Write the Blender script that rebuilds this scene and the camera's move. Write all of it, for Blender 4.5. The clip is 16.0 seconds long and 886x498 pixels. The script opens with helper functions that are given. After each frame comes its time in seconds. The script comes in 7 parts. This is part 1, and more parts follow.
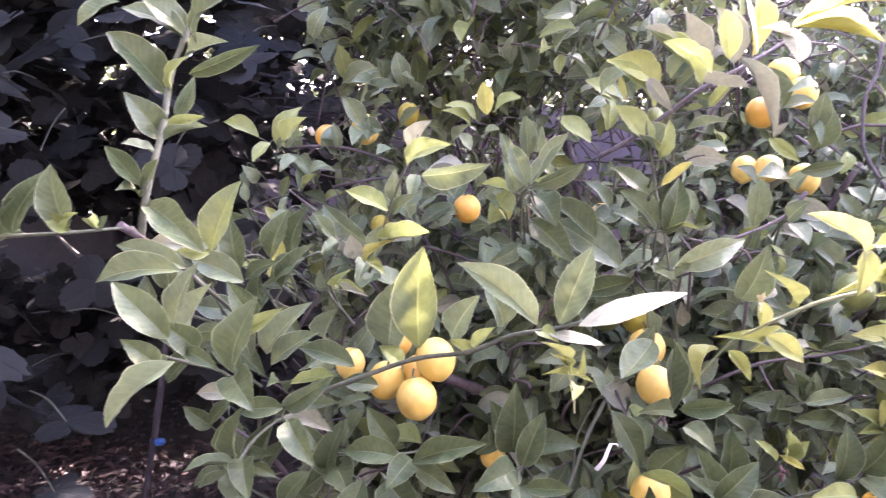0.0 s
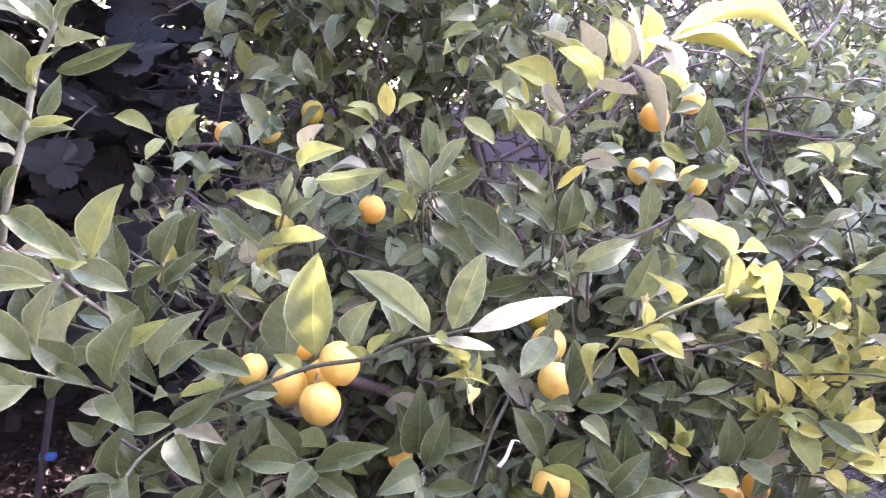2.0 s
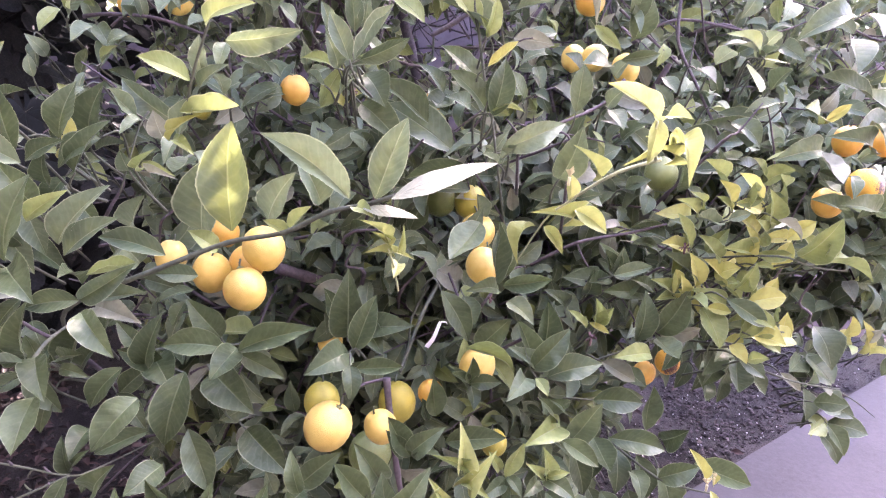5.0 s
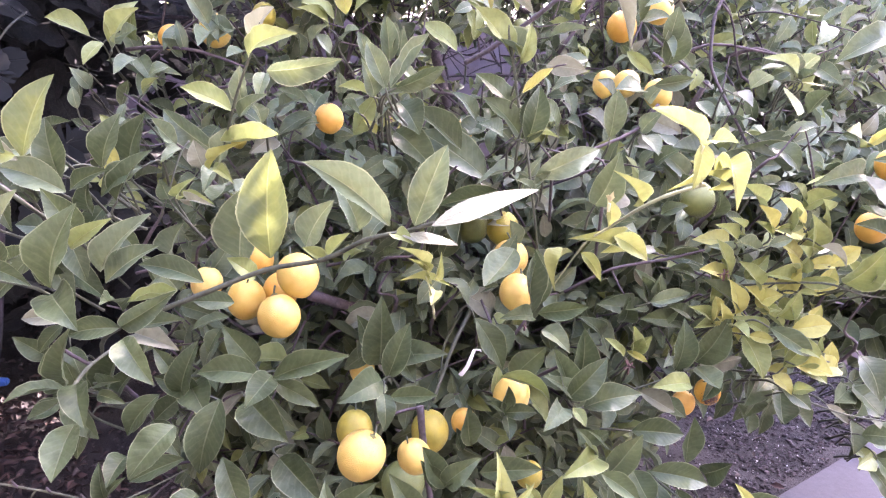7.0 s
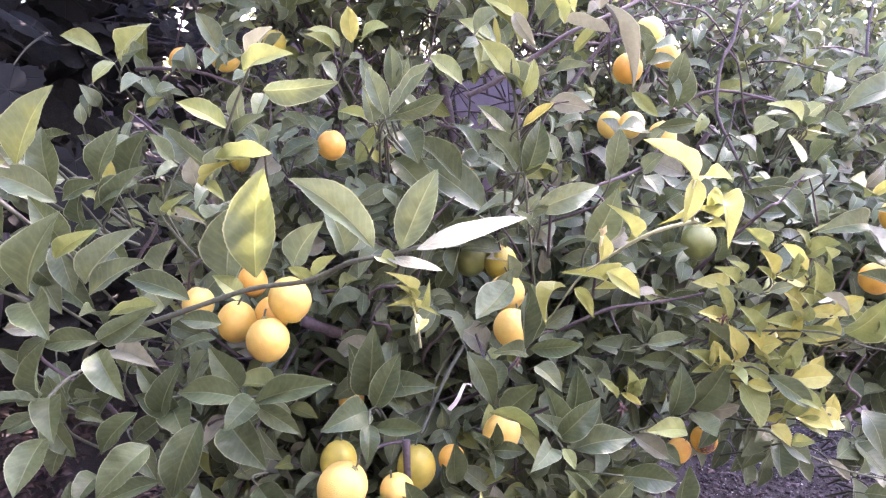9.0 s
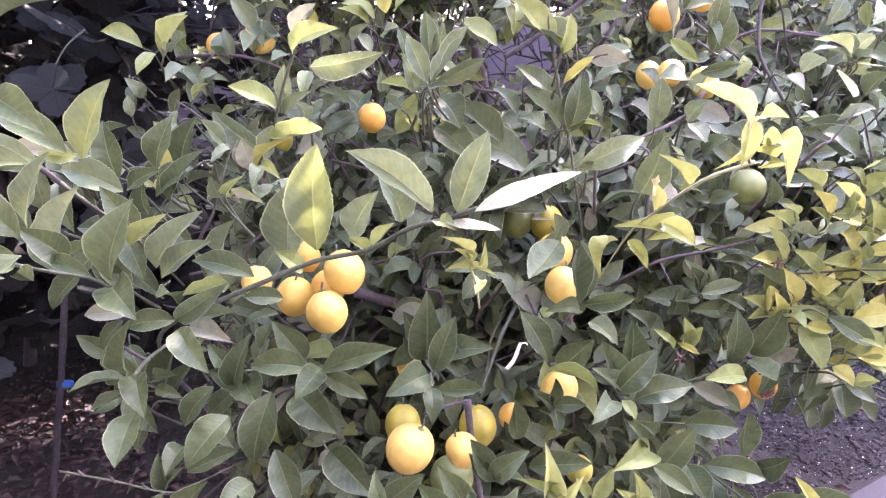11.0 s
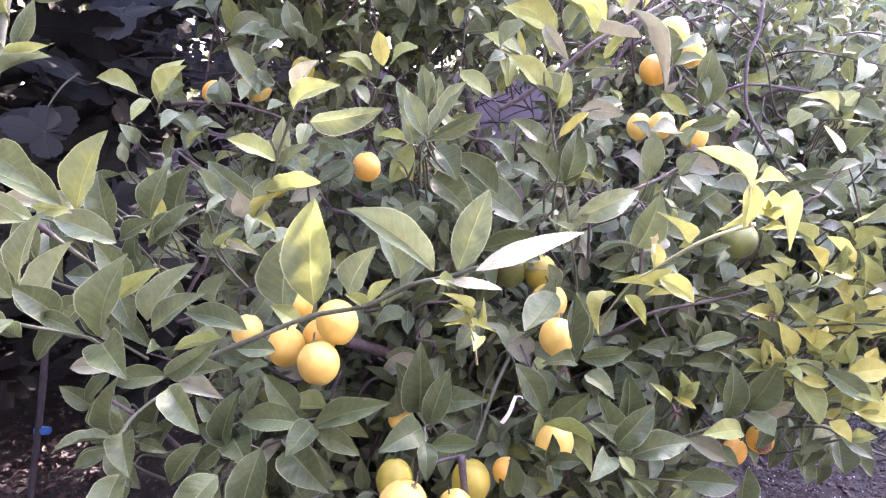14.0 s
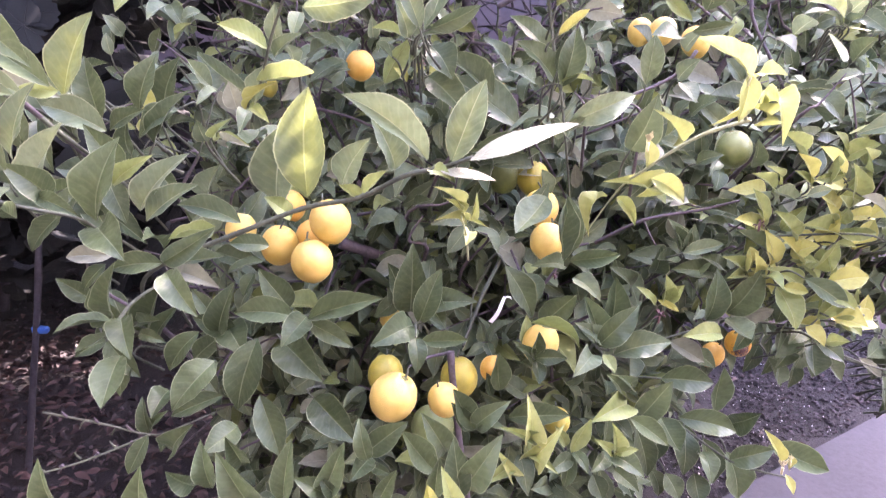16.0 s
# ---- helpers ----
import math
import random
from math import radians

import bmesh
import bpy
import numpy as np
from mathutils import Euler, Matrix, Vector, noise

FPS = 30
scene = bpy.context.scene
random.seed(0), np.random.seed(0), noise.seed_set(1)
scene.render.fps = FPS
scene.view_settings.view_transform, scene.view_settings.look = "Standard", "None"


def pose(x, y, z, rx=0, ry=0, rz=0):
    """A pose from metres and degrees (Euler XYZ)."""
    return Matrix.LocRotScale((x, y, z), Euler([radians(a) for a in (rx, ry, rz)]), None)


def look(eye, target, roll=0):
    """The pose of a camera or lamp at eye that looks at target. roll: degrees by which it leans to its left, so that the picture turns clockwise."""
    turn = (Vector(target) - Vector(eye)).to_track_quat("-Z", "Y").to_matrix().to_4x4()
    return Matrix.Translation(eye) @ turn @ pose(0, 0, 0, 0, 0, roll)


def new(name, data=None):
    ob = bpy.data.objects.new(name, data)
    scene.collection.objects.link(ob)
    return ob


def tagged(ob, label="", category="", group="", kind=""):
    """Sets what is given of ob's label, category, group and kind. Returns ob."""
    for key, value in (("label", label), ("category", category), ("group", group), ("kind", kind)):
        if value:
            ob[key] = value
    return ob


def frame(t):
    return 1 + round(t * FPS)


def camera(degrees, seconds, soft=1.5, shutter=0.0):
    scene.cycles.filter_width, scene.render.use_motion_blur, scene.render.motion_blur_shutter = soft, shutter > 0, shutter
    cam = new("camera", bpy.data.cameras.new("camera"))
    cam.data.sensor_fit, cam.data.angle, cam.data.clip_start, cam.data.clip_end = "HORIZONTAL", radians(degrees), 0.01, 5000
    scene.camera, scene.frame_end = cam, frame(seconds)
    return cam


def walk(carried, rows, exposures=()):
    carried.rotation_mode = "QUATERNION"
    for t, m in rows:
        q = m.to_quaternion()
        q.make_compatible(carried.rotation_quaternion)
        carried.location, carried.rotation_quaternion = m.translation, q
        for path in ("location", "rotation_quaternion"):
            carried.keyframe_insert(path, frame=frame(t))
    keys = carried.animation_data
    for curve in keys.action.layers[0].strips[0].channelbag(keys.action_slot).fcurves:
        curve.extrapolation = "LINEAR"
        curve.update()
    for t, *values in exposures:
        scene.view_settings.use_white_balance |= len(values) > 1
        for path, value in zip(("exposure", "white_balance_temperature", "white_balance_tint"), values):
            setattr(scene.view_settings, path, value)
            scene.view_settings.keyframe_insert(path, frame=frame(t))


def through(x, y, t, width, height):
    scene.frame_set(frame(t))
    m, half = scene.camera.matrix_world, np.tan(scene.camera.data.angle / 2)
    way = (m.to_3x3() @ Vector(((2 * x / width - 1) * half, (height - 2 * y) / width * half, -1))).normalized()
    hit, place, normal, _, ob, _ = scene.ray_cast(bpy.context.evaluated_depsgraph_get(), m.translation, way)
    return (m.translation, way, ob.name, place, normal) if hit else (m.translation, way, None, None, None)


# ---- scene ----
cam = camera(69.4, 16.0, soft=1.2, shutter=0.35)
PATH = [
    (0, (0.113, 0.028, 1.376), (-0.032, 2.01, 1.149), 2.7),
    (0.5, (0.095, 0.018, 1.376), (-0.163, 1.985, 1.118), 2.2),
    (1, (0.102, 0.013, 1.391), (-0.066, 1.987, 1.12), 3.2),
    (1.5, (0.124, 0.027, 1.388), (0.156, 2.007, 1.106), 3.7),
    (2, (0.135, 0.033, 1.387), (0.245, 2.017, 1.157), 3.0),
    (2.5, (0.144, 0.032, 1.379), (0.361, 2.008, 1.166), 3.0),
    (3, (0.154, 0.036, 1.373), (0.439, 2.004, 1.157), 3.1),
    (3.5, (0.152, 0.041, 1.365), (0.469, 1.99, 1.048), 2.8),
    (4, (0.151, 0.044, 1.361), (0.478, 1.963, 0.902), 3.6),
    (4.2, (0.152, 0.042, 1.354), (0.492, 1.943, 0.835), 4.4),
    (6.3, (0.143, 0.052, 1.353), (0.401, 1.975, 0.867), 3.6),
    (6.5, (0.149, 0.053, 1.349), (0.393, 1.978, 0.865), 3.7),
    (7, (0.138, 0.051, 1.352), (0.377, 1.989, 0.918), 3.6),
    (7.5, (0.133, 0.052, 1.355), (0.38, 1.988, 0.918), 4.4),
    (8, (0.142, 0.058, 1.346), (0.402, 1.987, 0.888), 3.7),
    (8.5, (0.151, 0.067, 1.352), (0.367, 2.028, 1.023), 4.9),
    (9, (0.158, 0.057, 1.342), (0.366, 2.019, 1.02), 6.0),
    (9.2, (0.154, 0.059, 1.339), (0.371, 2.016, 0.991), 6.8),
    (11.3, (0.139, 0.044, 1.337), (0.232, 1.995, 0.904), 1.2),
    (11.5, (0.14, 0.045, 1.334), (0.223, 1.993, 0.889), 1.6),
    (12, (0.141, 0.05, 1.324), (0.27, 1.976, 0.802), 2.3),
    (12.5, (0.138, 0.053, 1.323), (0.252, 1.984, 0.813), 2.1),
    (13, (0.129, 0.058, 1.328), (0.286, 1.997, 0.867), 3.0),
    (13.5, (0.13, 0.057, 1.333), (0.269, 2.008, 0.919), 1.8),
    (14, (0.128, 0.054, 1.351), (0.265, 2.027, 1.05), 2.2),
    (14.5, (0.128, 0.054, 1.351), (0.274, 2.027, 1.06), 2.5),
    (15, (0.128, 0.052, 1.356), (0.275, 2.025, 1.062), 3.0),
    (15.5, (0.127, 0.046, 1.346), (0.301, 1.992, 0.918), 3.1),
    (16, (0.127, 0.045, 1.33), (0.298, 1.96, 0.778), 3.6),
]
walk(cam, [(t, look(eye, target, roll)) for t, eye, target, roll in PATH], [(0, 4.64, 6270, 38), (1, 4.78, 6270, 38), (3, 4.51, 6270, 38), (4.2, 4.52, 6270, 38), (6.5, 4.72, 6270, 38), (8.5, 4.67, 6270, 38), (9.2, 4.63, 6270, 38), (11.5, 4.75, 6270, 38), (13.5, 4.76, 6270, 38), (14.5, 4.67, 6270, 38), (15, 4.66, 6270, 38), (16, 4.74, 6270, 38)])

# ---- world, sun, exposure ----
SUN_ELEVATION, SUN_AZIMUTH = 40.0, 30.0   # degrees up; degrees from straight behind the tree towards the right
world = bpy.data.worlds.new("sky")
scene.world = world
world.use_nodes = True
wn = world.node_tree
sky = wn.nodes.new("ShaderNodeTexSky")
sky.sky_type, sky.sun_disc = "NISHITA", False
sky.sun_elevation, sky.sun_rotation = radians(SUN_ELEVATION), radians(SUN_AZIMUTH)
sky.dust_density, sky.air_density = 5.0, 1.0
wn.links.new(sky.outputs[0], wn.nodes["Background"].inputs[0])
wn.nodes["Background"].inputs[1].default_value = 0.15
sun = new("sun", bpy.data.lights.new("sun", "SUN"))
sun.data.energy, sun.data.angle, sun.data.color = 4.2, radians(0.53), (1.0, 0.9, 0.76)
sd = Vector((math.sin(radians(SUN_AZIMUTH)), math.cos(radians(SUN_AZIMUTH)), math.tan(radians(SUN_ELEVATION))))
sun.matrix_world = look(sd * 10, (0, 0, 0))


# ---- materials ----
def base_material(name):
    m = bpy.data.materials.new(name)
    m.use_nodes = True
    return m, m.node_tree.nodes, m.node_tree.links


def math_node(N, L, op, a, b=None, clamp=False):
    n = N.new("ShaderNodeMath")
    n.operation, n.use_clamp = op, clamp
    for i, v in enumerate((a, b)):
        if v is None:
            continue
        if isinstance(v, (int, float)):
            n.inputs[i].default_value = v
        else:
            L.new(v, n.inputs[i])
    return n.outputs[0]


def mix_node(N, L, fac, a, b):
    n = N.new("ShaderNodeMix")
    n.data_type = "RGBA"
    for sock, v in ((n.inputs[0], fac), (n.inputs[6], a), (n.inputs[7], b)):
        if isinstance(v, (int, float)):
            sock.default_value = v
        elif isinstance(v, tuple):
            sock.default_value = (*v, 1)
        else:
            L.new(v, sock)
    return n.outputs[2]


def ramp_node(N, L, fac, stops):
    n = N.new("ShaderNodeValToRGB")
    e = n.color_ramp.elements
    while len(e) < len(stops):
        e.new(0.5)
    for i, (p, c) in enumerate(stops):
        e[i].position, e[i].color = p, (*c, 1) if len(c) == 3 else c
    L.new(fac, n.inputs[0])
    return n.outputs[0]


def noise_node(N, L, scale, detail=3, vec=None, rough=0.5):
    n = N.new("ShaderNodeTexNoise")
    n.inputs["Scale"].default_value, n.inputs["Detail"].default_value, n.inputs["Roughness"].default_value = scale, detail, rough
    if vec is not None:
        L.new(vec, n.inputs["Vector"])
    return n.outputs[0]


def leaf_material(name, dark, light, vein, yellow, mottle, island, gloss=0.42, through=0.3, gleam=0.26, tint=0.12):
    """A leaf: two greens varied leaf by leaf, a pale midrib, side veins and margin, yellow mottling between the veins."""
    m, N, L = base_material(name)
    P = N["Principled BSDF"]
    uv = N.new("ShaderNodeUVMap").outputs[0]
    sep = N.new("ShaderNodeSeparateXYZ")
    L.new(uv, sep.inputs[0])
    u, v = sep.outputs[0], sep.outputs[1]
    if island:
        rnd = N.new("ShaderNodeNewGeometry").outputs["Random Per Island"]
    else:
        rnd = N.new("ShaderNodeObjectInfo").outputs["Random"]
    across = math_node(N, L, "ABSOLUTE", math_node(N, L, "SUBTRACT", u, 0.5))
    world_pos = N.new("ShaderNodeNewGeometry").outputs["Position"]
    coarse = noise_node(N, L, 38, 3, world_pos)
    fine = noise_node(N, L, 240, 4, world_pos, 0.65)
    tone = math_node(N, L, "ADD", math_node(N, L, "MULTIPLY", rnd, 0.85), math_node(N, L, "MULTIPLY", coarse, 0.35))
    col = mix_node(N, L, math_node(N, L, "MULTIPLY", tone, 0.95, True), dark, light)
    # side veins slant towards the tip
    slant = math_node(N, L, "SUBTRACT", v, math_node(N, L, "MULTIPLY", across, 0.42))
    wave = math_node(N, L, "SINE", math_node(N, L, "MULTIPLY", math_node(N, L, "ADD", slant, math_node(N, L, "MULTIPLY", coarse, 0.20)), 58))
    line = math_node(N, L, "MULTIPLY", math_node(N, L, "ADD", wave, 1), 0.5)
    sharp = math_node(N, L, "POWER", line, 7.0)
    patchy = noise_node(N, L, 95, 4, world_pos, 0.6)
    # pale yellowing spreads from the midrib outwards in blotches
    core = math_node(N, L, "SUBTRACT", 0.30, math_node(N, L, "MULTIPLY", across, 0.62))
    blot = math_node(N, L, "MULTIPLY", math_node(N, L, "SUBTRACT", math_node(N, L, "ADD", math_node(N, L, "ADD", coarse, core), math_node(N, L, "MULTIPLY", patchy, 0.45)), 0.86), 2.6, True)
    col = mix_node(N, L, math_node(N, L, "MULTIPLY", blot, mottle), col, yellow)
    quilt = math_node(N, L, "MULTIPLY", math_node(N, L, "SUBTRACT", patchy, 0.40), 2.6, True)
    col = mix_node(N, L, math_node(N, L, "MULTIPLY", quilt, 0.5), col, tuple(c * 0.55 for c in dark))
    col = mix_node(N, L, math_node(N, L, "MULTIPLY", sharp, 0.05), col, vein)
    rib = math_node(N, L, "SUBTRACT", 1.0, math_node(N, L, "MULTIPLY", across, 38.0), True)
    col = mix_node(N, L, math_node(N, L, "MULTIPLY", rib, 0.42), col, vein)
    rim = math_node(N, L, "MULTIPLY", math_node(N, L, "SUBTRACT", across, 0.468), 40.0, True)
    col = mix_node(N, L, math_node(N, L, "MULTIPLY", rim, 0.55), col, vein)
    dust = math_node(N, L, "MULTIPLY", math_node(N, L, "SUBTRACT", fine, 0.5), 0.9, True)
    col = mix_node(N, L, math_node(N, L, "MULTIPLY", dust, 0.5), col, (0.22, 0.21, 0.17))
    L.new(col, P.inputs["Base Color"])
    rough = math_node(N, L, "ADD", math_node(N, L, "MULTIPLY", patchy, 0.22), gloss - 0.12)
    L.new(rough, P.inputs["Roughness"])
    P.inputs["Specular IOR Level"].default_value = gleam
    bump = N.new("ShaderNodeBump")
    bump.inputs["Strength"].default_value, bump.inputs["Distance"].default_value = 0.6, 0.003
    h = math_node(N, L, "SUBTRACT", math_node(N, L, "ADD", math_node(N, L, "MULTIPLY", coarse, 0.5), math_node(N, L, "MULTIPLY", patchy, 0.35)), math_node(N, L, "ADD", math_node(N, L, "MULTIPLY", line, 0.06), math_node(N, L, "MULTIPLY", rib, 0.5)))
    L.new(h, bump.inputs["Height"])
    L.new(bump.outputs[0], P.inputs["Normal"])
    t = N.new("ShaderNodeBsdfTranslucent")
    L.new(mix_node(N, L, tint, col, yellow), t.inputs[0])
    s = N.new("ShaderNodeMixShader")
    s.inputs[0].default_value = through
    L.new(P.outputs[0], s.inputs[1])
    L.new(t.outputs[0], s.inputs[2])
    L.new(s.outputs[0], N["Material Output"].inputs[0])
    return m


LEAF_KINDS = {
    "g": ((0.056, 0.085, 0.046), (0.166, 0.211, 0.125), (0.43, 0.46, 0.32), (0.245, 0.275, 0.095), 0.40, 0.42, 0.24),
    # d: truly dark leaves, and low or left ones with shade put into colour
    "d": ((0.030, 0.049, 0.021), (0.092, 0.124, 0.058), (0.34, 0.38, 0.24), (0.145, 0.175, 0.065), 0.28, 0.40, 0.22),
    "y": ((0.132, 0.172, 0.056), (0.253, 0.298, 0.113), (0.451, 0.470, 0.282), (0.329, 0.348, 0.094), 0.45, 0.44, 0.24),
    "Y": ((0.307, 0.316, 0.088), (0.433, 0.428, 0.139), (0.504, 0.496, 0.286), (0.437, 0.412, 0.101), 0.50, 0.45, 0.26),
    "Z": ((0.061, 0.093, 0.054), (0.129, 0.170, 0.096), (0.44, 0.47, 0.27), (0.40, 0.44, 0.08), 0.30, 0.42, 0.30),
    # c: young shoots, and sunlit leaves whose sunlight is put into the colour
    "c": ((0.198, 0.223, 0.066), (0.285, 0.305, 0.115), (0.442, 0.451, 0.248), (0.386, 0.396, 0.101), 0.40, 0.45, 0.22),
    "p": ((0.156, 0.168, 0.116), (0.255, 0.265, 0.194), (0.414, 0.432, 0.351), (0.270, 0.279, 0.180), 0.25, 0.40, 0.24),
}
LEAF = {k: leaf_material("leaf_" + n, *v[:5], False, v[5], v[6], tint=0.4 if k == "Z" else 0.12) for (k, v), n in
        zip(LEAF_KINDS.items(), ("green", "deep_or_shaded_green", "yellow_green", "yellow", "mottled", "pale_young_or_sunlit", "pale"))}
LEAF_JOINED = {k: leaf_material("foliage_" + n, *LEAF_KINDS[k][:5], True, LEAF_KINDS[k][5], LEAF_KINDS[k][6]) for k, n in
               (("g", "green"), ("d", "deep_or_shaded_green"), ("y", "yellow_green"), ("p", "pale"), ("Y", "yellow"), ("Z", "mottled"), ("c", "pale_young_or_sunlit"))}
# near black: the deep shade round the fig tree is put into this colour
FIG_JOINED = leaf_material("fig_foliage_shaded", (0.017, 0.018, 0.019), (0.033, 0.034, 0.036), (0.03, 0.034, 0.036), (0.06, 0.07, 0.05), 0.2, True, 0.75, 0.12, 0.08)
HEDGE_JOINED = leaf_material("far_foliage", (0.050, 0.070, 0.036), (0.115, 0.140, 0.072), (0.18, 0.21, 0.13), (0.2, 0.2, 0.08), 0.3, True, 0.5, 0.45)


def fig_material(name, dark, light, vein):
    """A broad dull leaf with five pale ribs that spread from its foot."""
    m, N, L = base_material(name)
    P = N["Principled BSDF"]
    uv = N.new("ShaderNodeUVMap").outputs[0]
    sep = N.new("ShaderNodeSeparateXYZ")
    L.new(uv, sep.inputs[0])
    x, y = math_node(N, L, "SUBTRACT", sep.outputs[0], 0.5), math_node(N, L, "SUBTRACT", sep.outputs[1], 0.16)
    pos = N.new("ShaderNodeNewGeometry").outputs["Position"]
    rnd = N.new("ShaderNodeObjectInfo").outputs["Random"]
    cloud, fine = noise_node(N, L, 14, 3, pos), noise_node(N, L, 120, 4, pos, 0.65)
    angle = math_node(N, L, "ARCTAN2", x, y)
    reach = math_node(N, L, "SQRT", math_node(N, L, "ADD", math_node(N, L, "MULTIPLY", x, x), math_node(N, L, "MULTIPLY", y, y)))
    off = math_node(N, L, "MULTIPLY", math_node(N, L, "ABSOLUTE", math_node(N, L, "SINE", math_node(N, L, "MULTIPLY", angle, 3.6))), reach)
    rib = math_node(N, L, "SUBTRACT", 1.0, math_node(N, L, "MULTIPLY", off, 26.0), True)
    tone = math_node(N, L, "ADD", math_node(N, L, "MULTIPLY", rnd, 0.7), math_node(N, L, "MULTIPLY", cloud, 0.5), True)
    col = mix_node(N, L, tone, dark, light)
    col = mix_node(N, L, math_node(N, L, "MULTIPLY", rib, 0.22), col, vein)
    col = mix_node(N, L, math_node(N, L, "MULTIPLY", math_node(N, L, "SUBTRACT", fine, 0.5), 0.5, True), col, vein)
    L.new(col, P.inputs["Base Color"])
    P.inputs["Roughness"].default_value = 0.65
    P.inputs["Specular IOR Level"].default_value = 0.12
    bump = N.new("ShaderNodeBump")
    bump.inputs["Strength"].default_value, bump.inputs["Distance"].default_value = 0.5, 0.006
    L.new(math_node(N, L, "SUBTRACT", cloud, rib), bump.inputs["Height"])
    L.new(bump.outputs[0], P.inputs["Normal"])
    return m


# leaf colour kept this dark to carry the shade the tree stands in
FIG_LEAF = fig_material("fig_leaf_shaded", (0.014, 0.0165, 0.0178), (0.026, 0.030, 0.034), (0.050, 0.058, 0.058))


def bark_material(name, dark, light, scale, bump_strength=0.5):
    m, N, L = base_material(name)
    P = N["Principled BSDF"]
    pos = N.new("ShaderNodeTexCoord").outputs["Object"]
    a = noise_node(N, L, scale, 5, pos, 0.65)
    b = noise_node(N, L, scale * 0.15, 2, pos)
    mixed = math_node(N, L, "ADD", math_node(N, L, "MULTIPLY", a, 0.65), math_node(N, L, "MULTIPLY", b, 0.35))
    L.new(ramp_node(N, L, mixed, [(0.35, dark), (0.65, light)]), P.inputs["Base Color"])
    P.inputs["Roughness"].default_value = 0.75
    bu = N.new("ShaderNodeBump")
    bu.inputs["Strength"].default_value, bu.inputs["Distance"].default_value = bump_strength, 0.002
    L.new(a, bu.inputs["Height"])
    L.new(bu.outputs[0], P.inputs["Normal"])
    return m


BARK = bark_material("woody_bark", (0.030, 0.023, 0.027), (0.098, 0.076, 0.086), 160)
GREEN_STEM = bark_material("green_stem", (0.036, 0.042, 0.029), (0.092, 0.102, 0.068), 180, 0.3)
# pale: sunlight on the right-hand shoot's stem is put into this colour
YOUNG_SUNLIT_STEM = bark_material("young_sunlit_stem", (0.26, 0.29, 0.15), (0.42, 0.43, 0.26), 180, 0.2)
FIG_BARK = bark_material("fig_bark", (0.06, 0.055, 0.05), (0.16, 0.15, 0.14), 60)
CALYX = bark_material("calyx_green", (0.10, 0.11, 0.04), (0.22, 0.21, 0.09), 300, 0.3)
FIG_STEM = bark_material("fig_leaf_stalk", (0.05, 0.055, 0.045), (0.10, 0.11, 0.09), 90, 0.2)
STAKE = bark_material("stake_wood", (0.016, 0.013, 0.018), (0.045, 0.038, 0.048), 90)


def peel_material(name, low, high, spot, rot=False):
    """Citrus peel: pored, softly glossy, a little uneven in ripeness."""
    m, N, L = base_material(name)
    P = N["Principled BSDF"]
    pos = N.new("ShaderNodeTexCoord").outputs["Object"]
    rnd = N.new("ShaderNodeObjectInfo").outputs["Random"]
    big = noise_node(N, L, 1.6, 2, pos)
    pores = N.new("ShaderNodeTexVoronoi")
    pores.inputs["Scale"].default_value = 26
    L.new(pos, pores.inputs["Vector"])
    tone = math_node(N, L, "ADD", math_node(N, L, "MULTIPLY", big, 0.75), math_node(N, L, "MULTIPLY", rnd, 0.3))
    col = ramp_node(N, L, tone, [(0.3, low), (0.72, high)])
    marks = math_node(N, L, "MULTIPLY", math_node(N, L, "SUBTRACT", noise_node(N, L, 7, 4, pos, 0.6), 0.66), 12.0, True)
    col = mix_node(N, L, math_node(N, L, "MULTIPLY", marks, 0.5), col, spot)
    if rot:
        sep = N.new("ShaderNodeSeparateXYZ")
        L.new(pos, sep.inputs[0])
        edge = math_node(N, L, "ADD", math_node(N, L, "SUBTRACT", math_node(N, L, "MULTIPLY", sep.outputs[0], 0.45), math_node(N, L, "MULTIPLY", sep.outputs[1], 1.05)), math_node(N, L, "MULTIPLY", noise_node(N, L, 3.2, 6, pos, 0.8), 2.0))
        patch = math_node(N, L, "MULTIPLY", math_node(N, L, "SUBTRACT", edge, 1.82), 6.0, True)
        col = mix_node(N, L, patch, col, ramp_node(N, L, noise_node(N, L, 14, 5, pos, 0.75), [(0.42, (0.022, 0.010, 0.010)), (0.66, (0.20, 0.10, 0.09))]))
    L.new(col, P.inputs["Base Color"])
    P.inputs["Roughness"].default_value = 0.42
    P.inputs["Subsurface Weight"].default_value = 0.12
    P.inputs["Subsurface Radius"].default_value = (0.01, 0.006, 0.002)
    P.inputs["Subsurface Scale"].default_value = 0.4
    bu = N.new("ShaderNodeBump")
    bu.inputs["Strength"].default_value, bu.inputs["Distance"].default_value = 0.22, 0.02
    L.new(pores.outputs["Distance"], bu.inputs["Height"])
    L.new(bu.outputs[0], P.inputs["Normal"])
    return m


PEEL = {
    "r": peel_material("ripe_peel", (0.56, 0.375, 0.078), (0.69, 0.51, 0.145), (0.40, 0.22, 0.04)),
    "o": peel_material("orange_peel", (0.52, 0.285, 0.045), (0.63, 0.375, 0.075), (0.38, 0.18, 0.03)),
    "h": peel_material("half_ripe_peel", (0.26, 0.24, 0.04), (0.45, 0.365, 0.055), (0.2, 0.17, 0.03)),
    "g": peel_material("green_peel", (0.100, 0.130, 0.040), (0.180, 0.210, 0.070), (0.1, 0.1, 0.03)),
    "x": peel_material("rotting_peel", (0.58, 0.30, 0.03), (0.70, 0.39, 0.05), (0.3, 0.12, 0.03), True),
}


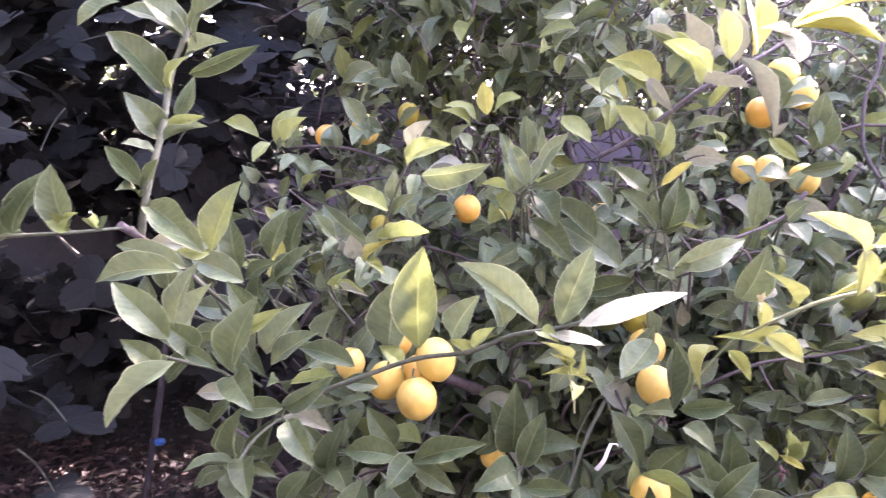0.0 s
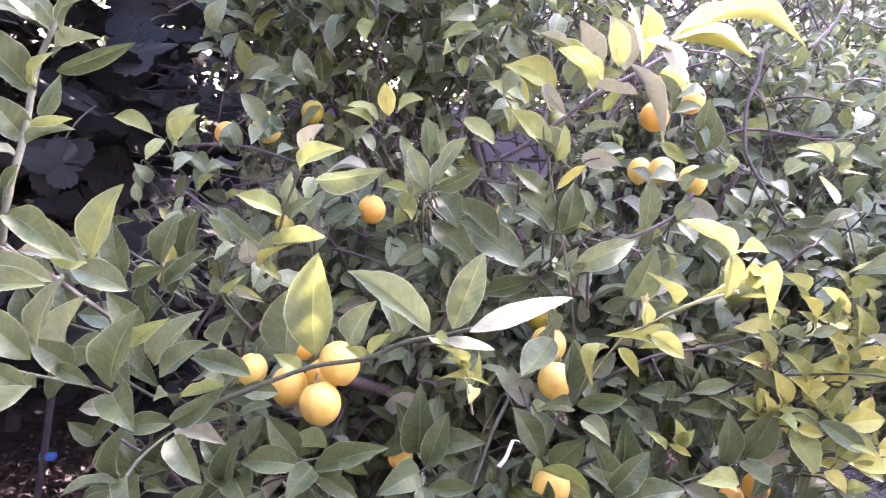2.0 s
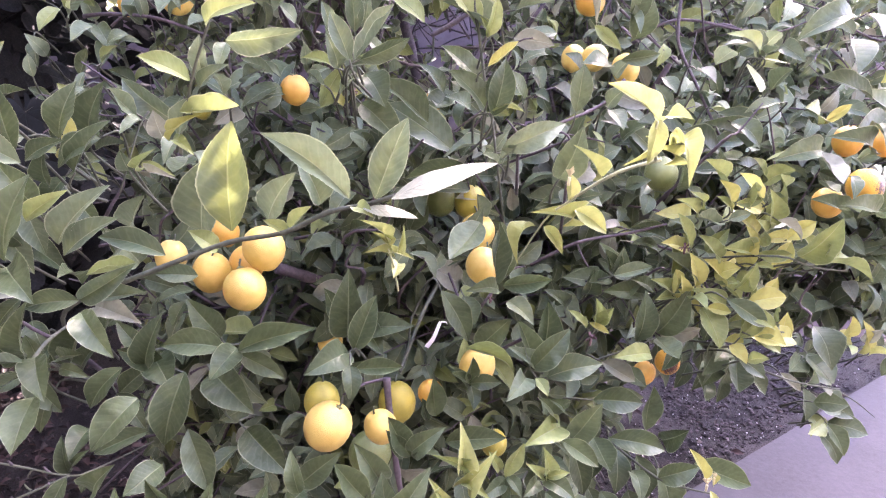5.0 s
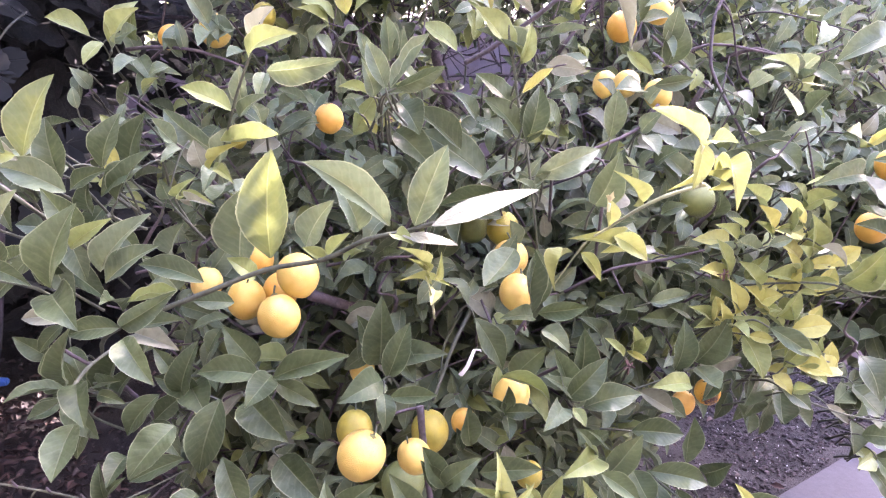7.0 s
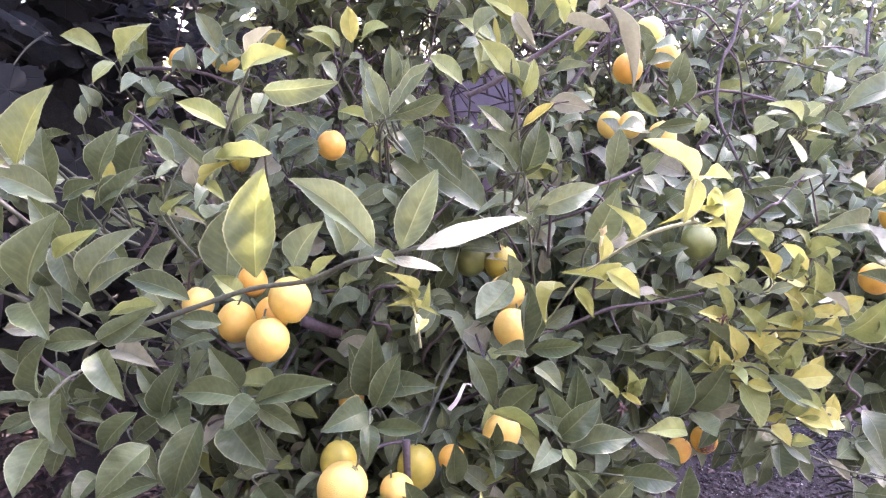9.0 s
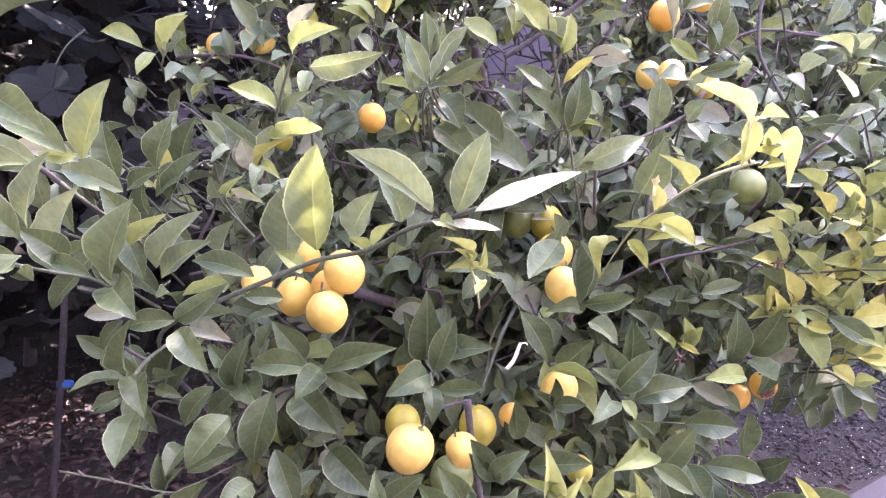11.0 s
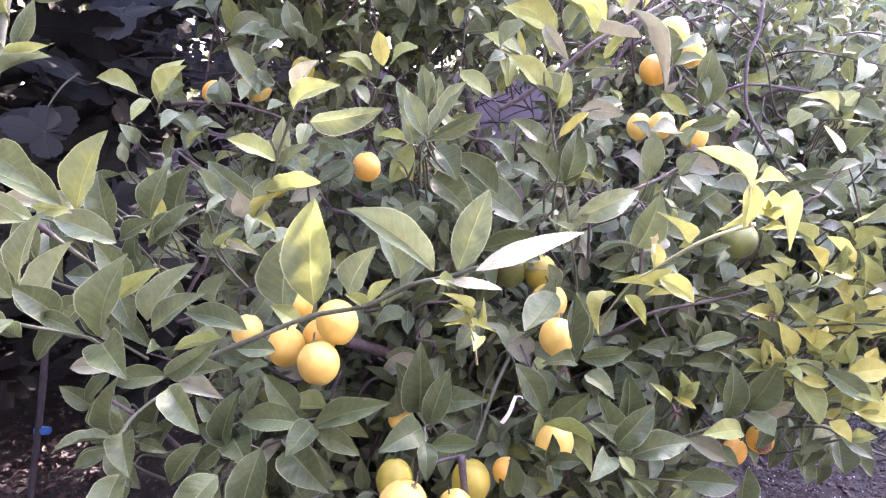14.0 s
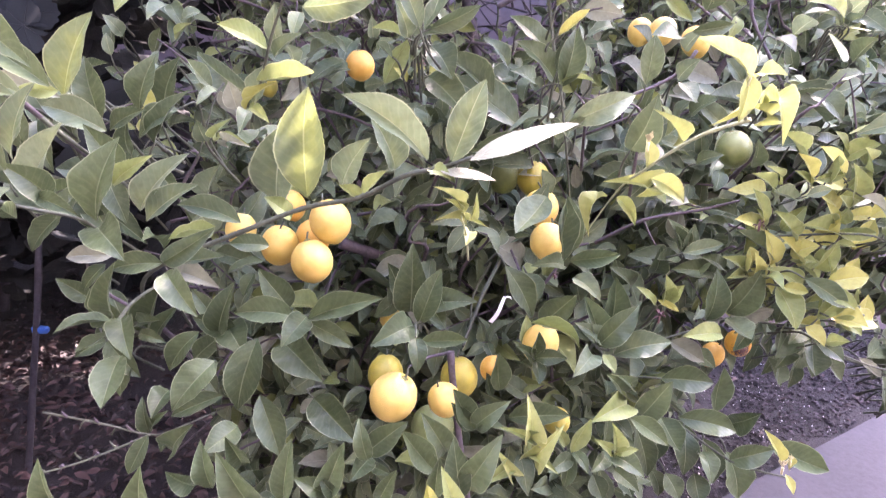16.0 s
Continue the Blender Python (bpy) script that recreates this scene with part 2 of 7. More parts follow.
def ground_material(name, stops, scale, rough=0.95, dist=0.01, island=False):
    m, N, L = base_material(name)
    P = N["Principled BSDF"]
    pos = N.new("ShaderNodeNewGeometry").outputs["Position"]
    a = noise_node(N, L, scale, 6, pos, 0.7)
    b = noise_node(N, L, scale * 0.08, 3, pos)
    f = math_node(N, L, "ADD", math_node(N, L, "MULTIPLY", a, 0.6), math_node(N, L, "MULTIPLY", b, 0.4))
    if island:
        f = math_node(N, L, "ADD", math_node(N, L, "MULTIPLY", f, 0.4), math_node(N, L, "MULTIPLY", N.new("ShaderNodeNewGeometry").outputs["Random Per Island"], 0.6))
    L.new(ramp_node(N, L, f, stops), P.inputs["Base Color"])
    P.inputs["Roughness"].default_value = rough
    bu = N.new("ShaderNodeBump")
    bu.inputs["Strength"].default_value, bu.inputs["Distance"].default_value = 0.6, dist
    L.new(a, bu.inputs["Height"])
    L.new(bu.outputs[0], P.inputs["Normal"])
    return m


SOIL = ground_material("dark_soil", [(0.34, (0.004, 0.0030, 0.0035)), (0.66, (0.031, 0.024, 0.026))], 150, 0.95, 0.02)
CLOD = ground_material("soil_clods", [(0.2, (0.010, 0.0075, 0.0092)), (0.85, (0.078, 0.060, 0.070))], 160, island=True)
CONCRETE = ground_material("grey_concrete", [(0.3, (0.028, 0.026, 0.033)), (0.7, (0.058, 0.053, 0.067))], 45, 0.85, 0.002)
LITTER = ground_material("dry_leaf_litter", [(0.15, (0.009, 0.0065, 0.0068)), (0.85, (0.074, 0.041, 0.040))], 60, 0.8, 0.002, island=True)
GRIT = ground_material("pale_grit", [(0.2, (0.18, 0.15, 0.16)), (0.8, (0.62, 0.58, 0.60))], 120, island=True)
FENCE = ground_material("dim_plum_plaster", [(0.3, (0.120, 0.090, 0.104)), (0.7, (0.215, 0.168, 0.186))], 18, 0.9, 0.006)
PLASTER = ground_material("grey_plaster", [(0.3, (0.095, 0.095, 0.097)), (0.7, (0.13, 0.13, 0.133))], 40, 0.9, 0.002)
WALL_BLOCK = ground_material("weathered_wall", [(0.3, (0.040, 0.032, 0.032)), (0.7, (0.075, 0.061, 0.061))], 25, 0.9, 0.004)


def plain_material(name, color, rough):
    m, N, L = base_material(name)
    P = N["Principled BSDF"]
    pos = N.new("ShaderNodeTexCoord").outputs["Object"]
    f = noise_node(N, L, 90, 4, pos)
    L.new(ramp_node(N, L, f, [(0.3, tuple(c * 0.75 for c in color)), (0.7, color)]), P.inputs["Base Color"])
    P.inputs["Roughness"].default_value = rough
    return m


WITHERED = plain_material("withered_petal", (0.12, 0.065, 0.068), 0.85)
BUD = plain_material("pale_bud", (0.52, 0.46, 0.27), 0.55)
BLUE_TAG = plain_material("blue_plastic", (0.035, 0.12, 0.40), 0.5)
WHITE_TAG = plain_material("white_plastic", (0.82, 0.80, 0.82), 0.4)


# ---- builders ----
def part(name, data, material, parent, label=""):
    """One mesh object under a thing or part. data: a bmesh or a mesh."""
    if isinstance(data, bmesh.types.BMesh):
        me = bpy.data.meshes.new(name)
        data.to_mesh(me)
        data.free()
        data = me
    if material is not None and not data.materials:
        data.materials.append(material)
    ob = new(name, data)
    ob.parent = parent
    if label:
        ob["label"] = label
    return ob


def smooth(me):
    me.polygons.foreach_set("use_smooth", [True] * len(me.polygons))
    return me


def thing(name, at, label, category, group="", kind=""):
    ob = new(name)
    ob.location = at
    ob.empty_display_size = 0.02
    return tagged(ob, label, category, group, kind)


def leaf_grid(rows, arch, fold, twist, wave, seed=0, petiole=0.07, across=(-1, -0.55, 0, 0.55, 1)):
    """Vertices (x across, y along, z up), faces and uv of one unit leaf: a short stalk, a pointed oval blade folded along its midrib."""
    rng = random.Random(seed)
    bias = rng.uniform(-0.06, 0.06)
    vs, fs, uv, n = [], [], [], len(across)
    for i in range(rows + 1):
        v = i / rows
        if i == 0:
            w, y = 0.05, 0.0
        else:
            s = (i - 1) / (rows - 1)
            y = petiole + (1 - petiole) * s
            taper = min(1, max(0, (s - 0.5) / 0.5))
            w = max(0.035, math.sin(math.pi * min(1, s * 0.94 + 0.05) ** (0.88 + bias)) ** (0.70 + 0.30 * taper)) if i < rows else 0.008
        z = arch * (y - y * y) * 2.0 - max(0, arch) * 0.5 * y * y
        sway = 0.05 * math.sin(y * 3.0 + seed) * (1 if seed % 2 else -1)
        ang = twist * (y - 0.3)
        for side in across:
            x = side * 0.5 * w
            lift = abs(side) ** 1.4 * fold * w + wave * side * side * w * math.sin(v * 8.5 + side * 1.1 + seed) + 0.25 * wave * abs(side) * w * math.sin(v * 23 + side * 2.0 + seed * 2)
            jag = 1 + (rng.uniform(-0.012, 0.012) if abs(side) == 1 and 0 < i < rows else 0)
            if rows > 16 and abs(side) == 1 and 2 < i < rows:
                jag += 0.013 if i % 2 else -0.013
            vs.append((x * jag * math.cos(ang) + sway * y, y, z + lift + x * 0.5 * math.sin(ang)))
            uv.append((0.5 + side * 0.5, v))
    for i in range(rows):
        for j in range(n - 1):
            a = i * n + j
            fs.append((a, a + 1, a + n + 1, a + n))
    return np.array(vs), fs, np.array(uv)


def small_leaf_grid(rows, arch, fold, twist, wave, seed=0):
    return leaf_grid(rows, arch, fold, twist, wave, seed, 0.07, (-1, 0, 1))


FORMS = [(0.14, 0.14, 0.08, 0.03), (0.26, 0.18, 0.25, 0.035), (-0.10, 0.20, -0.2, 0.035), (0.34, 0.14, 0.16, 0.045),
         (0.10, 0.24, 0.35, 0.035), (0.22, 0.17, -0.14, 0.05), (0.18, 0.11, -0.34, 0.04), (0.07, 0.0, 0.05, 0.008), (0.75, 0.34, 0.7, 0.06)]


def grid_mesh(name, vs, fs, uv):
    me = bpy.data.meshes.new(name)
    me.from_pydata([tuple(p) for p in vs], [], fs)
    layer = me.uv_layers.new(name="UVMap")
    idx = np.array([l.vertex_index for l in me.loops])
    layer.data.foreach_set("uv", np.asarray(uv)[idx].ravel())
    return smooth(me)


LEAF_MESH = {}
for kind in LEAF:
    for f, form in enumerate(FORMS):
        me = grid_mesh("leaf", *leaf_grid(36, *form, seed=f, across=(-1, -0.93, -0.5, -0.06, 0, 0.06, 0.5, 0.93, 1)))
        me.materials.append(LEAF[kind])
        LEAF_MESH[kind, f] = me


def leaf_pose(base, tip, width, tilt, facing=(0, -0.8, 0.6)):
    """The matrix that lays the unit leaf from base to tip; its upper side turns towards facing, then tilts about its midrib."""
    b, t = Vector(base), Vector(tip)
    axis = t - b
    n = axis.length
    y = axis / n
    z = Vector(facing) - y * Vector(facing).dot(y)
    if z.length < 0.15:
        z = Vector((0.3, 0.2, 1)) - y * Vector((0.3, 0.2, 1)).dot(y)
    z.normalize()
    z = Matrix.Rotation(radians(tilt), 3, y) @ z
    x = y.cross(z)
    return Matrix(((x.x * width, y.x * n, z.x * n, b.x), (x.y * width, y.y * n, z.y * n, b.y),
                   (x.z * width, y.z * n, z.z * n, b.z), (0, 0, 0, 1)))


class Foliage:
    """Collects many leaves into one mesh."""

    def __init__(self, rows, forms=FORMS, shape=small_leaf_grid):
        self.unit = [shape(rows, *f, seed=i) for i, f in enumerate(forms)]
        self.v, self.f, self.uv, self.mat, self.count = [], [], [], [], 0

    def add(self, m, form, mat):
        vs, fs, uv = self.unit[form]
        a = np.array(m)
        self.v.append(vs @ a[:3, :3].T + a[:3, 3])
        self.f.extend([tuple(i + self.count for i in f) for f in fs])
        self.uv.append(uv)
        self.mat.extend([mat] * len(fs))
        self.count += len(vs)

    def mesh(self, name, materials):
        me = grid_mesh(name, np.concatenate(self.v), self.f, np.concatenate(self.uv))
        for m in materials:
            me.materials.append(m)
        me.polygons.foreach_set("material_index", self.mat)
        return me


def tube(points, r0, r1, sides=7, wobble=0.0, seed=0):
    """A tapered, slightly knotty tube along a line of points; returns a mesh-ready bmesh."""
    rng = random.Random(seed)
    pts = [Vector(p) for p in points]
    fine = []
    for i in range(len(pts) - 1):
        p0, p1, p2, p3 = pts[max(i - 1, 0)], pts[i], pts[i + 1], pts[min(i + 2, len(pts) - 1)]
        for k in range(4):
            s = k / 4
            fine.append(0.5 * ((2 * p1) + (p2 - p0) * s + (2 * p0 - 5 * p1 + 4 * p2 - p3) * s * s + (3 * p1 - p0 - 3 * p2 + p3) * s ** 3))
    fine.append(pts[-1])
    bm = bmesh.new()
    rings = []
    for i, p in enumerate(fine):
        d = (fine[min(i + 1, len(fine) - 1)] - fine[max(i - 1, 0)]).normalized()
        a = d.cross(Vector((0.31, 0.2, 0.93)))
        a = a.normalized() if a.length > 0.05 else d.cross(Vector((1, 0, 0))).normalized()
        b = d.cross(a)
        r = (r0 + (r1 - r0) * i / (len(fine) - 1)) * (1 + (0.25 if i % 4 == 0 and 0 < i < len(fine) - 1 else 0) * 0.6 + rng.uniform(-wobble, wobble))
        rings.append([bm.verts.new(p + (a * math.cos(k * math.tau / sides) + b * math.sin(k * math.tau / sides)) * r) for k in range(sides)])
    for q, w in zip(rings, rings[1:]):
        for k in range(sides):
            bm.faces.new((q[k], q[(k + 1) % sides], w[(k + 1) % sides], w[k])).smooth = True
    bm.faces.new(rings[0][::-1])
    bm.faces.new(rings[-1])
    return bm


def merge(bm, other):
    me = bpy.data.meshes.new("tmp")
    other.to_mesh(me)
    other.free()
    bm.from_mesh(me)
    bpy.data.meshes.remove(me)


# ---- ground ----
def build_ground():
    """One sheet of bare soil, finely rough near the tree, out to the horizon; clods and dry leaves lie on it."""
    xs = np.concatenate([[-400, -60, -15, -7], np.linspace(-4, 4, 90), [7, 15, 60, 400]])
    ys = np.concatenate([[-400, -60, -15, -6], np.linspace(-2.5, 5.5, 90), [8, 15, 60, 400]])
    vs = [(x, y, (0.02 * noise.noise(Vector((x * 3, y * 3, 0))) + 0.008 * noise.noise(Vector((x * 14, y * 14, 1)))) if abs(x) < 5 and -3 < y < 6 else 0) for y in ys for x in xs]
    n = len(xs)
    fs = [(j * n + i, j * n + i + 1, (j + 1) * n + i + 1, (j + 1) * n + i) for j in range(len(ys) - 1) for i in range(n - 1)]
    me = bpy.data.meshes.new("ground")
    me.from_pydata(vs, [], fs)
    me.materials.append(SOIL)
    tagged(new("ground", smooth(me)), "dark bare soil under the lemon tree", "ground", kind="structure")


PATH_A, PATH_B = Vector((1.554, 1.942)), Vector((2.422, 2.430))


def beyond_path(x, y):
    """Metres by which a place lies on the soil side of the path's edge."""
    d = (PATH_B - PATH_A).normalized()
    return (Vector((x, y)) - PATH_A).dot(Vector((-d.y, d.x)))


def build_path():
    d = (PATH_B - PATH_A).normalized()
    inward = Vector((d.y, -d.x))
    for i in range(-1, 2):
        a = PATH_A + d * (i * 3.0 - 1.1)
        bm = bmesh.new()
        low, high = [], []
        for s, w in ((0.006, 0), (2.994, 0), (2.994, 0.75), (0.006, 0.75)):
            p = a + d * s + inward * w
            low.append(bm.verts.new((p.x, p.y, -0.06)))
            high.append(bm.verts.new((p.x, p.y, 0.02)))
        bm.faces.new(high)
        bm.faces.new(low[::-1])
        for k in range(4):
            bm.faces.new((low[k], low[(k + 1) % 4], high[(k + 1) % 4], high[k]))
        bmesh.ops.bevel(bm, geom=[e for e in bm.edges if all(v.co.z > 0 for v in e.verts)], offset=0.008, segments=2, affect="EDGES")
        part("slab", bm, CONCRETE, pavement)


pavement = tagged(new("pavement"), "grey concrete garden path beside the soil bed", "path", kind="structure")


def pebble(rng):
    bm = bmesh.new()
    bmesh.ops.create_icosphere(bm, subdivisions=1, radius=1)
    for v in bm.verts:
        v.co *= rng.uniform(0.7, 1.2)
    out = [tuple(v.co) for v in bm.verts], [tuple(v.index for v in f.verts) for f in bm.faces]
    bm.free()
    return np.array(out[0]), out[1]


def build_clods():
    rng = random.Random(5)
    units = [pebble(rng) for _ in range(6)]
    V, Fc, c = [], [], 0
    for _ in range(30000):
        x, y = (rng.uniform(0.9, 3.0), rng.uniform(1.4, 3.6)) if rng.random() < 0.6 else (rng.uniform(-2.6, 3.2), rng.uniform(0.9, 3.8))
        if beyond_path(x, y) < 0.02:
            continue
        r = 0.0025 + 0.0095 * rng.random() ** 2.4
        vs, fs = units[rng.randrange(6)]
        m = np.array(Euler((rng.uniform(0, 6), rng.uniform(0, 6), 0)).to_matrix()) * r
        V.append(vs @ m.T * np.array((1, 1, 0.7)) + np.array((x, y, 0.004 + r * 0.3)))
        Fc.extend([tuple(i + c for i in f) for f in fs])
        c += len(vs)
    me = bpy.data.meshes.new("soil_clods")
    me.from_pydata([tuple(p) for p in np.concatenate(V)], [], Fc)
    me.materials.append(CLOD)
    tagged(new("soil_clods", me), "crumbly dark clods of soil on the bed", "soil", kind="stuff")


def build_litter():
    rng = random.Random(9)
    fol = Foliage(4)
    for k in range(3600):
        left = rng.random() < 0.72
        x = rng.uniform(-2.6, -0.5) if left else rng.uniform(-0.5, 2.6)
        y = rng.uniform(1.4, 3.8)
        if beyond_path(x, y) < 0.03:
            continue
        if k >= 2100:
            x, y = rng.uniform(-1.5, -0.1), rng.uniform(1.0, 2.3)
        elif k >= 1000:
            x, y = rng.uniform(-2.4, -0.9), rng.uniform(2.25, 2.85)
        a, n = rng.uniform(0, math.tau), rng.uniform(0.02, 0.055)
        p = Vector((x, y, 0.012 + rng.uniform(0, 0.015)))
        fol.add(leaf_pose(p, p + Vector((math.cos(a) * n, math.sin(a) * n, rng.uniform(-0.005, 0.018))), n * 0.45, rng.uniform(-50, 50), (0, 0, 1)), rng.randrange(7), 0)
    tagged(new("leaf_litter", fol.mesh("leaf_litter", [LITTER])), "dry reddish-brown fallen leaves on the soil", "leaf litter", kind="stuff")


def build_perlite():
    """Pale specks of grit scattered in the soil."""
    rng = random.Random(15)
    units = [pebble(rng) for _ in range(4)]
    V, Fc, c = [], [], 0
    for _ in range(1100):
        x, y = rng.uniform(0.8, 3.0), rng.uniform(1.4, 3.4)
        if beyond_path(x, y) < 0.02:
            continue
        r = rng.uniform(0.0016, 0.0042)
        vs, fs = units[rng.randrange(4)]
        V.append(vs * r + np.array((x, y, 0.016 + r * 0.5 + rng.uniform(0, 0.006))))
        Fc.extend([tuple(i + c for i in f) for f in fs])
        c += len(vs)
    me = bpy.data.meshes.new("grit")
    me.from_pydata([tuple(p) for p in np.concatenate(V)], [], Fc)
    me.materials.append(GRIT)
    tagged(new("grit", me), "pale grit specks scattered in dark soil", "grit", kind="stuff")


build_ground()
build_perlite()
build_path()
build_clods()
build_litter()

# ---- lemon tree ----
TREE_BASE = Vector((0.55, 1.75, 0.0))
tree = thing("lemon_tree", TREE_BASE, "bushy lemon tree with dusty green and some yellowing leaves", "lemon tree")
hero_back = Foliage(8)
KIND_ORDER = ["g", "d", "y", "Y", "Z", "p", "c"]
leaf_bases = []
leaf_rng = random.Random(21)


def local(m):
    return Matrix.Translation(-TREE_BASE) @ m


def leaf(kind, base, tip, width, tilt, facing=(0, -0.8, 0.6), form=None):
    """One leaf of the lemon tree, from its stalk's foot to its tip. Those of the outer shell are parts of their own."""
    pick = leaf_rng.randrange(7)
    form = form if form is not None else pick if facing[1] == -0.8 else 7
    if form == 0:
        form = (0, 1, 5, 6)[pick % 4]
    m = leaf_pose(base, tip, width * 1.06, tilt + leaf_rng.uniform(-8, 8), facing)
    leaf_bases.append((Vector(base), Vector(tip)))
    if base[1] > 1.02:
        hero_back.add(local(m), form, KIND_ORDER.index(kind))
        return
    ob = part("leaf", LEAF_MESH[kind, form], None, tree)
    ob.matrix_local = local(m)


def twig(kind, radius, *points):
    pts = [Vector(p) - TREE_BASE for p in points]
    radius *= 0.9 if kind == "br" else 0.62
    bm = tube(pts, radius, radius * 0.6, 8, 0.06, len(leaf_bases))
    part("branch" if kind == "br" else "twig", bm, {"br": BARK, "fr": GREEN_STEM, "yo": YOUNG_SUNLIT_STEM}[kind], tree)

twig("fr", .0045, (-0.099, 0.686, 1.121), (-0.027, 0.685, 1.153), (0.041, 0.674, 1.185), (0.098, 0.643, 1.205), (0.138, 0.604, 1.234), (0.171, 0.583, 1.247), (0.192, 0.558, 1.260))
twig("fr", .005, (-0.099, 0.686, 1.121), (-0.184, 0.842, 1.037), (-0.251, 1.030, 0.907))
twig("fr", .0052, (-0.175, 0.534, 1.312), (-0.172, 0.540, 1.356), (-0.171, 0.560, 1.399), (-0.175, 0.586, 1.455), (-0.169, 0.601, 1.492), (-0.163, 0.610, 1.524), (-0.160, 0.618, 1.546))
twig("fr", .003, (-0.254, 0.458, 1.315), (-0.242, 0.465, 1.317), (-0.200, 0.478, 1.321), (-0.174, 0.506, 1.324))
twig("br", .0036, (-0.176, 0.506, 1.326), (-0.169, 0.535, 1.309), (-0.178, 0.621, 1.273), (-0.196, 0.791, 1.190))
twig("fr", .0038, (-0.242, 0.633, 1.311), (-0.216, 0.633, 1.290), (-0.189, 0.634, 1.274), (-0.169, 0.649, 1.250), (-0.150, 0.721, 1.195), (-0.151, 0.850, 1.109))
twig("fr", .003, (-0.212, 0.575, 1.207), (-0.188, 0.577, 1.202), (-0.163, 0.580, 1.196), (-0.129, 0.591, 1.185), (-0.133, 0.651, 1.146))
twig("fr", .0035, (-0.144, 0.670, 1.059), (-0.143, 0.701, 1.066), (-0.146, 0.761, 1.060), (-0.149, 0.840, 1.046))
twig("fr", .004, (0.318, 0.960, 1.611), (0.324, 0.943, 1.534), (0.314, 0.929, 1.465), (0.326, 0.930, 1.414), (0.340, 0.931, 1.353), (0.354, 0.933, 1.307), (0.366, 0.934, 1.252), (0.386, 0.964, 1.190), (0.426, 1.059, 1.099))
twig("yo", .0028, (0.413, 0.548, 1.303), (0.391, 0.568, 1.290), (0.381, 0.601, 1.272), (0.382, 0.668, 1.242), (0.393, 0.772, 1.199), (0.416, 0.957, 1.090))
twig("yo", .0025, (0.406, 0.543, 1.303), (0.392, 0.527, 1.320), (0.393, 0.524, 1.335))
twig("yo", .002, (0.214, 0.704, 1.129), (0.204, 0.660, 1.170), (0.194, 0.655, 1.197))
twig("fr", .0028, (-0.029, 0.781, 1.257), (-0.013, 0.751, 1.298), (0.004, 0.721, 1.346), (0.022, 0.695, 1.385), (0.035, 0.679, 1.416))
twig("br", .0045, (0.893, 1.446, 1.693), (0.878, 1.427, 1.624), (0.854, 1.412, 1.574), (0.846, 1.390, 1.489), (0.857, 1.383, 1.449), (0.887, 1.362, 1.391), (0.918, 1.352, 1.339), (0.955, 1.329, 1.272), (1.011, 1.350, 1.233), (1.145, 1.467, 1.134))
twig("br", .0035, (0.720, 1.414, 1.526), (0.782, 1.392, 1.475), (0.861, 1.389, 1.422))
twig("br", .006, (0.975, 1.585, 1.504), (1.032, 1.534, 1.529), (1.080, 1.475, 1.497), (1.076, 1.419, 1.461))
twig("br", .006, (0.882, 1.880, 1.739), (1.013, 1.829, 1.801), (1.074, 1.829, 1.837))
twig("br", .004, (0.621, 1.116, 1.378), (0.598, 1.113, 1.344), (0.557, 1.092, 1.322), (0.500, 1.073, 1.299), (0.458, 1.112, 1.270))
twig("br", .0035, (0.486, 1.098, 1.048), (0.555, 1.070, 1.099), (0.638, 1.047, 1.125), (0.692, 1.026, 1.148))
twig("br", .002, (0.555, 1.070, 1.099), (0.566, 1.055, 1.074), (0.572, 1.043, 1.063))
twig("fr", .003, (0.820, 0.957, 0.933), (0.883, 0.954, 0.910), (0.947, 0.952, 0.891), (1.026, 0.950, 0.880))
twig("fr", .003, (0.555, 0.944, 0.934), (0.618, 0.934, 0.964), (0.658, 0.943, 0.976))
twig("fr", .003, (0.738, 0.989, 1.100), (0.832, 0.927, 1.124), (0.879, 0.899, 1.115), (0.931, 0.891, 1.113))
twig("fr", .0022, (-0.253, 0.715, 0.928), (-0.191, 0.716, 0.914), (-0.139, 0.718, 0.899), (-0.117, 0.735, 0.896), (-0.092, 0.866, 0.850))
twig("fr", .0022, (-0.139, 0.718, 0.899), (-0.195, 0.678, 0.891), (-0.233, 0.651, 0.892))
# buds and stubs along the two bare twigs
for k, (a, b) in enumerate([((-0.253, 0.715, 0.928), (-0.139, 0.718, 0.899)), ((-0.233, 0.651, 0.892), (-0.139, 0.718, 0.899))]):
    for i in range(6):
        p = Vector(a).lerp(Vector(b), 0.08 + 0.15 * i)
        up = 1 if (i + k) % 2 else -1
        twig("br" if i % 2 else "fr", .0019, p, p + Vector((-0.003, -0.001, 0.004 * up)), p + Vector((-0.005, -0.002, 0.009 * up)))
twig("fr", .003, (0.589, 0.900, 0.814), (0.605, 0.778, 0.832), (0.637, 0.750, 0.834), (0.659, 0.733, 0.838))
twig("br", .0062, (0.224, 0.902, 0.927), (0.231, 0.890, 0.871), (0.246, 0.879, 0.783), (0.268, 0.886, 0.668), (0.300, 0.915, 0.416))
twig("br", .003, (0.225, 0.924, 0.914), (0.194, 0.911, 0.913), (0.162, 0.882, 0.910))
twig("br", .012, (0.045, 1.127, 1.023), (0.093, 1.140, 1.003), (0.139, 1.164, 0.980), (0.205, 1.294, 0.867))
twig("br", .006, (0.093, 1.140, 1.003), (0.071, 1.213, 0.935), (0.019, 1.351, 0.816))
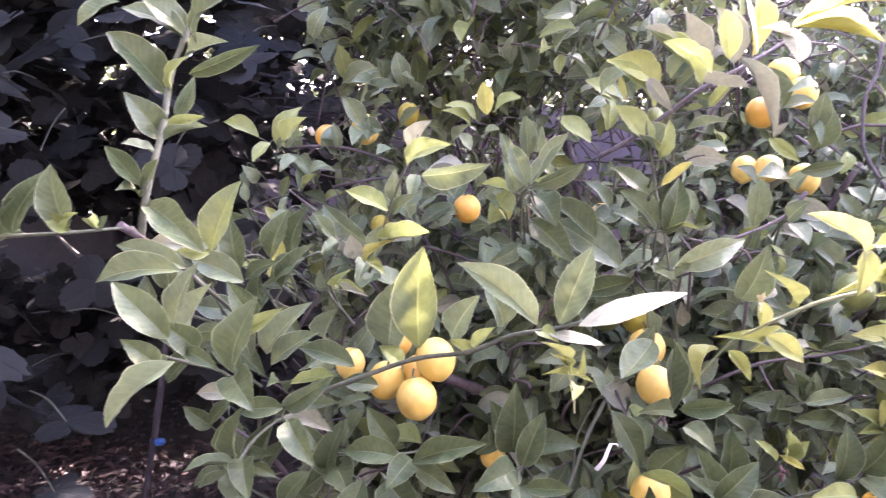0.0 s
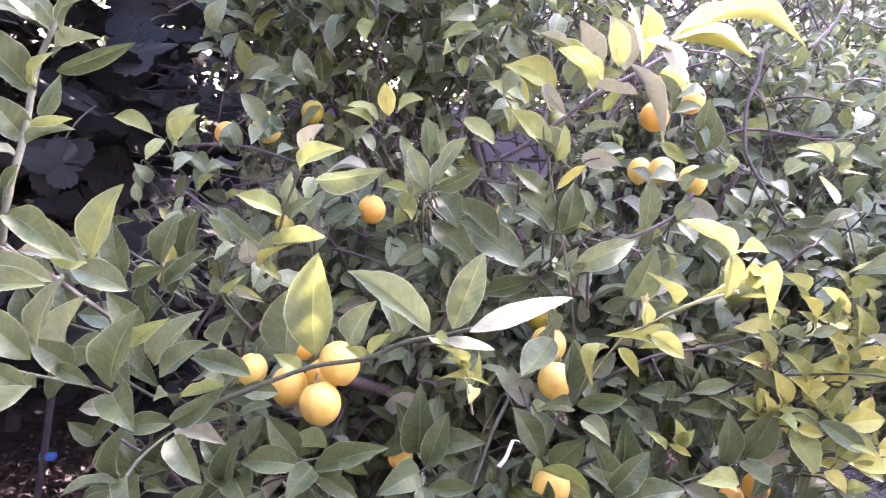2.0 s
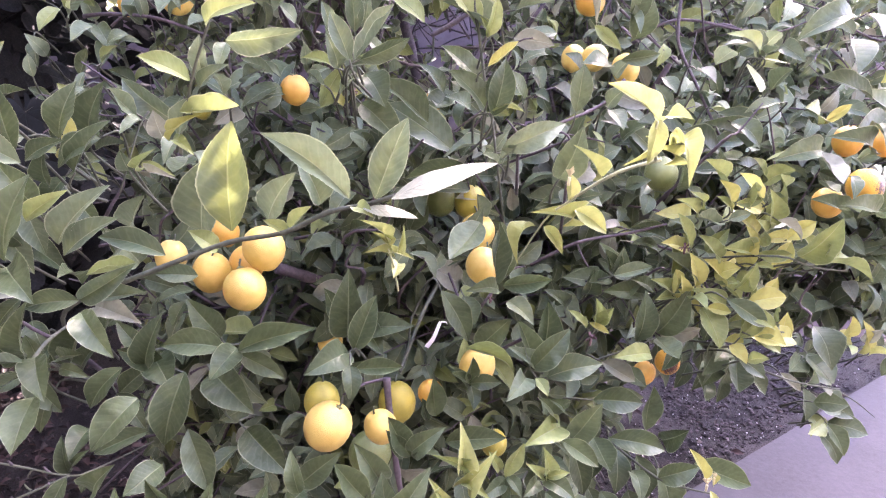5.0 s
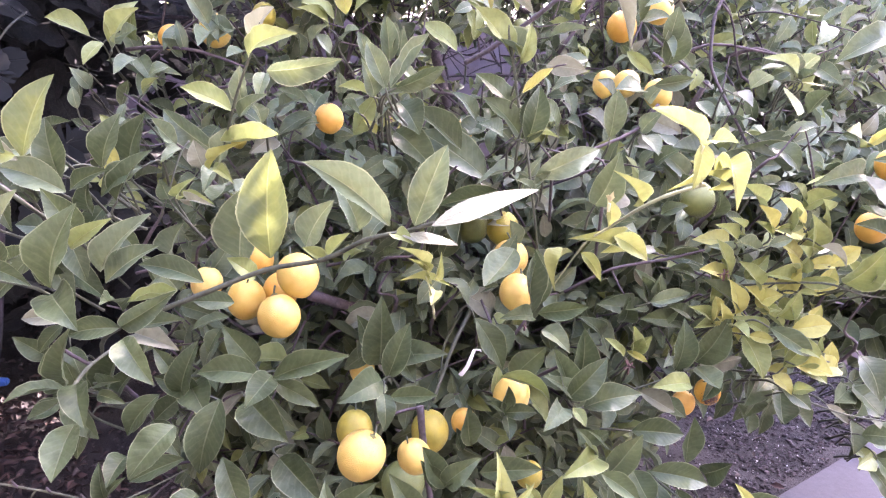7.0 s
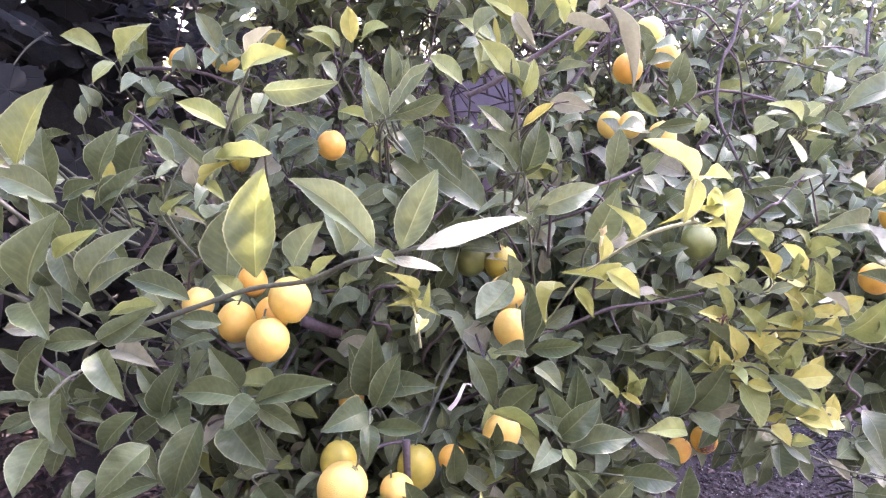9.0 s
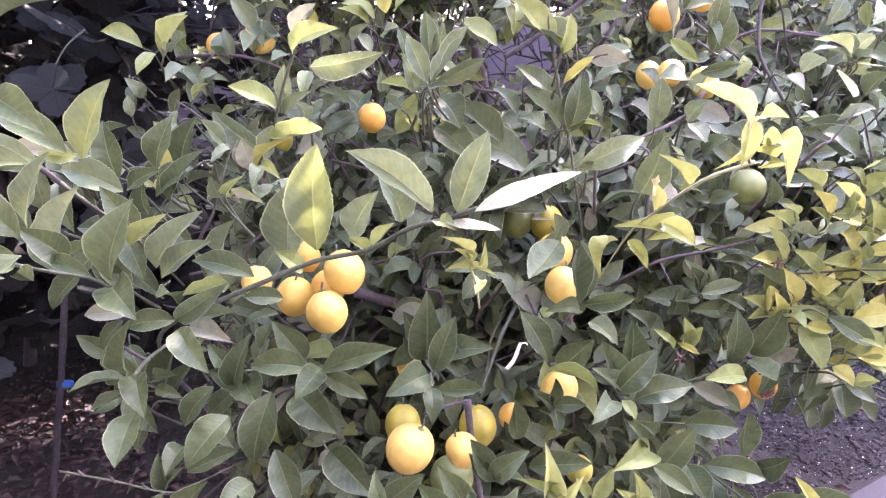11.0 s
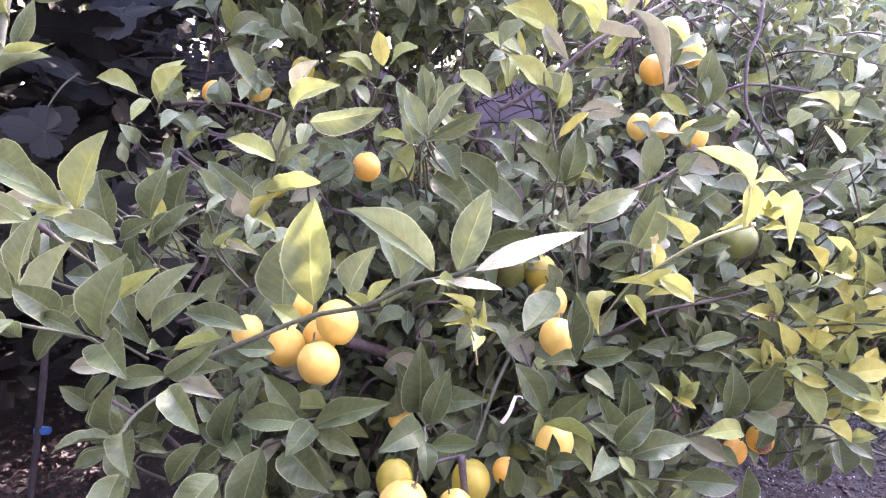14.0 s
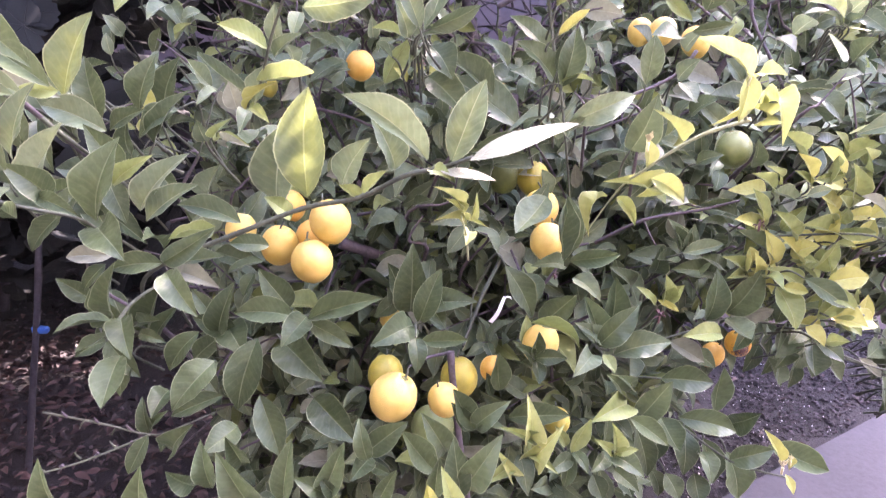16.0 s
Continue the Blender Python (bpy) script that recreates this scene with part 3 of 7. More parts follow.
twig("fr", .006, (0.331, 1.106, 1.024), (0.292, 1.050, 0.973), (0.267, 1.014, 0.921), (0.251, 0.972, 0.903))
twig("fr", .004, (0.311, 1.123, 0.998), (0.280, 1.098, 0.945), (0.275, 1.071, 0.900))
twig("br", .016, (0.275, 1.691, 1.527), (0.301, 1.622, 1.421), (0.318, 1.580, 1.347), (0.370, 1.583, 1.187))
twig("br", .01, (0.318, 1.580, 1.347), (0.255, 1.617, 1.358), (0.174, 1.677, 1.382))
twig("br", .008, (0.398, 1.701, 1.658), (0.494, 1.632, 1.585), (0.619, 1.674, 1.583))
twig("br", .005, (-0.076, 1.633, 1.645), (0.030, 1.628, 1.663), (0.191, 1.665, 1.653))
twig("br", .004, (-0.286, 1.260, 1.414), (-0.235, 1.236, 1.420), (-0.152, 1.199, 1.417), (-0.083, 1.242, 1.398))
twig("br", .0035, (-0.207, 1.294, 1.343), (-0.129, 1.271, 1.361), (-0.049, 1.287, 1.376))
twig("fr", .0030, (0.964, 1.050, 0.861), (1.067, 1.080, 0.826), (1.160, 1.100, 0.799))
twig("fr", .0026, (1.156, 1.100, 0.804), (1.238, 1.120, 0.761), (1.313, 1.140, 0.713))
twig("br", .0045, (0.276, 1.050, 1.418), (0.310, 1.040, 1.439), (0.375, 1.030, 1.490), (0.413, 1.030, 1.522), (0.494, 1.060, 1.570), (0.582, 1.120, 1.627))
twig("fr", .0022, (-0.078, 0.860, 1.293), (-0.087, 0.850, 1.275), (-0.096, 0.840, 1.238), (-0.109, 0.840, 1.197))

# left high
leaf("y", (-0.382, 1.353, 1.438), (-0.459, 1.352, 1.473), 0.032, -0)
leaf("y", (-0.302, 1.243, 1.417), (-0.264, 1.239, 1.496), 0.034, 0)
leaf("y", (-0.275, 1.281, 1.432), (-0.269, 1.240, 1.480), 0.032, 0)
leaf("y", (-0.348, 1.323, 1.426), (-0.367, 1.277, 1.389), 0.029, -0)
leaf("g", (-0.258, 1.292, 1.361), (-0.330, 1.291, 1.399), 0.029, 38)
leaf("g", (-0.259, 1.315, 1.372), (-0.265, 1.256, 1.335), 0.031, 0)
leaf("d", (-0.414, 1.428, 1.342), (-0.415, 1.411, 1.383), 0.021, -0)
leaf("g", (-0.127, 1.171, 1.458), (-0.158, 1.156, 1.508), 0.032, 0)
leaf("g", (-0.114, 1.244, 1.529), (-0.152, 1.199, 1.543), 0.033, 0)
leaf("g", (-0.130, 1.249, 1.510), (-0.074, 1.186, 1.536), 0.039, -0)
leaf("g", (-0.112, 1.236, 1.475), (-0.088, 1.189, 1.508), 0.029, 0)
leaf("g", (-0.045, 1.243, 1.523), (-0.056, 1.189, 1.556), 0.035, 0)
leaf("g", (-0.105, 1.251, 1.550), (-0.105, 1.198, 1.587), 0.035, -0)
leaf("g", (-0.062, 1.228, 1.534), (-0.075, 1.214, 1.597), 0.033, 0)
leaf("g", (-0.125, 1.184, 1.445), (-0.134, 1.127, 1.423), 0.028, 0)
leaf("g", (-0.071, 1.171, 1.419), (-0.090, 1.127, 1.410), 0.022, -0)
leaf("g", (-0.183, 1.226, 1.407), (-0.207, 1.192, 1.431), 0.025, 0)
leaf("g", (-0.175, 1.212, 1.412), (-0.188, 1.209, 1.465), 0.019, 4)
leaf("d", (-0.100, 1.226, 1.445), (-0.131, 1.192, 1.474), 0.029, -0)

# left middle
leaf("Z", (-0.207, 0.739, 1.276), (-0.175, 0.737, 1.360), 0.036, 0, (-0.1, -0.95, 0.3), form=0)
leaf("d", (-0.159, 0.616, 1.293), (-0.218, 0.614, 1.334), 0.026, 0, form=0)
leaf("d", (-0.179, 0.753, 1.252), (-0.191, 0.752, 1.317), 0.028, -0, form=0)
leaf("d", (-0.257, 0.910, 1.284), (-0.223, 0.870, 1.310), 0.021, 0)
leaf("Y", (-0.167, 0.874, 1.251), (-0.185, 0.870, 1.297), 0.017, 0)
leaf("Y", (-0.176, 0.889, 1.227), (-0.153, 0.845, 1.262), 0.029, 0)
leaf("d", (-0.152, 0.828, 1.221), (-0.114, 0.822, 1.284), 0.025, 0, form=0)
leaf("d", (-0.183, 0.782, 1.239), (-0.142, 0.771, 1.265), 0.019, 0)
leaf("d", (-0.173, 0.809, 1.208), (-0.165, 0.778, 1.249), 0.022, -0)
leaf("g", (-0.130, 1.040, 1.273), (-0.172, 1.030, 1.311), 0.029, 0)
leaf("p", (-0.096, 1.002, 1.240), (-0.088, 0.951, 1.296), 0.036, 0, form=0)
leaf("g", (-0.059, 0.920, 1.275), (-0.130, 0.921, 1.328), 0.031, -31)
leaf("g", (-0.023, 0.765, 1.275), (0.001, 0.739, 1.320), 0.024, -0, form=0)
leaf("g", (-0.004, 0.782, 1.327), (0.025, 0.772, 1.354), 0.016, 0)
leaf("g", (-0.002, 0.790, 1.343), (-0.002, 0.771, 1.379), 0.019, 0)
leaf("g", (-0.041, 0.838, 1.262), (-0.048, 0.799, 1.246), 0.019, -0)
leaf("g", (-0.029, 1.041, 1.190), (-0.069, 0.989, 1.222), 0.038, 0, form=0)
leaf("p", (0.024, 0.699, 1.396), (0.045, 0.670, 1.430), 0.022, 0, form=0)
leaf("y", (0.025, 0.677, 1.386), (0.065, 0.645, 1.408), 0.022, 25, form=3)
leaf("g", (0.037, 0.705, 1.375), (0.108, 0.689, 1.389), 0.024, 54)

# left shoot
# many take kind d: their backlit dimness is put into the colour
leaf("y", (-0.172, 0.581, 1.437), (-0.158, 0.574, 1.470), 0.013, 0)
leaf("d", (-0.163, 0.594, 1.456), (-0.098, 0.590, 1.481), 0.014, 62)
leaf("g", (-0.172, 0.605, 1.468), (-0.132, 0.598, 1.489), 0.017, 0)
leaf("d", (-0.173, 0.611, 1.491), (-0.196, 0.574, 1.518), 0.030, 0, form=0)
leaf("g", (-0.162, 0.547, 1.394), (-0.122, 0.539, 1.408), 0.013, -28)
leaf("y", (-0.160, 0.548, 1.402), (-0.125, 0.540, 1.415), 0.011, 33)
leaf("g", (-0.158, 0.560, 1.416), (-0.138, 0.553, 1.447), 0.012, 57)
leaf("g", (-0.177, 0.562, 1.382), (-0.190, 0.535, 1.392), 0.016, -0)
leaf("d", (-0.177, 0.541, 1.356), (-0.204, 0.531, 1.387), 0.016, 0)
leaf("d", (-0.176, 0.541, 1.349), (-0.160, 0.533, 1.379), 0.012, 0)
leaf("d", (-0.183, 0.547, 1.346), (-0.187, 0.521, 1.355), 0.013, -0)
leaf("d", (-0.175, 0.540, 1.341), (-0.126, 0.528, 1.315), 0.022, 0, form=0)
leaf("d", (-0.239, 0.472, 1.320), (-0.208, 0.468, 1.367), 0.017, 38)
leaf("d", (-0.238, 0.485, 1.317), (-0.226, 0.451, 1.347), 0.020, -0, form=0)
leaf("d", (-0.198, 0.475, 1.322), (-0.206, 0.468, 1.371), 0.022, 0, form=0)
leaf("y", (-0.198, 0.475, 1.322), (-0.209, 0.464, 1.337), 0.011, 0)
leaf("y", (-0.198, 0.480, 1.323), (-0.184, 0.462, 1.338), 0.008, -0)
leaf("y", (-0.190, 0.502, 1.321), (-0.186, 0.480, 1.333), 0.009, 0)
leaf("d", (-0.186, 0.496, 1.321), (-0.174, 0.487, 1.335), 0.006, 0)
leaf("d", (-0.239, 0.472, 1.318), (-0.250, 0.458, 1.307), 0.011, -0)
leaf("g", (-0.123, 0.498, 1.294), (-0.183, 0.481, 1.288), 0.021, 0, form=0)
leaf("g", (-0.128, 0.518, 1.293), (-0.178, 0.504, 1.312), 0.018, 0, form=0)
leaf("d", (-0.114, 0.463, 1.250), (-0.150, 0.453, 1.292), 0.023, -0, form=0)
leaf("g", (-0.120, 0.483, 1.253), (-0.102, 0.478, 1.304), 0.016, 0, form=0)
leaf("d", (-0.134, 0.485, 1.223), (-0.149, 0.462, 1.246), 0.017, 0, form=0)
leaf("g", (-0.085, 0.415, 1.249), (-0.123, 0.395, 1.210), 0.018, -0, form=0)
leaf("g", (-0.124, 0.459, 1.223), (-0.141, 0.445, 1.216), 0.009, 25)

# left low
# the lower of these take kind d, their dimmer light put into colour
leaf("g", (-0.183, 0.658, 1.189), (-0.157, 0.604, 1.260), 0.041, 0, form=0)
leaf("d", (-0.122, 0.597, 1.184), (-0.103, 0.594, 1.257), 0.031, -0, form=0)
leaf("d", (-0.169, 0.630, 1.194), (-0.136, 0.603, 1.217), 0.015, 0)
leaf("g", (-0.143, 0.747, 1.158), (-0.092, 0.741, 1.224), 0.029, 0, form=0)
leaf("g", (-0.129, 0.725, 1.152), (-0.074, 0.715, 1.197), 0.026, -0, form=0)
leaf("y", (-0.138, 0.672, 1.201), (-0.099, 0.661, 1.233), 0.015, 23)
leaf("g", (-0.039, 0.758, 1.146), (-0.106, 0.754, 1.169), 0.025, 0, form=0)
leaf("g", (-0.102, 0.888, 1.140), (-0.087, 0.832, 1.193), 0.038, -0, form=0)
leaf("g", (-0.112, 0.834, 1.118), (-0.078, 0.777, 1.162), 0.032, 0, form=0)
leaf("d", (-0.138, 0.687, 1.214), (-0.152, 0.655, 1.256), 0.026, 0, form=0)
leaf("d", (-0.127, 0.610, 1.175), (-0.085, 0.546, 1.170), 0.031, -0, form=0)
leaf("d", (-0.159, 0.573, 1.209), (-0.119, 0.557, 1.199), 0.013, 0)
leaf("d", (-0.152, 0.584, 1.206), (-0.168, 0.554, 1.238), 0.024, 0, form=0)
leaf("d", (-0.179, 0.583, 1.187), (-0.171, 0.550, 1.204), 0.015, -0)
leaf("p", (-0.190, 0.782, 1.095), (-0.241, 0.773, 1.093), 0.022, 0)
leaf("d", (-0.204, 0.791, 1.081), (-0.226, 0.776, 1.052), 0.017, 0)
leaf("d", (-0.092, 0.658, 1.128), (-0.138, 0.648, 1.125), 0.021, -0, form=0)
leaf("g", (-0.091, 0.658, 1.129), (-0.037, 0.647, 1.168), 0.020, 34)
leaf("d", (-0.102, 0.694, 1.132), (-0.107, 0.656, 1.156), 0.020, 0)
leaf("g", (-0.089, 0.677, 1.121), (-0.034, 0.663, 1.136), 0.019, -0)
leaf("p", (-0.105, 0.732, 1.094), (-0.051, 0.681, 1.100), 0.028, 0, form=0)
leaf("d", (-0.071, 0.607, 1.136), (-0.035, 0.568, 1.114), 0.024, 0, form=0)
leaf("d", (-0.144, 0.664, 1.070), (-0.133, 0.638, 1.129), 0.024, -0, form=0)
leaf("d", (-0.167, 0.703, 1.049), (-0.160, 0.676, 1.103), 0.023, 0, form=0)
leaf("d", (-0.133, 0.633, 1.076), (-0.184, 0.623, 1.069), 0.020, 44)
leaf("d", (-0.160, 0.695, 1.047), (-0.163, 0.661, 1.083), 0.020, -0)
leaf("d", (-0.139, 0.668, 1.065), (-0.113, 0.619, 1.048), 0.026, 0, form=0)
leaf("d", (-0.164, 0.690, 1.037), (-0.193, 0.678, 1.020), 0.014, 27)
leaf("d", (-0.198, 0.858, 0.978), (-0.158, 0.822, 0.998), 0.018, -0)
leaf("d", (-0.193, 0.844, 0.969), (-0.157, 0.829, 0.965), 0.016, 0)
leaf("d", (-0.085, 0.742, 1.019), (-0.120, 0.727, 0.977), 0.025, 0, form=0)
leaf("d", (-0.090, 0.839, 0.972), (-0.069, 0.833, 1.046), 0.033, -0, form=0)
leaf("d", (-0.086, 0.863, 0.977), (-0.052, 0.796, 0.968), 0.041, 0, form=0)
leaf("d", (0.012, 0.815, 1.011), (-0.063, 0.810, 1.019), 0.033, 0, form=0)
leaf("d", (-0.009, 0.902, 0.988), (-0.041, 0.866, 1.055), 0.036, -0, form=0)
leaf("d", (-0.064, 0.945, 1.024), (-0.079, 0.928, 0.993), 0.019, 0)
leaf("d", (-0.048, 0.926, 1.048), (-0.099, 0.916, 1.033), 0.019, 28)
leaf("d", (-0.026, 0.854, 1.092), (-0.073, 0.839, 1.099), 0.024, -0)
leaf("d", (0.027, 0.813, 1.012), (0.006, 0.762, 0.995), 0.031, 0, form=0)
leaf("d", (0.030, 0.804, 1.012), (0.120, 0.791, 1.052), 0.029, 0, form=0)
leaf("d", (0.030, 0.803, 1.009), (0.088, 0.783, 0.985), 0.024, -0)
leaf("d", (-0.011, 0.855, 0.958), (0.048, 0.785, 0.942), 0.047, 0, form=0)

# front twig
leaf("g", (0.004, 0.741, 1.176), (0.023, 0.695, 1.266), 0.045, 0, form=0)
leaf("Z", (0.045, 0.678, 1.196), (0.043, 0.681, 1.302), 0.046, 0, (-0.1, -0.95, 0.3), form=0)
leaf("g", (0.156, 0.557, 1.256), (0.089, 0.557, 1.308), 0.024, 0, form=0)
leaf("g", (0.131, 0.647, 1.233), (0.109, 0.622, 1.283), 0.027, 0, form=0)
leaf("g", (0.078, 0.691, 1.205), (0.103, 0.656, 1.258), 0.028, -0)
leaf("y", (0.100, 0.654, 1.202), (0.079, 0.646, 1.216), 0.011, 0)
leaf("y", (0.102, 0.655, 1.206), (0.122, 0.645, 1.231), 0.013, 0)
leaf("g", (0.179, 0.595, 1.250), (0.203, 0.591, 1.321), 0.028, -0, form=0)
# pale kind: the sun's glare on these two leaves is put into their colour
leaf("p", (0.190, 0.555, 1.258), (0.271, 0.542, 1.295), 0.033, 0, (0.38, -0.32, 0.87))
leaf("p", (0.168, 0.575, 1.245), (0.213, 0.559, 1.243), 0.020, 0, (0.38, -0.32, 0.87))
leaf("y", (0.160, 0.593, 1.242), (0.175, 0.564, 1.242), 0.012, -0)
leaf("y", (0.022, 0.726, 1.162), (0.001, 0.698, 1.190), 0.020, 0)
leaf("g", (0.356, 0.957, 1.153), (0.304, 0.893, 1.111), 0.043, 0)

# upper middle
leaf("Y", (0.098, 1.019, 1.471), (0.088, 1.014, 1.519), 0.025, 0)
leaf("y", (0.080, 1.050, 1.467), (0.032, 1.044, 1.489), 0.022, 0)
leaf("y", (0.109, 1.068, 1.480), (0.145, 1.019, 1.501), 0.030, 0)
leaf("g", (0.052, 1.133, 1.534), (0.063, 1.083, 1.563), 0.030, -0)
leaf("g", (0.043, 1.129, 1.537), (0.025, 1.088, 1.541), 0.021, 0)
leaf("g", (0.051, 1.058, 1.425), (0.065, 1.025, 1.456), 0.022, 0)
leaf("g", (0.095, 1.006, 1.435), (0.116, 0.968, 1.448), 0.019, -0)
leaf("g", (0.132, 0.884, 1.402), (0.119, 0.878, 1.435), 0.017, 0)
leaf("g", (0.161, 0.984, 1.409), (0.154, 0.982, 1.471), 0.024, 0)
leaf("g", (0.177, 0.995, 1.418), (0.178, 0.967, 1.451), 0.021, -0)
leaf("g", (0.154, 0.827, 1.369), (0.131, 0.824, 1.421), 0.023, 0)
leaf("g", (0.141, 0.865, 1.359), (0.129, 0.843, 1.396), 0.021, 0)
leaf("g", (0.161, 0.857, 1.370), (0.204, 0.852, 1.437), 0.027, -49)
leaf("d", (0.167, 0.836, 1.370), (0.224, 0.824, 1.397), 0.022, 56)
leaf("g", (0.172, 0.881, 1.400), (0.202, 0.869, 1.414), 0.013, 0)
leaf("y", (0.137, 0.877, 1.359), (0.098, 0.870, 1.371), 0.014, -0)
leaf("g", (0.123, 0.935, 1.336), (0.102, 0.908, 1.352), 0.017, 0)
leaf("g", (0.159, 0.884, 1.360), (0.179, 0.855, 1.368), 0.014, 0)
leaf("g", (0.156, 0.902, 1.349), (0.145, 0.873, 1.331), 0.013, -0)
leaf("p", (0.075, 1.037, 1.379), (-0.000, 1.032, 1.386), 0.026, 39)
leaf("d", (0.042, 1.085, 1.344), (-0.006, 1.079, 1.363), 0.021, 0)
leaf("d", (0.056, 1.213, 1.359), (0.039, 1.146, 1.325), 0.037, -0)
leaf("g", (0.057, 1.139, 1.316), (-0.002, 1.111, 1.298), 0.032, 0)
leaf("g", (-0.004, 1.101, 1.328), (0.031, 1.060, 1.352), 0.025, 0)
leaf("g", (0.001, 0.895, 1.317), (-0.005, 0.860, 1.346), 0.021, -0)
leaf("Y", (0.159, 1.238, 1.302), (0.177, 1.196, 1.324), 0.027, 0)
leaf("Y", (0.190, 1.234, 1.308), (0.217, 1.196, 1.328), 0.027, 0)
leaf("Y", (0.149, 1.222, 1.297), (0.127, 1.215, 1.322), 0.015, 0)
leaf("d", (0.280, 1.059, 1.288), (0.201, 1.062, 1.351), 0.037, 0)
leaf("d", (0.248, 1.120, 1.263), (0.165, 1.098, 1.308), 0.045, 0)
leaf("g", (0.326, 1.069, 1.243), (0.218, 1.076, 1.316), 0.059, -0)
leaf("g", (0.367, 1.174, 1.303), (0.323, 1.134, 1.332), 0.029, 0)
leaf("g", (0.318, 1.164, 1.331), (0.276, 1.163, 1.382), 0.023, 0)
leaf("y", (0.280, 1.184, 1.446), (0.219, 1.183, 1.490), 0.035, -0)
leaf("y", (0.333, 1.255, 1.525), (0.270, 1.228, 1.562), 0.037, 0)
leaf("Y", (0.352, 1.303, 1.533), (0.339, 1.279, 1.585), 0.040, 0, (0.38, -0.32, 0.87))
leaf("y", (0.327, 1.299, 1.478), (0.303, 1.272, 1.541), 0.036, -0)

# middle shoot
leaf("y", (0.325, 0.936, 1.421), (0.270, 0.912, 1.482), 0.041, 0)
leaf("p", (0.304, 0.888, 1.512), (0.331, 0.867, 1.471), 0.017, 32)
leaf("g", (0.361, 0.999, 1.531), (0.390, 0.968, 1.573), 0.032, -0)
leaf("g", (0.372, 1.005, 1.517), (0.408, 0.997, 1.561), 0.024, 0)
leaf("y", (0.334, 0.922, 1.413), (0.344, 0.916, 1.465), 0.019, 27)
leaf("y", (0.338, 0.924, 1.414), (0.323, 0.911, 1.438), 0.014, -0)
leaf("Y", (0.339, 0.916, 1.376), (0.374, 0.906, 1.411), 0.013, 0)
leaf("d", (0.341, 0.968, 1.349), (0.283, 0.956, 1.403), 0.037, 0)
leaf("d", (0.348, 0.936, 1.314), (0.291, 0.936, 1.369), 0.036, -0)
leaf("d", (0.351, 0.916, 1.312), (0.364, 0.914, 1.388), 0.033, 0)
leaf("g", (0.343, 0.919, 1.331), (0.350, 0.913, 1.376), 0.018, 0)
leaf("y", (0.347, 0.916, 1.315), (0.392, 0.902, 1.324), 0.017, -43)
leaf("g", (0.380, 0.996, 1.253), (0.297, 0.990, 1.253), 0.027, 36)
leaf("g", (0.375, 0.947, 1.263), (0.465, 0.935, 1.307), 0.035, 25)
leaf("d", (0.330, 0.997, 1.234), (0.244, 0.987, 1.207), 0.030, -17)
leaf("g", (0.367, 0.929, 1.245), (0.342, 0.913, 1.261), 0.012, 0)
leaf("g", (0.377, 0.952, 1.250), (0.392, 0.928, 1.273), 0.016, 0)

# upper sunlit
# cream and pale kinds here put part of the sunlight into the colour
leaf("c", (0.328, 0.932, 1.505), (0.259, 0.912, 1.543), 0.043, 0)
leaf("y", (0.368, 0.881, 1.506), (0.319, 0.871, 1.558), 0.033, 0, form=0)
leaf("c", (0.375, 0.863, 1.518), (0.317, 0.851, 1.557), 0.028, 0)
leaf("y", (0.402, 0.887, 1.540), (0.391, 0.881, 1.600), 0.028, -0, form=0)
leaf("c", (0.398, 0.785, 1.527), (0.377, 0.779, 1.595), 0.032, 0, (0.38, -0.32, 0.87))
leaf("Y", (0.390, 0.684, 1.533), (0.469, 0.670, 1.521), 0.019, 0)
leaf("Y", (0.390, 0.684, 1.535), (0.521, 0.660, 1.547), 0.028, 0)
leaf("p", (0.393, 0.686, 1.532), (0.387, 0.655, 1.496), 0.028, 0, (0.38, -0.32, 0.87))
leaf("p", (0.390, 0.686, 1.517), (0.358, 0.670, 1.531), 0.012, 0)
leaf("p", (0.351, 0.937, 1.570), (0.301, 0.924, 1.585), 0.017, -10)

# right high
leaf("p", (0.461, 1.037, 1.575), (0.523, 1.003, 1.454), 0.022, 0, form=0)
leaf("p", (0.444, 0.928, 1.512), (0.372, 0.922, 1.521), 0.023, 63)
leaf("d", (0.629, 1.291, 1.540), (0.600, 1.254, 1.600), 0.038, -0)
leaf("d", (0.669, 1.221, 1.483), (0.676, 1.199, 1.550), 0.037, 0)
leaf("g", (0.639, 1.284, 1.529), (0.680, 1.245, 1.542), 0.032, 0)
leaf("g", (0.660, 1.228, 1.498), (0.669, 1.182, 1.465), 0.024, -0)
leaf("d", (0.647, 1.202, 1.413), (0.715, 1.187, 1.428), 0.026, 44)
leaf("y", (0.594, 1.215, 1.469), (0.641, 1.193, 1.429), 0.022, 34)
leaf("g", (0.540, 1.267, 1.455), (0.469, 1.257, 1.435), 0.032, -0)
leaf("g", (0.528, 1.272, 1.414), (0.471, 1.242, 1.401), 0.025, 0)
leaf("d", (0.637, 1.227, 1.400), (0.566, 1.170, 1.405), 0.039, 0)
leaf("d", (0.516, 1.046, 1.320), (0.522, 1.045, 1.395), 0.034, -0)
leaf("g", (0.593, 1.108, 1.330), (0.605, 1.069, 1.363), 0.028, 0)
leaf("g", (0.599, 1.110, 1.325), (0.606, 1.057, 1.300), 0.028, 0)
leaf("d", (0.691, 1.248, 1.266), (0.714, 1.200, 1.305), 0.036, -0)
leaf("d", (0.730, 1.203, 1.388), (0.754, 1.164, 1.359), 0.026, 0)
leaf("p", (0.717, 1.056, 1.400), (0.729, 1.015, 1.382), 0.023, 0)
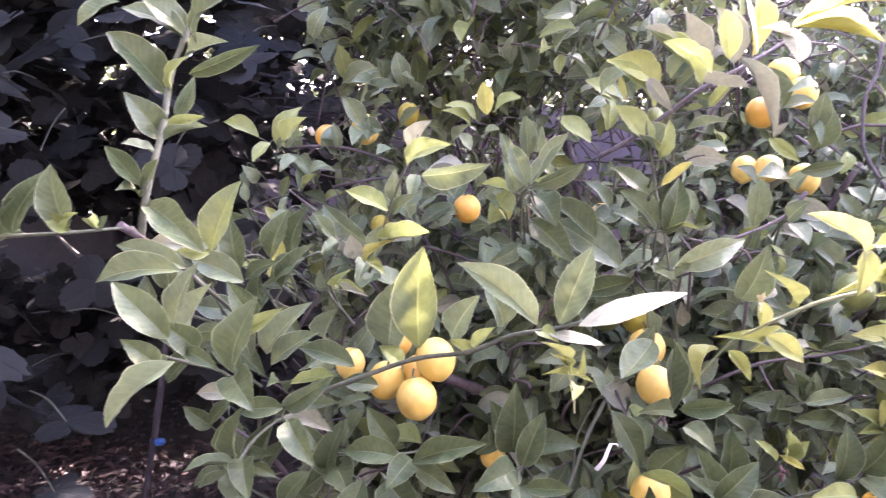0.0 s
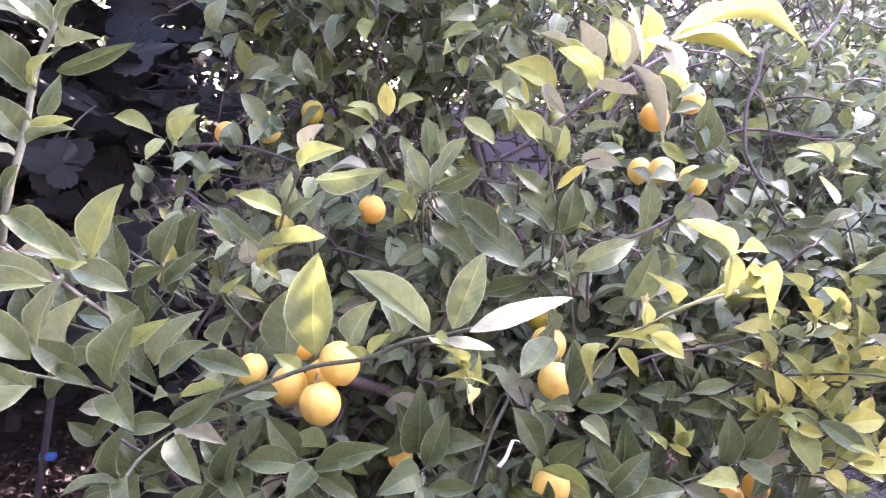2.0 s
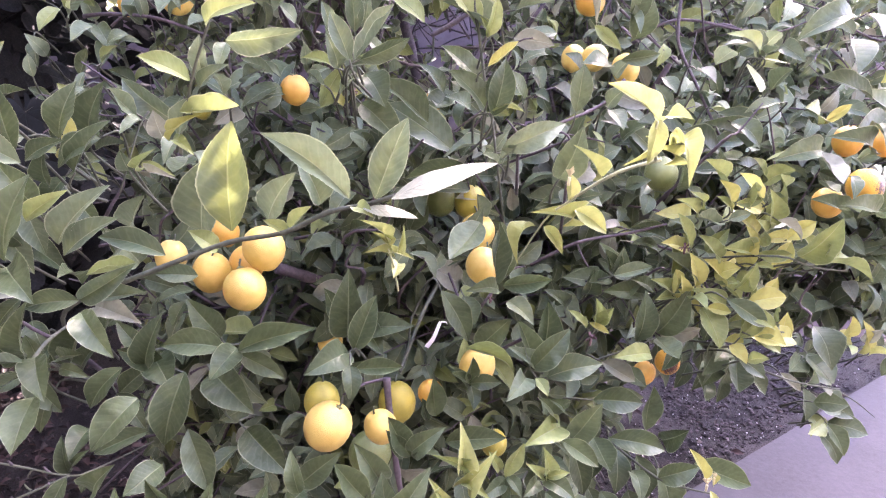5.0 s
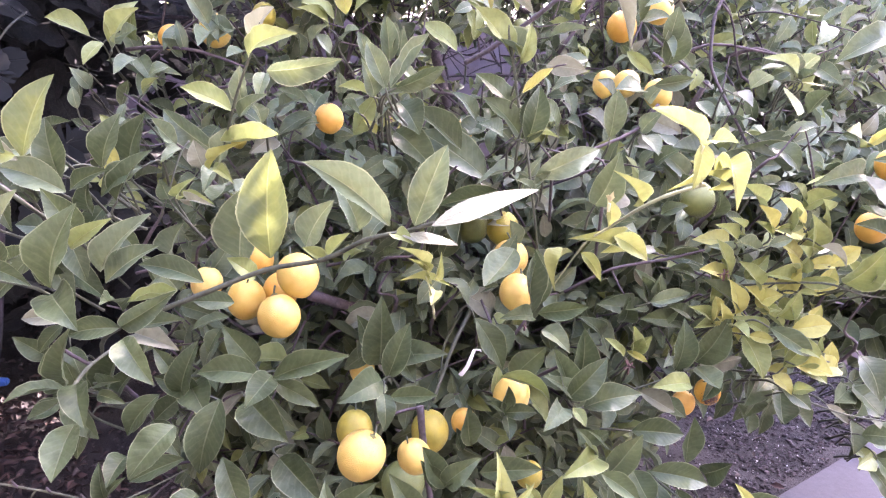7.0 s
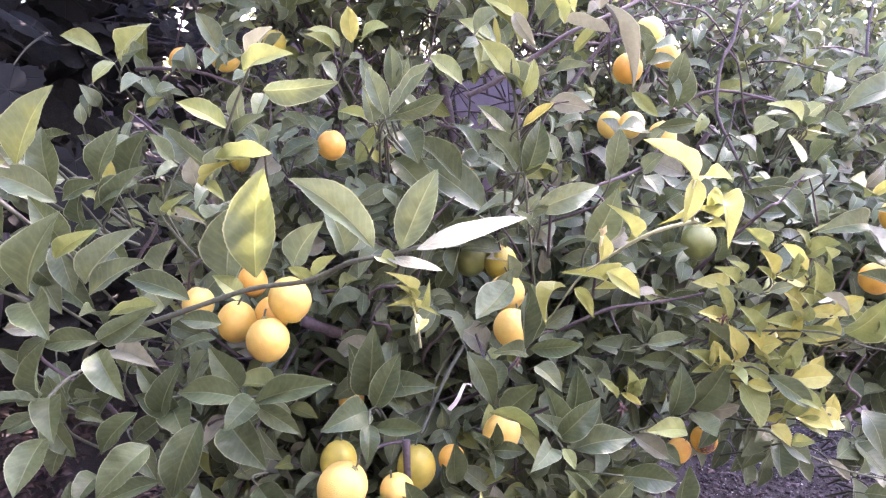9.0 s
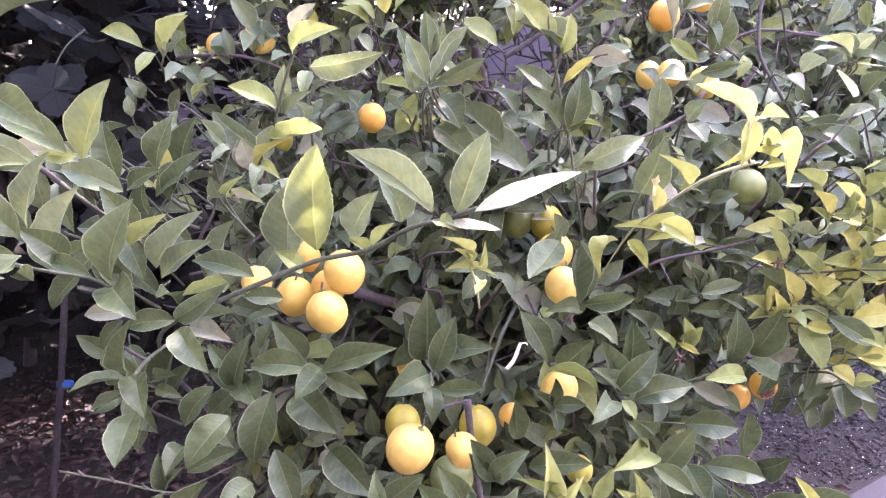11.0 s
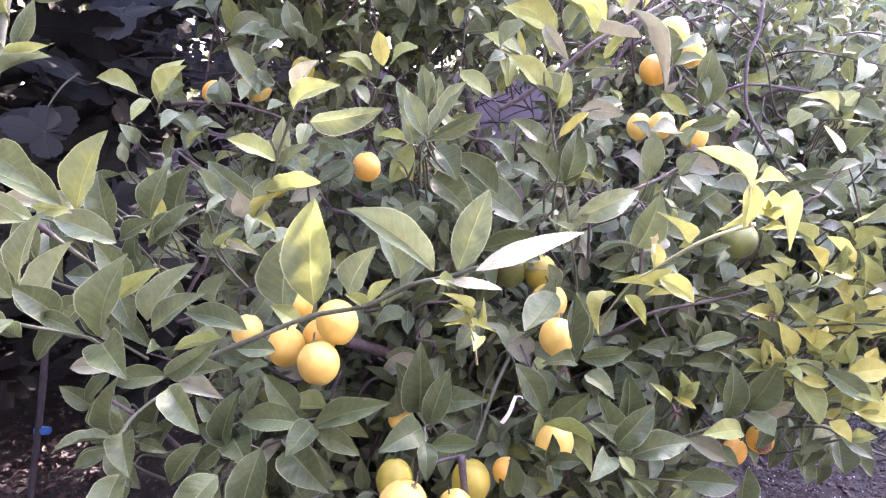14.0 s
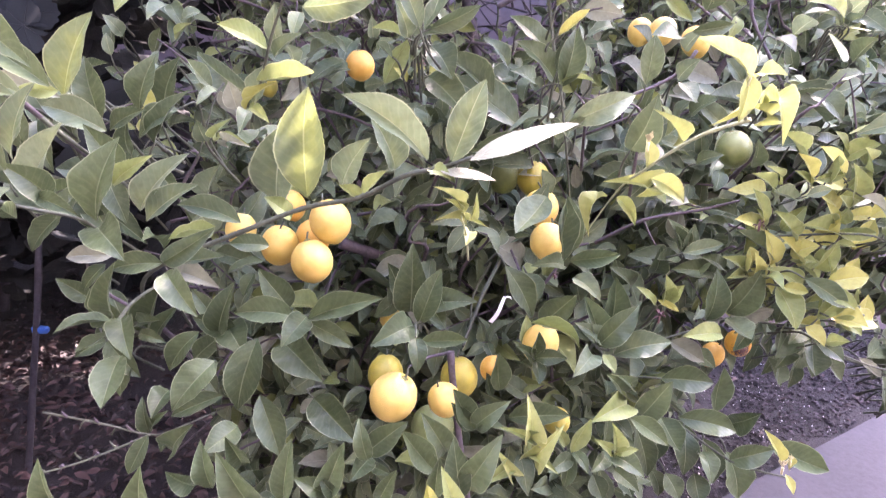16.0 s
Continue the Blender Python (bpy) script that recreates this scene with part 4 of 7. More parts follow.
leaf("y", (0.851, 1.099, 1.435), (0.791, 1.097, 1.471), 0.026, -0)
leaf("g", (0.890, 1.157, 1.444), (0.895, 1.113, 1.480), 0.033, 0)
leaf("g", (0.880, 1.133, 1.438), (0.879, 1.093, 1.451), 0.023, 0)
leaf("y", (0.870, 1.117, 1.430), (0.933, 1.100, 1.423), 0.036, 0, (0.38, -0.32, 0.87))
leaf("y", (0.854, 1.122, 1.417), (0.836, 1.054, 1.376), 0.045, 0, (0.38, -0.32, 0.87))
leaf("g", (0.873, 1.139, 1.442), (0.802, 1.134, 1.453), 0.022, 37)
leaf("g", (0.841, 1.214, 1.419), (0.837, 1.156, 1.447), 0.037, -0)
leaf("g", (0.925, 1.123, 1.357), (0.854, 1.114, 1.340), 0.022, 14)
leaf("d", (0.870, 1.225, 1.331), (0.965, 1.197, 1.273), 0.051, 0)

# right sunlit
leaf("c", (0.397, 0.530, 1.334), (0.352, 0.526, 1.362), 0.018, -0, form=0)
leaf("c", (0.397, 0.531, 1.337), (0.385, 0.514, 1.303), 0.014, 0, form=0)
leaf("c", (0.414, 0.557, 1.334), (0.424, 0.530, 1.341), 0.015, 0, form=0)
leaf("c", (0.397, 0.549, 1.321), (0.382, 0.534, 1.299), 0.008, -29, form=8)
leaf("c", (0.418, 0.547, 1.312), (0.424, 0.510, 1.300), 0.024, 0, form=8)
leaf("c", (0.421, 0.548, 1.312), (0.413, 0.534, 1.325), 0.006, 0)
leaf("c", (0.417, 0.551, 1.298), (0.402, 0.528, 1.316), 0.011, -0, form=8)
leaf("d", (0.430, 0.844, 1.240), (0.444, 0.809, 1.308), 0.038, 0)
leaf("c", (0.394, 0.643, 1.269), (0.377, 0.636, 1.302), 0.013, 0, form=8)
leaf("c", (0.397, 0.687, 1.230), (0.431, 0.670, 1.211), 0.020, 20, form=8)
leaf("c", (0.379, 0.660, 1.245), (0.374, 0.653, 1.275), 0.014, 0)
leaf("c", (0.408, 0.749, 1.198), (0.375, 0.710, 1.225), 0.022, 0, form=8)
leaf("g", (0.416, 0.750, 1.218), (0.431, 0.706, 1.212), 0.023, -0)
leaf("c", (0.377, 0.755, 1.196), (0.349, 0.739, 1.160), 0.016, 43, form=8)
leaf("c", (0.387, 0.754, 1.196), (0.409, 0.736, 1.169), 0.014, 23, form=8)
leaf("y", (0.874, 1.061, 1.259), (0.919, 1.031, 1.294), 0.045, 0, (0.38, -0.32, 0.87))
leaf("y", (0.882, 1.072, 1.220), (0.842, 1.037, 1.267), 0.028, 0)
leaf("y", (0.890, 1.076, 1.219), (0.906, 1.025, 1.251), 0.037, 0)
leaf("g", (0.931, 1.207, 1.244), (0.870, 1.200, 1.250), 0.021, -0)
leaf("d", (0.971, 1.217, 1.211), (0.896, 1.180, 1.246), 0.032, 0)

# right middle
leaf("d", (0.735, 1.100, 1.106), (0.662, 1.096, 1.125), 0.027, 0)
leaf("g", (0.673, 1.106, 1.118), (0.721, 1.092, 1.128), 0.018, -42)
leaf("d", (0.674, 1.103, 1.094), (0.722, 1.086, 1.089), 0.021, 0)
leaf("d", (0.599, 1.009, 1.061), (0.572, 0.994, 1.119), 0.026, 0)
leaf("g", (0.606, 1.014, 1.059), (0.605, 0.985, 1.113), 0.026, -0)
leaf("g", (0.591, 0.983, 1.068), (0.647, 0.970, 1.090), 0.023, 0)
leaf("d", (0.600, 1.020, 1.052), (0.547, 0.974, 1.057), 0.026, 0)
leaf("d", (0.677, 1.009, 1.034), (0.621, 0.972, 1.068), 0.026, -0)
leaf("d", (0.659, 1.002, 1.031), (0.580, 0.979, 1.042), 0.032, 0)
leaf("d", (0.384, 0.898, 1.074), (0.452, 0.883, 1.089), 0.025, 19)
leaf("d", (0.619, 1.119, 1.005), (0.549, 1.067, 1.041), 0.045, -0)
leaf("y", (0.535, 0.906, 1.012), (0.526, 0.886, 1.061), 0.021, 0)
leaf("y", (0.539, 0.910, 1.013), (0.548, 0.878, 1.048), 0.021, 0)
leaf("y", (0.520, 0.899, 1.010), (0.488, 0.894, 1.041), 0.014, -0)
leaf("Y", (0.524, 0.900, 1.018), (0.551, 0.884, 1.008), 0.010, 0)
leaf("d", (0.623, 0.937, 0.974), (0.631, 0.936, 1.056), 0.035, 0)
leaf("d", (0.673, 0.966, 0.976), (0.705, 0.939, 1.058), 0.043, -0)
leaf("p", (0.688, 0.981, 0.965), (0.753, 0.967, 0.984), 0.025, 23)
leaf("g", (0.670, 0.958, 0.970), (0.678, 0.894, 0.963), 0.039, 0)
leaf("y", (0.640, 0.917, 0.961), (0.567, 0.884, 0.971), 0.029, -0)
leaf("p", (0.569, 0.935, 0.938), (0.623, 0.916, 0.912), 0.029, 0)
leaf("d", (0.428, 0.858, 0.961), (0.475, 0.852, 1.027), 0.036, 0)
leaf("g", (0.451, 0.855, 0.950), (0.526, 0.842, 0.982), 0.036, -0)
leaf("d", (0.439, 0.876, 0.952), (0.409, 0.878, 1.029), 0.031, 0)
leaf("d", (0.457, 0.897, 0.967), (0.458, 0.898, 1.051), 0.037, 0)
leaf("g", (0.402, 0.926, 1.040), (0.431, 0.882, 1.024), 0.029, -0)
leaf("g", (0.442, 0.874, 0.957), (0.397, 0.857, 0.997), 0.023, 0)
leaf("g", (0.421, 0.859, 0.948), (0.385, 0.804, 0.948), 0.030, 0)
leaf("y", (0.431, 0.843, 0.956), (0.442, 0.816, 0.942), 0.016, -0)

# yellow group
leaf("y", (0.711, 0.976, 1.172), (0.666, 0.949, 1.206), 0.022, 0)
leaf("y", (0.717, 0.975, 1.185), (0.690, 0.952, 1.217), 0.017, 0)
leaf("Y", (0.763, 0.971, 1.192), (0.734, 0.953, 1.237), 0.026, 0)
leaf("y", (0.798, 0.981, 1.191), (0.777, 0.937, 1.237), 0.030, 0)
leaf("y", (0.771, 0.964, 1.198), (0.809, 0.951, 1.210), 0.016, 33)
leaf("g", (0.759, 0.961, 1.172), (0.789, 0.949, 1.187), 0.017, -0)
leaf("g", (0.759, 0.973, 1.165), (0.693, 0.941, 1.179), 0.025, 0)
leaf("y", (0.767, 0.968, 1.184), (0.729, 0.951, 1.212), 0.017, 0)
leaf("y", (0.840, 0.985, 1.201), (0.823, 0.931, 1.252), 0.039, -0)
leaf("y", (0.830, 0.969, 1.159), (0.814, 0.937, 1.225), 0.034, 0)
leaf("y", (0.820, 0.976, 1.135), (0.797, 0.923, 1.181), 0.034, 0)
leaf("Y", (0.808, 0.951, 1.128), (0.785, 0.946, 1.167), 0.020, 0)
leaf("y", (0.819, 0.964, 1.115), (0.743, 0.929, 1.136), 0.029, 0)
leaf("y", (0.812, 0.950, 1.121), (0.867, 0.934, 1.123), 0.022, 31)
leaf("y", (0.813, 0.947, 1.102), (0.838, 0.933, 1.103), 0.012, -0)
leaf("Y", (0.717, 0.990, 1.110), (0.655, 0.957, 1.135), 0.031, 0)
leaf("y", (0.715, 0.992, 1.105), (0.686, 0.954, 1.150), 0.026, 0)
leaf("y", (0.753, 0.965, 1.100), (0.706, 0.936, 1.150), 0.027, -0)
leaf("Y", (0.687, 0.963, 1.045), (0.665, 0.929, 1.096), 0.030, 0)
leaf("y", (0.679, 0.958, 1.047), (0.636, 0.934, 1.080), 0.020, 0)
leaf("Y", (0.690, 0.962, 1.046), (0.683, 0.927, 1.084), 0.026, 0)
leaf("y", (0.684, 0.958, 1.043), (0.641, 0.929, 1.048), 0.017, 0)
leaf("g", (0.737, 0.966, 1.059), (0.667, 0.967, 1.115), 0.031, 0)
leaf("Y", (0.753, 0.961, 1.079), (0.770, 0.925, 1.104), 0.030, 0)
leaf("y", (0.751, 0.956, 1.071), (0.772, 0.925, 1.080), 0.022, 0)
leaf("y", (0.780, 0.937, 1.065), (0.784, 0.904, 1.114), 0.028, 0)
leaf("y", (0.796, 0.921, 1.058), (0.782, 0.916, 1.098), 0.015, -0)
leaf("Y", (0.792, 0.920, 1.049), (0.849, 0.906, 1.064), 0.034, 0)
leaf("y", (0.706, 0.943, 1.044), (0.709, 0.897, 1.048), 0.025, 0)
leaf("Y", (0.726, 0.923, 1.038), (0.759, 0.908, 1.036), 0.018, 0)
leaf("y", (0.727, 0.938, 1.033), (0.739, 0.887, 0.984), 0.040, 0)
leaf("g", (0.745, 0.905, 1.058), (0.811, 0.882, 1.021), 0.029, 19)
leaf("y", (0.770, 0.900, 1.039), (0.827, 0.881, 1.018), 0.024, -0)
leaf("y", (0.779, 0.903, 0.995), (0.810, 0.895, 1.042), 0.025, 0)
leaf("Y", (0.796, 0.904, 1.003), (0.832, 0.866, 0.999), 0.039, 0)
leaf("y", (0.796, 0.892, 1.000), (0.837, 0.875, 0.982), 0.024, -0)
leaf("Y", (0.766, 0.907, 0.980), (0.784, 0.880, 0.962), 0.025, 0)
leaf("y", (0.796, 0.896, 0.959), (0.808, 0.867, 0.977), 0.019, 0)
leaf("g", (0.789, 0.911, 0.956), (0.826, 0.885, 0.934), 0.028, -0)
leaf("d", (0.814, 0.947, 0.935), (0.785, 0.883, 0.909), 0.042, 0)
leaf("d", (0.806, 0.999, 0.935), (0.750, 0.937, 0.916), 0.044, 0)
leaf("d", (0.804, 0.988, 0.901), (0.758, 0.939, 0.897), 0.027, -0)
leaf("d", (0.792, 0.981, 0.885), (0.767, 0.939, 0.864), 0.025, 0)

# far right
leaf("d", (0.989, 1.073, 1.511), (0.883, 1.046, 1.465), 0.045, 0)
leaf("p", (0.999, 1.058, 1.511), (0.999, 1.003, 1.474), 0.032, -0)
leaf("g", (0.963, 1.034, 1.466), (0.937, 0.969, 1.413), 0.045, 0)
leaf("d", (0.994, 0.993, 1.371), (0.901, 0.999, 1.408), 0.041, 0)
leaf("p", (0.881, 0.891, 1.542), (0.816, 0.861, 1.564), 0.036, 0, (0.38, -0.32, 0.87))
leaf("Y", (0.902, 0.902, 1.586), (0.839, 0.853, 1.602), 0.043, 0, (0.38, -0.32, 0.87))
leaf("Y", (0.967, 0.955, 1.399), (0.955, 0.937, 1.429), 0.019, 0)
leaf("Y", (0.922, 1.000, 1.330), (0.953, 0.987, 1.365), 0.016, 0)
leaf("y", (0.930, 1.024, 1.329), (0.867, 0.973, 1.357), 0.037, 0)
leaf("p", (0.888, 0.950, 1.288), (0.888, 0.890, 1.248), 0.038, 0)
leaf("g", (0.928, 0.933, 1.255), (0.916, 0.893, 1.231), 0.023, -0)
leaf("y", (0.865, 0.919, 1.126), (0.876, 0.862, 1.196), 0.049, 0)
leaf("y", (0.885, 0.896, 1.129), (0.884, 0.879, 1.177), 0.022, 0)
leaf("y", (0.888, 0.910, 1.116), (0.976, 0.884, 1.109), 0.033, -52)
leaf("p", (0.834, 0.945, 1.178), (0.871, 0.924, 1.152), 0.021, 0)
leaf("d", (1.045, 1.064, 0.953), (1.055, 1.000, 0.896), 0.059, 0)
leaf("y", (1.145, 1.092, 0.907), (1.128, 1.045, 0.906), 0.025, -0)
leaf("Y", (1.130, 1.090, 0.920), (1.124, 1.059, 0.976), 0.033, 0)
leaf("g", (1.080, 1.046, 1.333), (1.000, 1.015, 1.390), 0.039, 0)
leaf("d", (1.085, 1.031, 1.265), (1.032, 0.994, 1.181), 0.045, -0)

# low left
# in all the low groups kind d puts the weaker light into leaf colour
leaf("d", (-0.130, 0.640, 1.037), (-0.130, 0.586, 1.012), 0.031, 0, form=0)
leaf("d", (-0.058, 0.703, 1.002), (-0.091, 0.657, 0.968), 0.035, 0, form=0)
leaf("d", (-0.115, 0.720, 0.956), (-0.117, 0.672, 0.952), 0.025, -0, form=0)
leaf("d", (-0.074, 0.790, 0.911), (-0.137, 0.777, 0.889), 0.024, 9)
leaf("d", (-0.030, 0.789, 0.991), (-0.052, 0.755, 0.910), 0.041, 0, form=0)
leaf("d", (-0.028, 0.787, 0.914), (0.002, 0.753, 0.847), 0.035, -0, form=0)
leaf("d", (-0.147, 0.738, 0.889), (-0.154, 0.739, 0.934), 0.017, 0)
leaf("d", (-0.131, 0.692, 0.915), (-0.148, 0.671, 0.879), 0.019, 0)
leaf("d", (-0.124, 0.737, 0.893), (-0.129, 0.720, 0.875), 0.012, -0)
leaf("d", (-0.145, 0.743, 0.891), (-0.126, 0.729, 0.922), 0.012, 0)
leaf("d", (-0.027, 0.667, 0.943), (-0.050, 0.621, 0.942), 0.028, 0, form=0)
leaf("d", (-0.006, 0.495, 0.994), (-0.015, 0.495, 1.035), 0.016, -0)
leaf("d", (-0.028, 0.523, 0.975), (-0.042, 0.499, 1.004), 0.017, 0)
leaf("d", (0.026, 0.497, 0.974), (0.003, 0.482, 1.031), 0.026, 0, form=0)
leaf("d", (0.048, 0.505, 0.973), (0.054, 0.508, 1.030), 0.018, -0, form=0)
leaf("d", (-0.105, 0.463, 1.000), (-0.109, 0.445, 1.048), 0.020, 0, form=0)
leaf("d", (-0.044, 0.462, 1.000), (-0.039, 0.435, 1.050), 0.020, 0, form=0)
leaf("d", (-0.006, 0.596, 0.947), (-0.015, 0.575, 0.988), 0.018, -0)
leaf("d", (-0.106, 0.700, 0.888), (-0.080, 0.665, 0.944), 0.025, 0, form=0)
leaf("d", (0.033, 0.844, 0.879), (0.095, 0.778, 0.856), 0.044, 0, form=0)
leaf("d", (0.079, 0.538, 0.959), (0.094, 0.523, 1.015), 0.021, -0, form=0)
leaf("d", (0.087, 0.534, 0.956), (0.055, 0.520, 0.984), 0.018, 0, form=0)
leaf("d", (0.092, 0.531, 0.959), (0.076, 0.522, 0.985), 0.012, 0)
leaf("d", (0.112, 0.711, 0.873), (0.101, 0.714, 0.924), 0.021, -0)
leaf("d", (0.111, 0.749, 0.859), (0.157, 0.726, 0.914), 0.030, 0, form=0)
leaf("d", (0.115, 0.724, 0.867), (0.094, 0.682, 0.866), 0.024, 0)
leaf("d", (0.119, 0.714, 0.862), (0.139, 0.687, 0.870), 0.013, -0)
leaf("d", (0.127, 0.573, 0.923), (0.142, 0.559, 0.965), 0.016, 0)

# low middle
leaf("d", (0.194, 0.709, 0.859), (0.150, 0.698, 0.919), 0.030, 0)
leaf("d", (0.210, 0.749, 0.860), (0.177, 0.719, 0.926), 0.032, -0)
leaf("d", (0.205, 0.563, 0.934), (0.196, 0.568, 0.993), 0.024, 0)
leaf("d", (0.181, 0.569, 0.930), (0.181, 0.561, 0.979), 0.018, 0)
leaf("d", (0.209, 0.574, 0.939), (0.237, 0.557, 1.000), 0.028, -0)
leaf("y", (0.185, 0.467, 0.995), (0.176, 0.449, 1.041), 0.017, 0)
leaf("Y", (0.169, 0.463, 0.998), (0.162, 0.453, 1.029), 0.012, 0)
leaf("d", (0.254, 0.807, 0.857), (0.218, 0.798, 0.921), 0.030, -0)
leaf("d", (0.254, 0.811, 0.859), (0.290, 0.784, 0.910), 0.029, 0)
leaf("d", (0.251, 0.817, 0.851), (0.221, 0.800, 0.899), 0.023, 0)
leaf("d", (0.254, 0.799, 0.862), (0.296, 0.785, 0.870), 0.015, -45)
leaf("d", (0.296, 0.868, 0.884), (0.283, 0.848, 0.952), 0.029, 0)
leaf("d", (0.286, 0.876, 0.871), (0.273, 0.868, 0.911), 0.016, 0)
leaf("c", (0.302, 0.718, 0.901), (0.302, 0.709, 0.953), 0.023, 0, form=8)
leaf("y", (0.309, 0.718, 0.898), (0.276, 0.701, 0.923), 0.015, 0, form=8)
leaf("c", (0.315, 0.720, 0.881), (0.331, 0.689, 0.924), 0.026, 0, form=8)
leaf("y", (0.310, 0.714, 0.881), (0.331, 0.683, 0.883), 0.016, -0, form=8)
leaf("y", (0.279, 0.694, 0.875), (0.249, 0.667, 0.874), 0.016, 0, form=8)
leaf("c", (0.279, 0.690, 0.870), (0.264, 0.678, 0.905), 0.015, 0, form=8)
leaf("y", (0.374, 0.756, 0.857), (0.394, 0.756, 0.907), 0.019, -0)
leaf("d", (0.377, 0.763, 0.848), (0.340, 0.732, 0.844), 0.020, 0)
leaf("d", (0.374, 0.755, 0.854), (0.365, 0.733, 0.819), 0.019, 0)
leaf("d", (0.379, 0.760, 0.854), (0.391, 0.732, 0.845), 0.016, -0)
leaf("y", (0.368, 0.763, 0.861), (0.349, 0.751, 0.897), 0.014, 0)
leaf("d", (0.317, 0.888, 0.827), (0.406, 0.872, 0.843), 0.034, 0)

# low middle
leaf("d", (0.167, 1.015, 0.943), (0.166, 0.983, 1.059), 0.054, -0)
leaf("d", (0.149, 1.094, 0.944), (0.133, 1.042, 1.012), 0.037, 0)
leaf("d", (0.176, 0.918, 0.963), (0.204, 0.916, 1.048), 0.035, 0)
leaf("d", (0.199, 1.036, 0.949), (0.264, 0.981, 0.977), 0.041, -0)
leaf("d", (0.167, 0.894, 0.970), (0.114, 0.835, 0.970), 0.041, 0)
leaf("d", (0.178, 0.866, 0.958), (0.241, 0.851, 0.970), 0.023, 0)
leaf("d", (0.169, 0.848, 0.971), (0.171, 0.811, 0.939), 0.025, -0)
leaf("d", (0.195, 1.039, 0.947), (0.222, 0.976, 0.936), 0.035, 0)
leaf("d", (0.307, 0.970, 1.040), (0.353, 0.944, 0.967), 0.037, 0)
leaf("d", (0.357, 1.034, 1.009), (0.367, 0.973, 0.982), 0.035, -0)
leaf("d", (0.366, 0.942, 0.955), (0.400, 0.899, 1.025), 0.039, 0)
leaf("y", (0.331, 0.869, 0.989), (0.407, 0.848, 0.965), 0.018, 0, form=8)
leaf("d", (0.337, 0.849, 0.944), (0.333, 0.830, 0.993), 0.019, -0)
leaf("d", (0.336, 0.844, 0.947), (0.376, 0.827, 0.956), 0.021, 0)
leaf("d", (0.334, 0.851, 0.943), (0.308, 0.827, 0.971), 0.015, 0)
leaf("d", (0.340, 0.851, 0.939), (0.339, 0.817, 0.922), 0.019, -0)
leaf("d", (0.381, 0.918, 1.068), (0.375, 0.920, 1.162), 0.031, 30)
leaf("d", (0.392, 0.947, 1.050), (0.340, 0.916, 1.063), 0.024, 0)
leaf("p", (0.369, 1.136, 0.995), (0.302, 1.086, 1.049), 0.052, -0)
leaf("d", (0.231, 1.136, 1.033), (0.230, 1.099, 0.994), 0.025, 0)
leaf("d", (0.263, 1.140, 0.991), (0.285, 1.085, 1.015), 0.029, 0)
leaf("d", (0.145, 1.097, 1.086), (0.146, 1.066, 1.054), 0.020, -0)
leaf("d", (0.168, 1.101, 1.100), (0.194, 1.068, 1.118), 0.019, 0)
leaf("d", (0.121, 1.140, 1.070), (0.094, 1.123, 1.023), 0.025, 0)

# low right
leaf("d", (0.479, 0.803, 0.881), (0.502, 0.771, 0.950), 0.036, -0)
leaf("y", (0.461, 0.806, 0.900), (0.400, 0.753, 0.909), 0.034, 0)
leaf("d", (0.449, 0.763, 0.904), (0.496, 0.739, 0.879), 0.025, 0)
leaf("d", (0.453, 0.811, 0.910), (0.422, 0.782, 0.954), 0.023, -0)
leaf("d", (0.464, 0.810, 0.919), (0.438, 0.783, 0.954), 0.018, 0)
leaf("d", (0.522, 0.844, 0.920), (0.592, 0.827, 0.926), 0.035, 0)
leaf("d", (0.539, 0.810, 0.878), (0.619, 0.788, 0.870), 0.033, -0)
leaf("d", (0.642, 0.896, 0.838), (0.644, 0.900, 0.913), 0.033, 0)
leaf("d", (0.691, 0.923, 0.802), (0.703, 0.875, 0.846), 0.034, 0)
leaf("y", (0.418, 0.727, 0.877), (0.408, 0.707, 0.926), 0.019, -0)
leaf("y", (0.416, 0.717, 0.881), (0.440, 0.706, 0.895), 0.011, 0)
leaf("d", (0.414, 0.725, 0.874), (0.444, 0.689, 0.871), 0.025, 0)
leaf("y", (0.414, 0.726, 0.878), (0.389, 0.705, 0.907), 0.014, -0)
leaf("d", (0.407, 0.726, 0.873), (0.383, 0.694, 0.871), 0.017, 0)
leaf("d", (0.424, 0.734, 0.847), (0.448, 0.703, 0.837), 0.021, 0)
leaf("d", (0.533, 0.848, 0.855), (0.538, 0.784, 0.841), 0.037, -0)
leaf("d", (0.571, 0.847, 0.837), (0.558, 0.802, 0.792), 0.033, 0)
leaf("d", (0.590, 0.826, 0.813), (0.584, 0.774, 0.803), 0.029, 0)
leaf("d", (0.605, 0.778, 0.832), (0.649, 0.755, 0.866), 0.030, -0)
leaf("d", (0.653, 0.773, 0.858), (0.729, 0.748, 0.839), 0.035, 0)
leaf("Y", (0.645, 0.732, 0.860), (0.620, 0.735, 0.904), 0.016, 0)
leaf("Y", (0.653, 0.728, 0.846), (0.657, 0.710, 0.829), 0.010, 0)
leaf("Y", (0.660, 0.734, 0.850), (0.648, 0.719, 0.879), 0.012, 0)

# right hanging
leaf("d", (1.082, 1.105, 0.878), (1.093, 1.033, 0.849), 0.049, 0)
leaf("d", (1.072, 1.104, 0.867), (1.005, 1.048, 0.864), 0.042, -0)
leaf("d", (1.066, 1.065, 0.804), (1.054, 1.044, 0.757), 0.023, 0)
leaf("d", (1.053, 1.029, 0.812), (1.092, 0.991, 0.828), 0.035, 0)
leaf("y", (1.083, 1.026, 0.768), (1.012, 0.978, 0.773), 0.030, -0)
leaf("d", (1.078, 1.012, 0.774), (1.097, 0.973, 0.730), 0.035, 0)
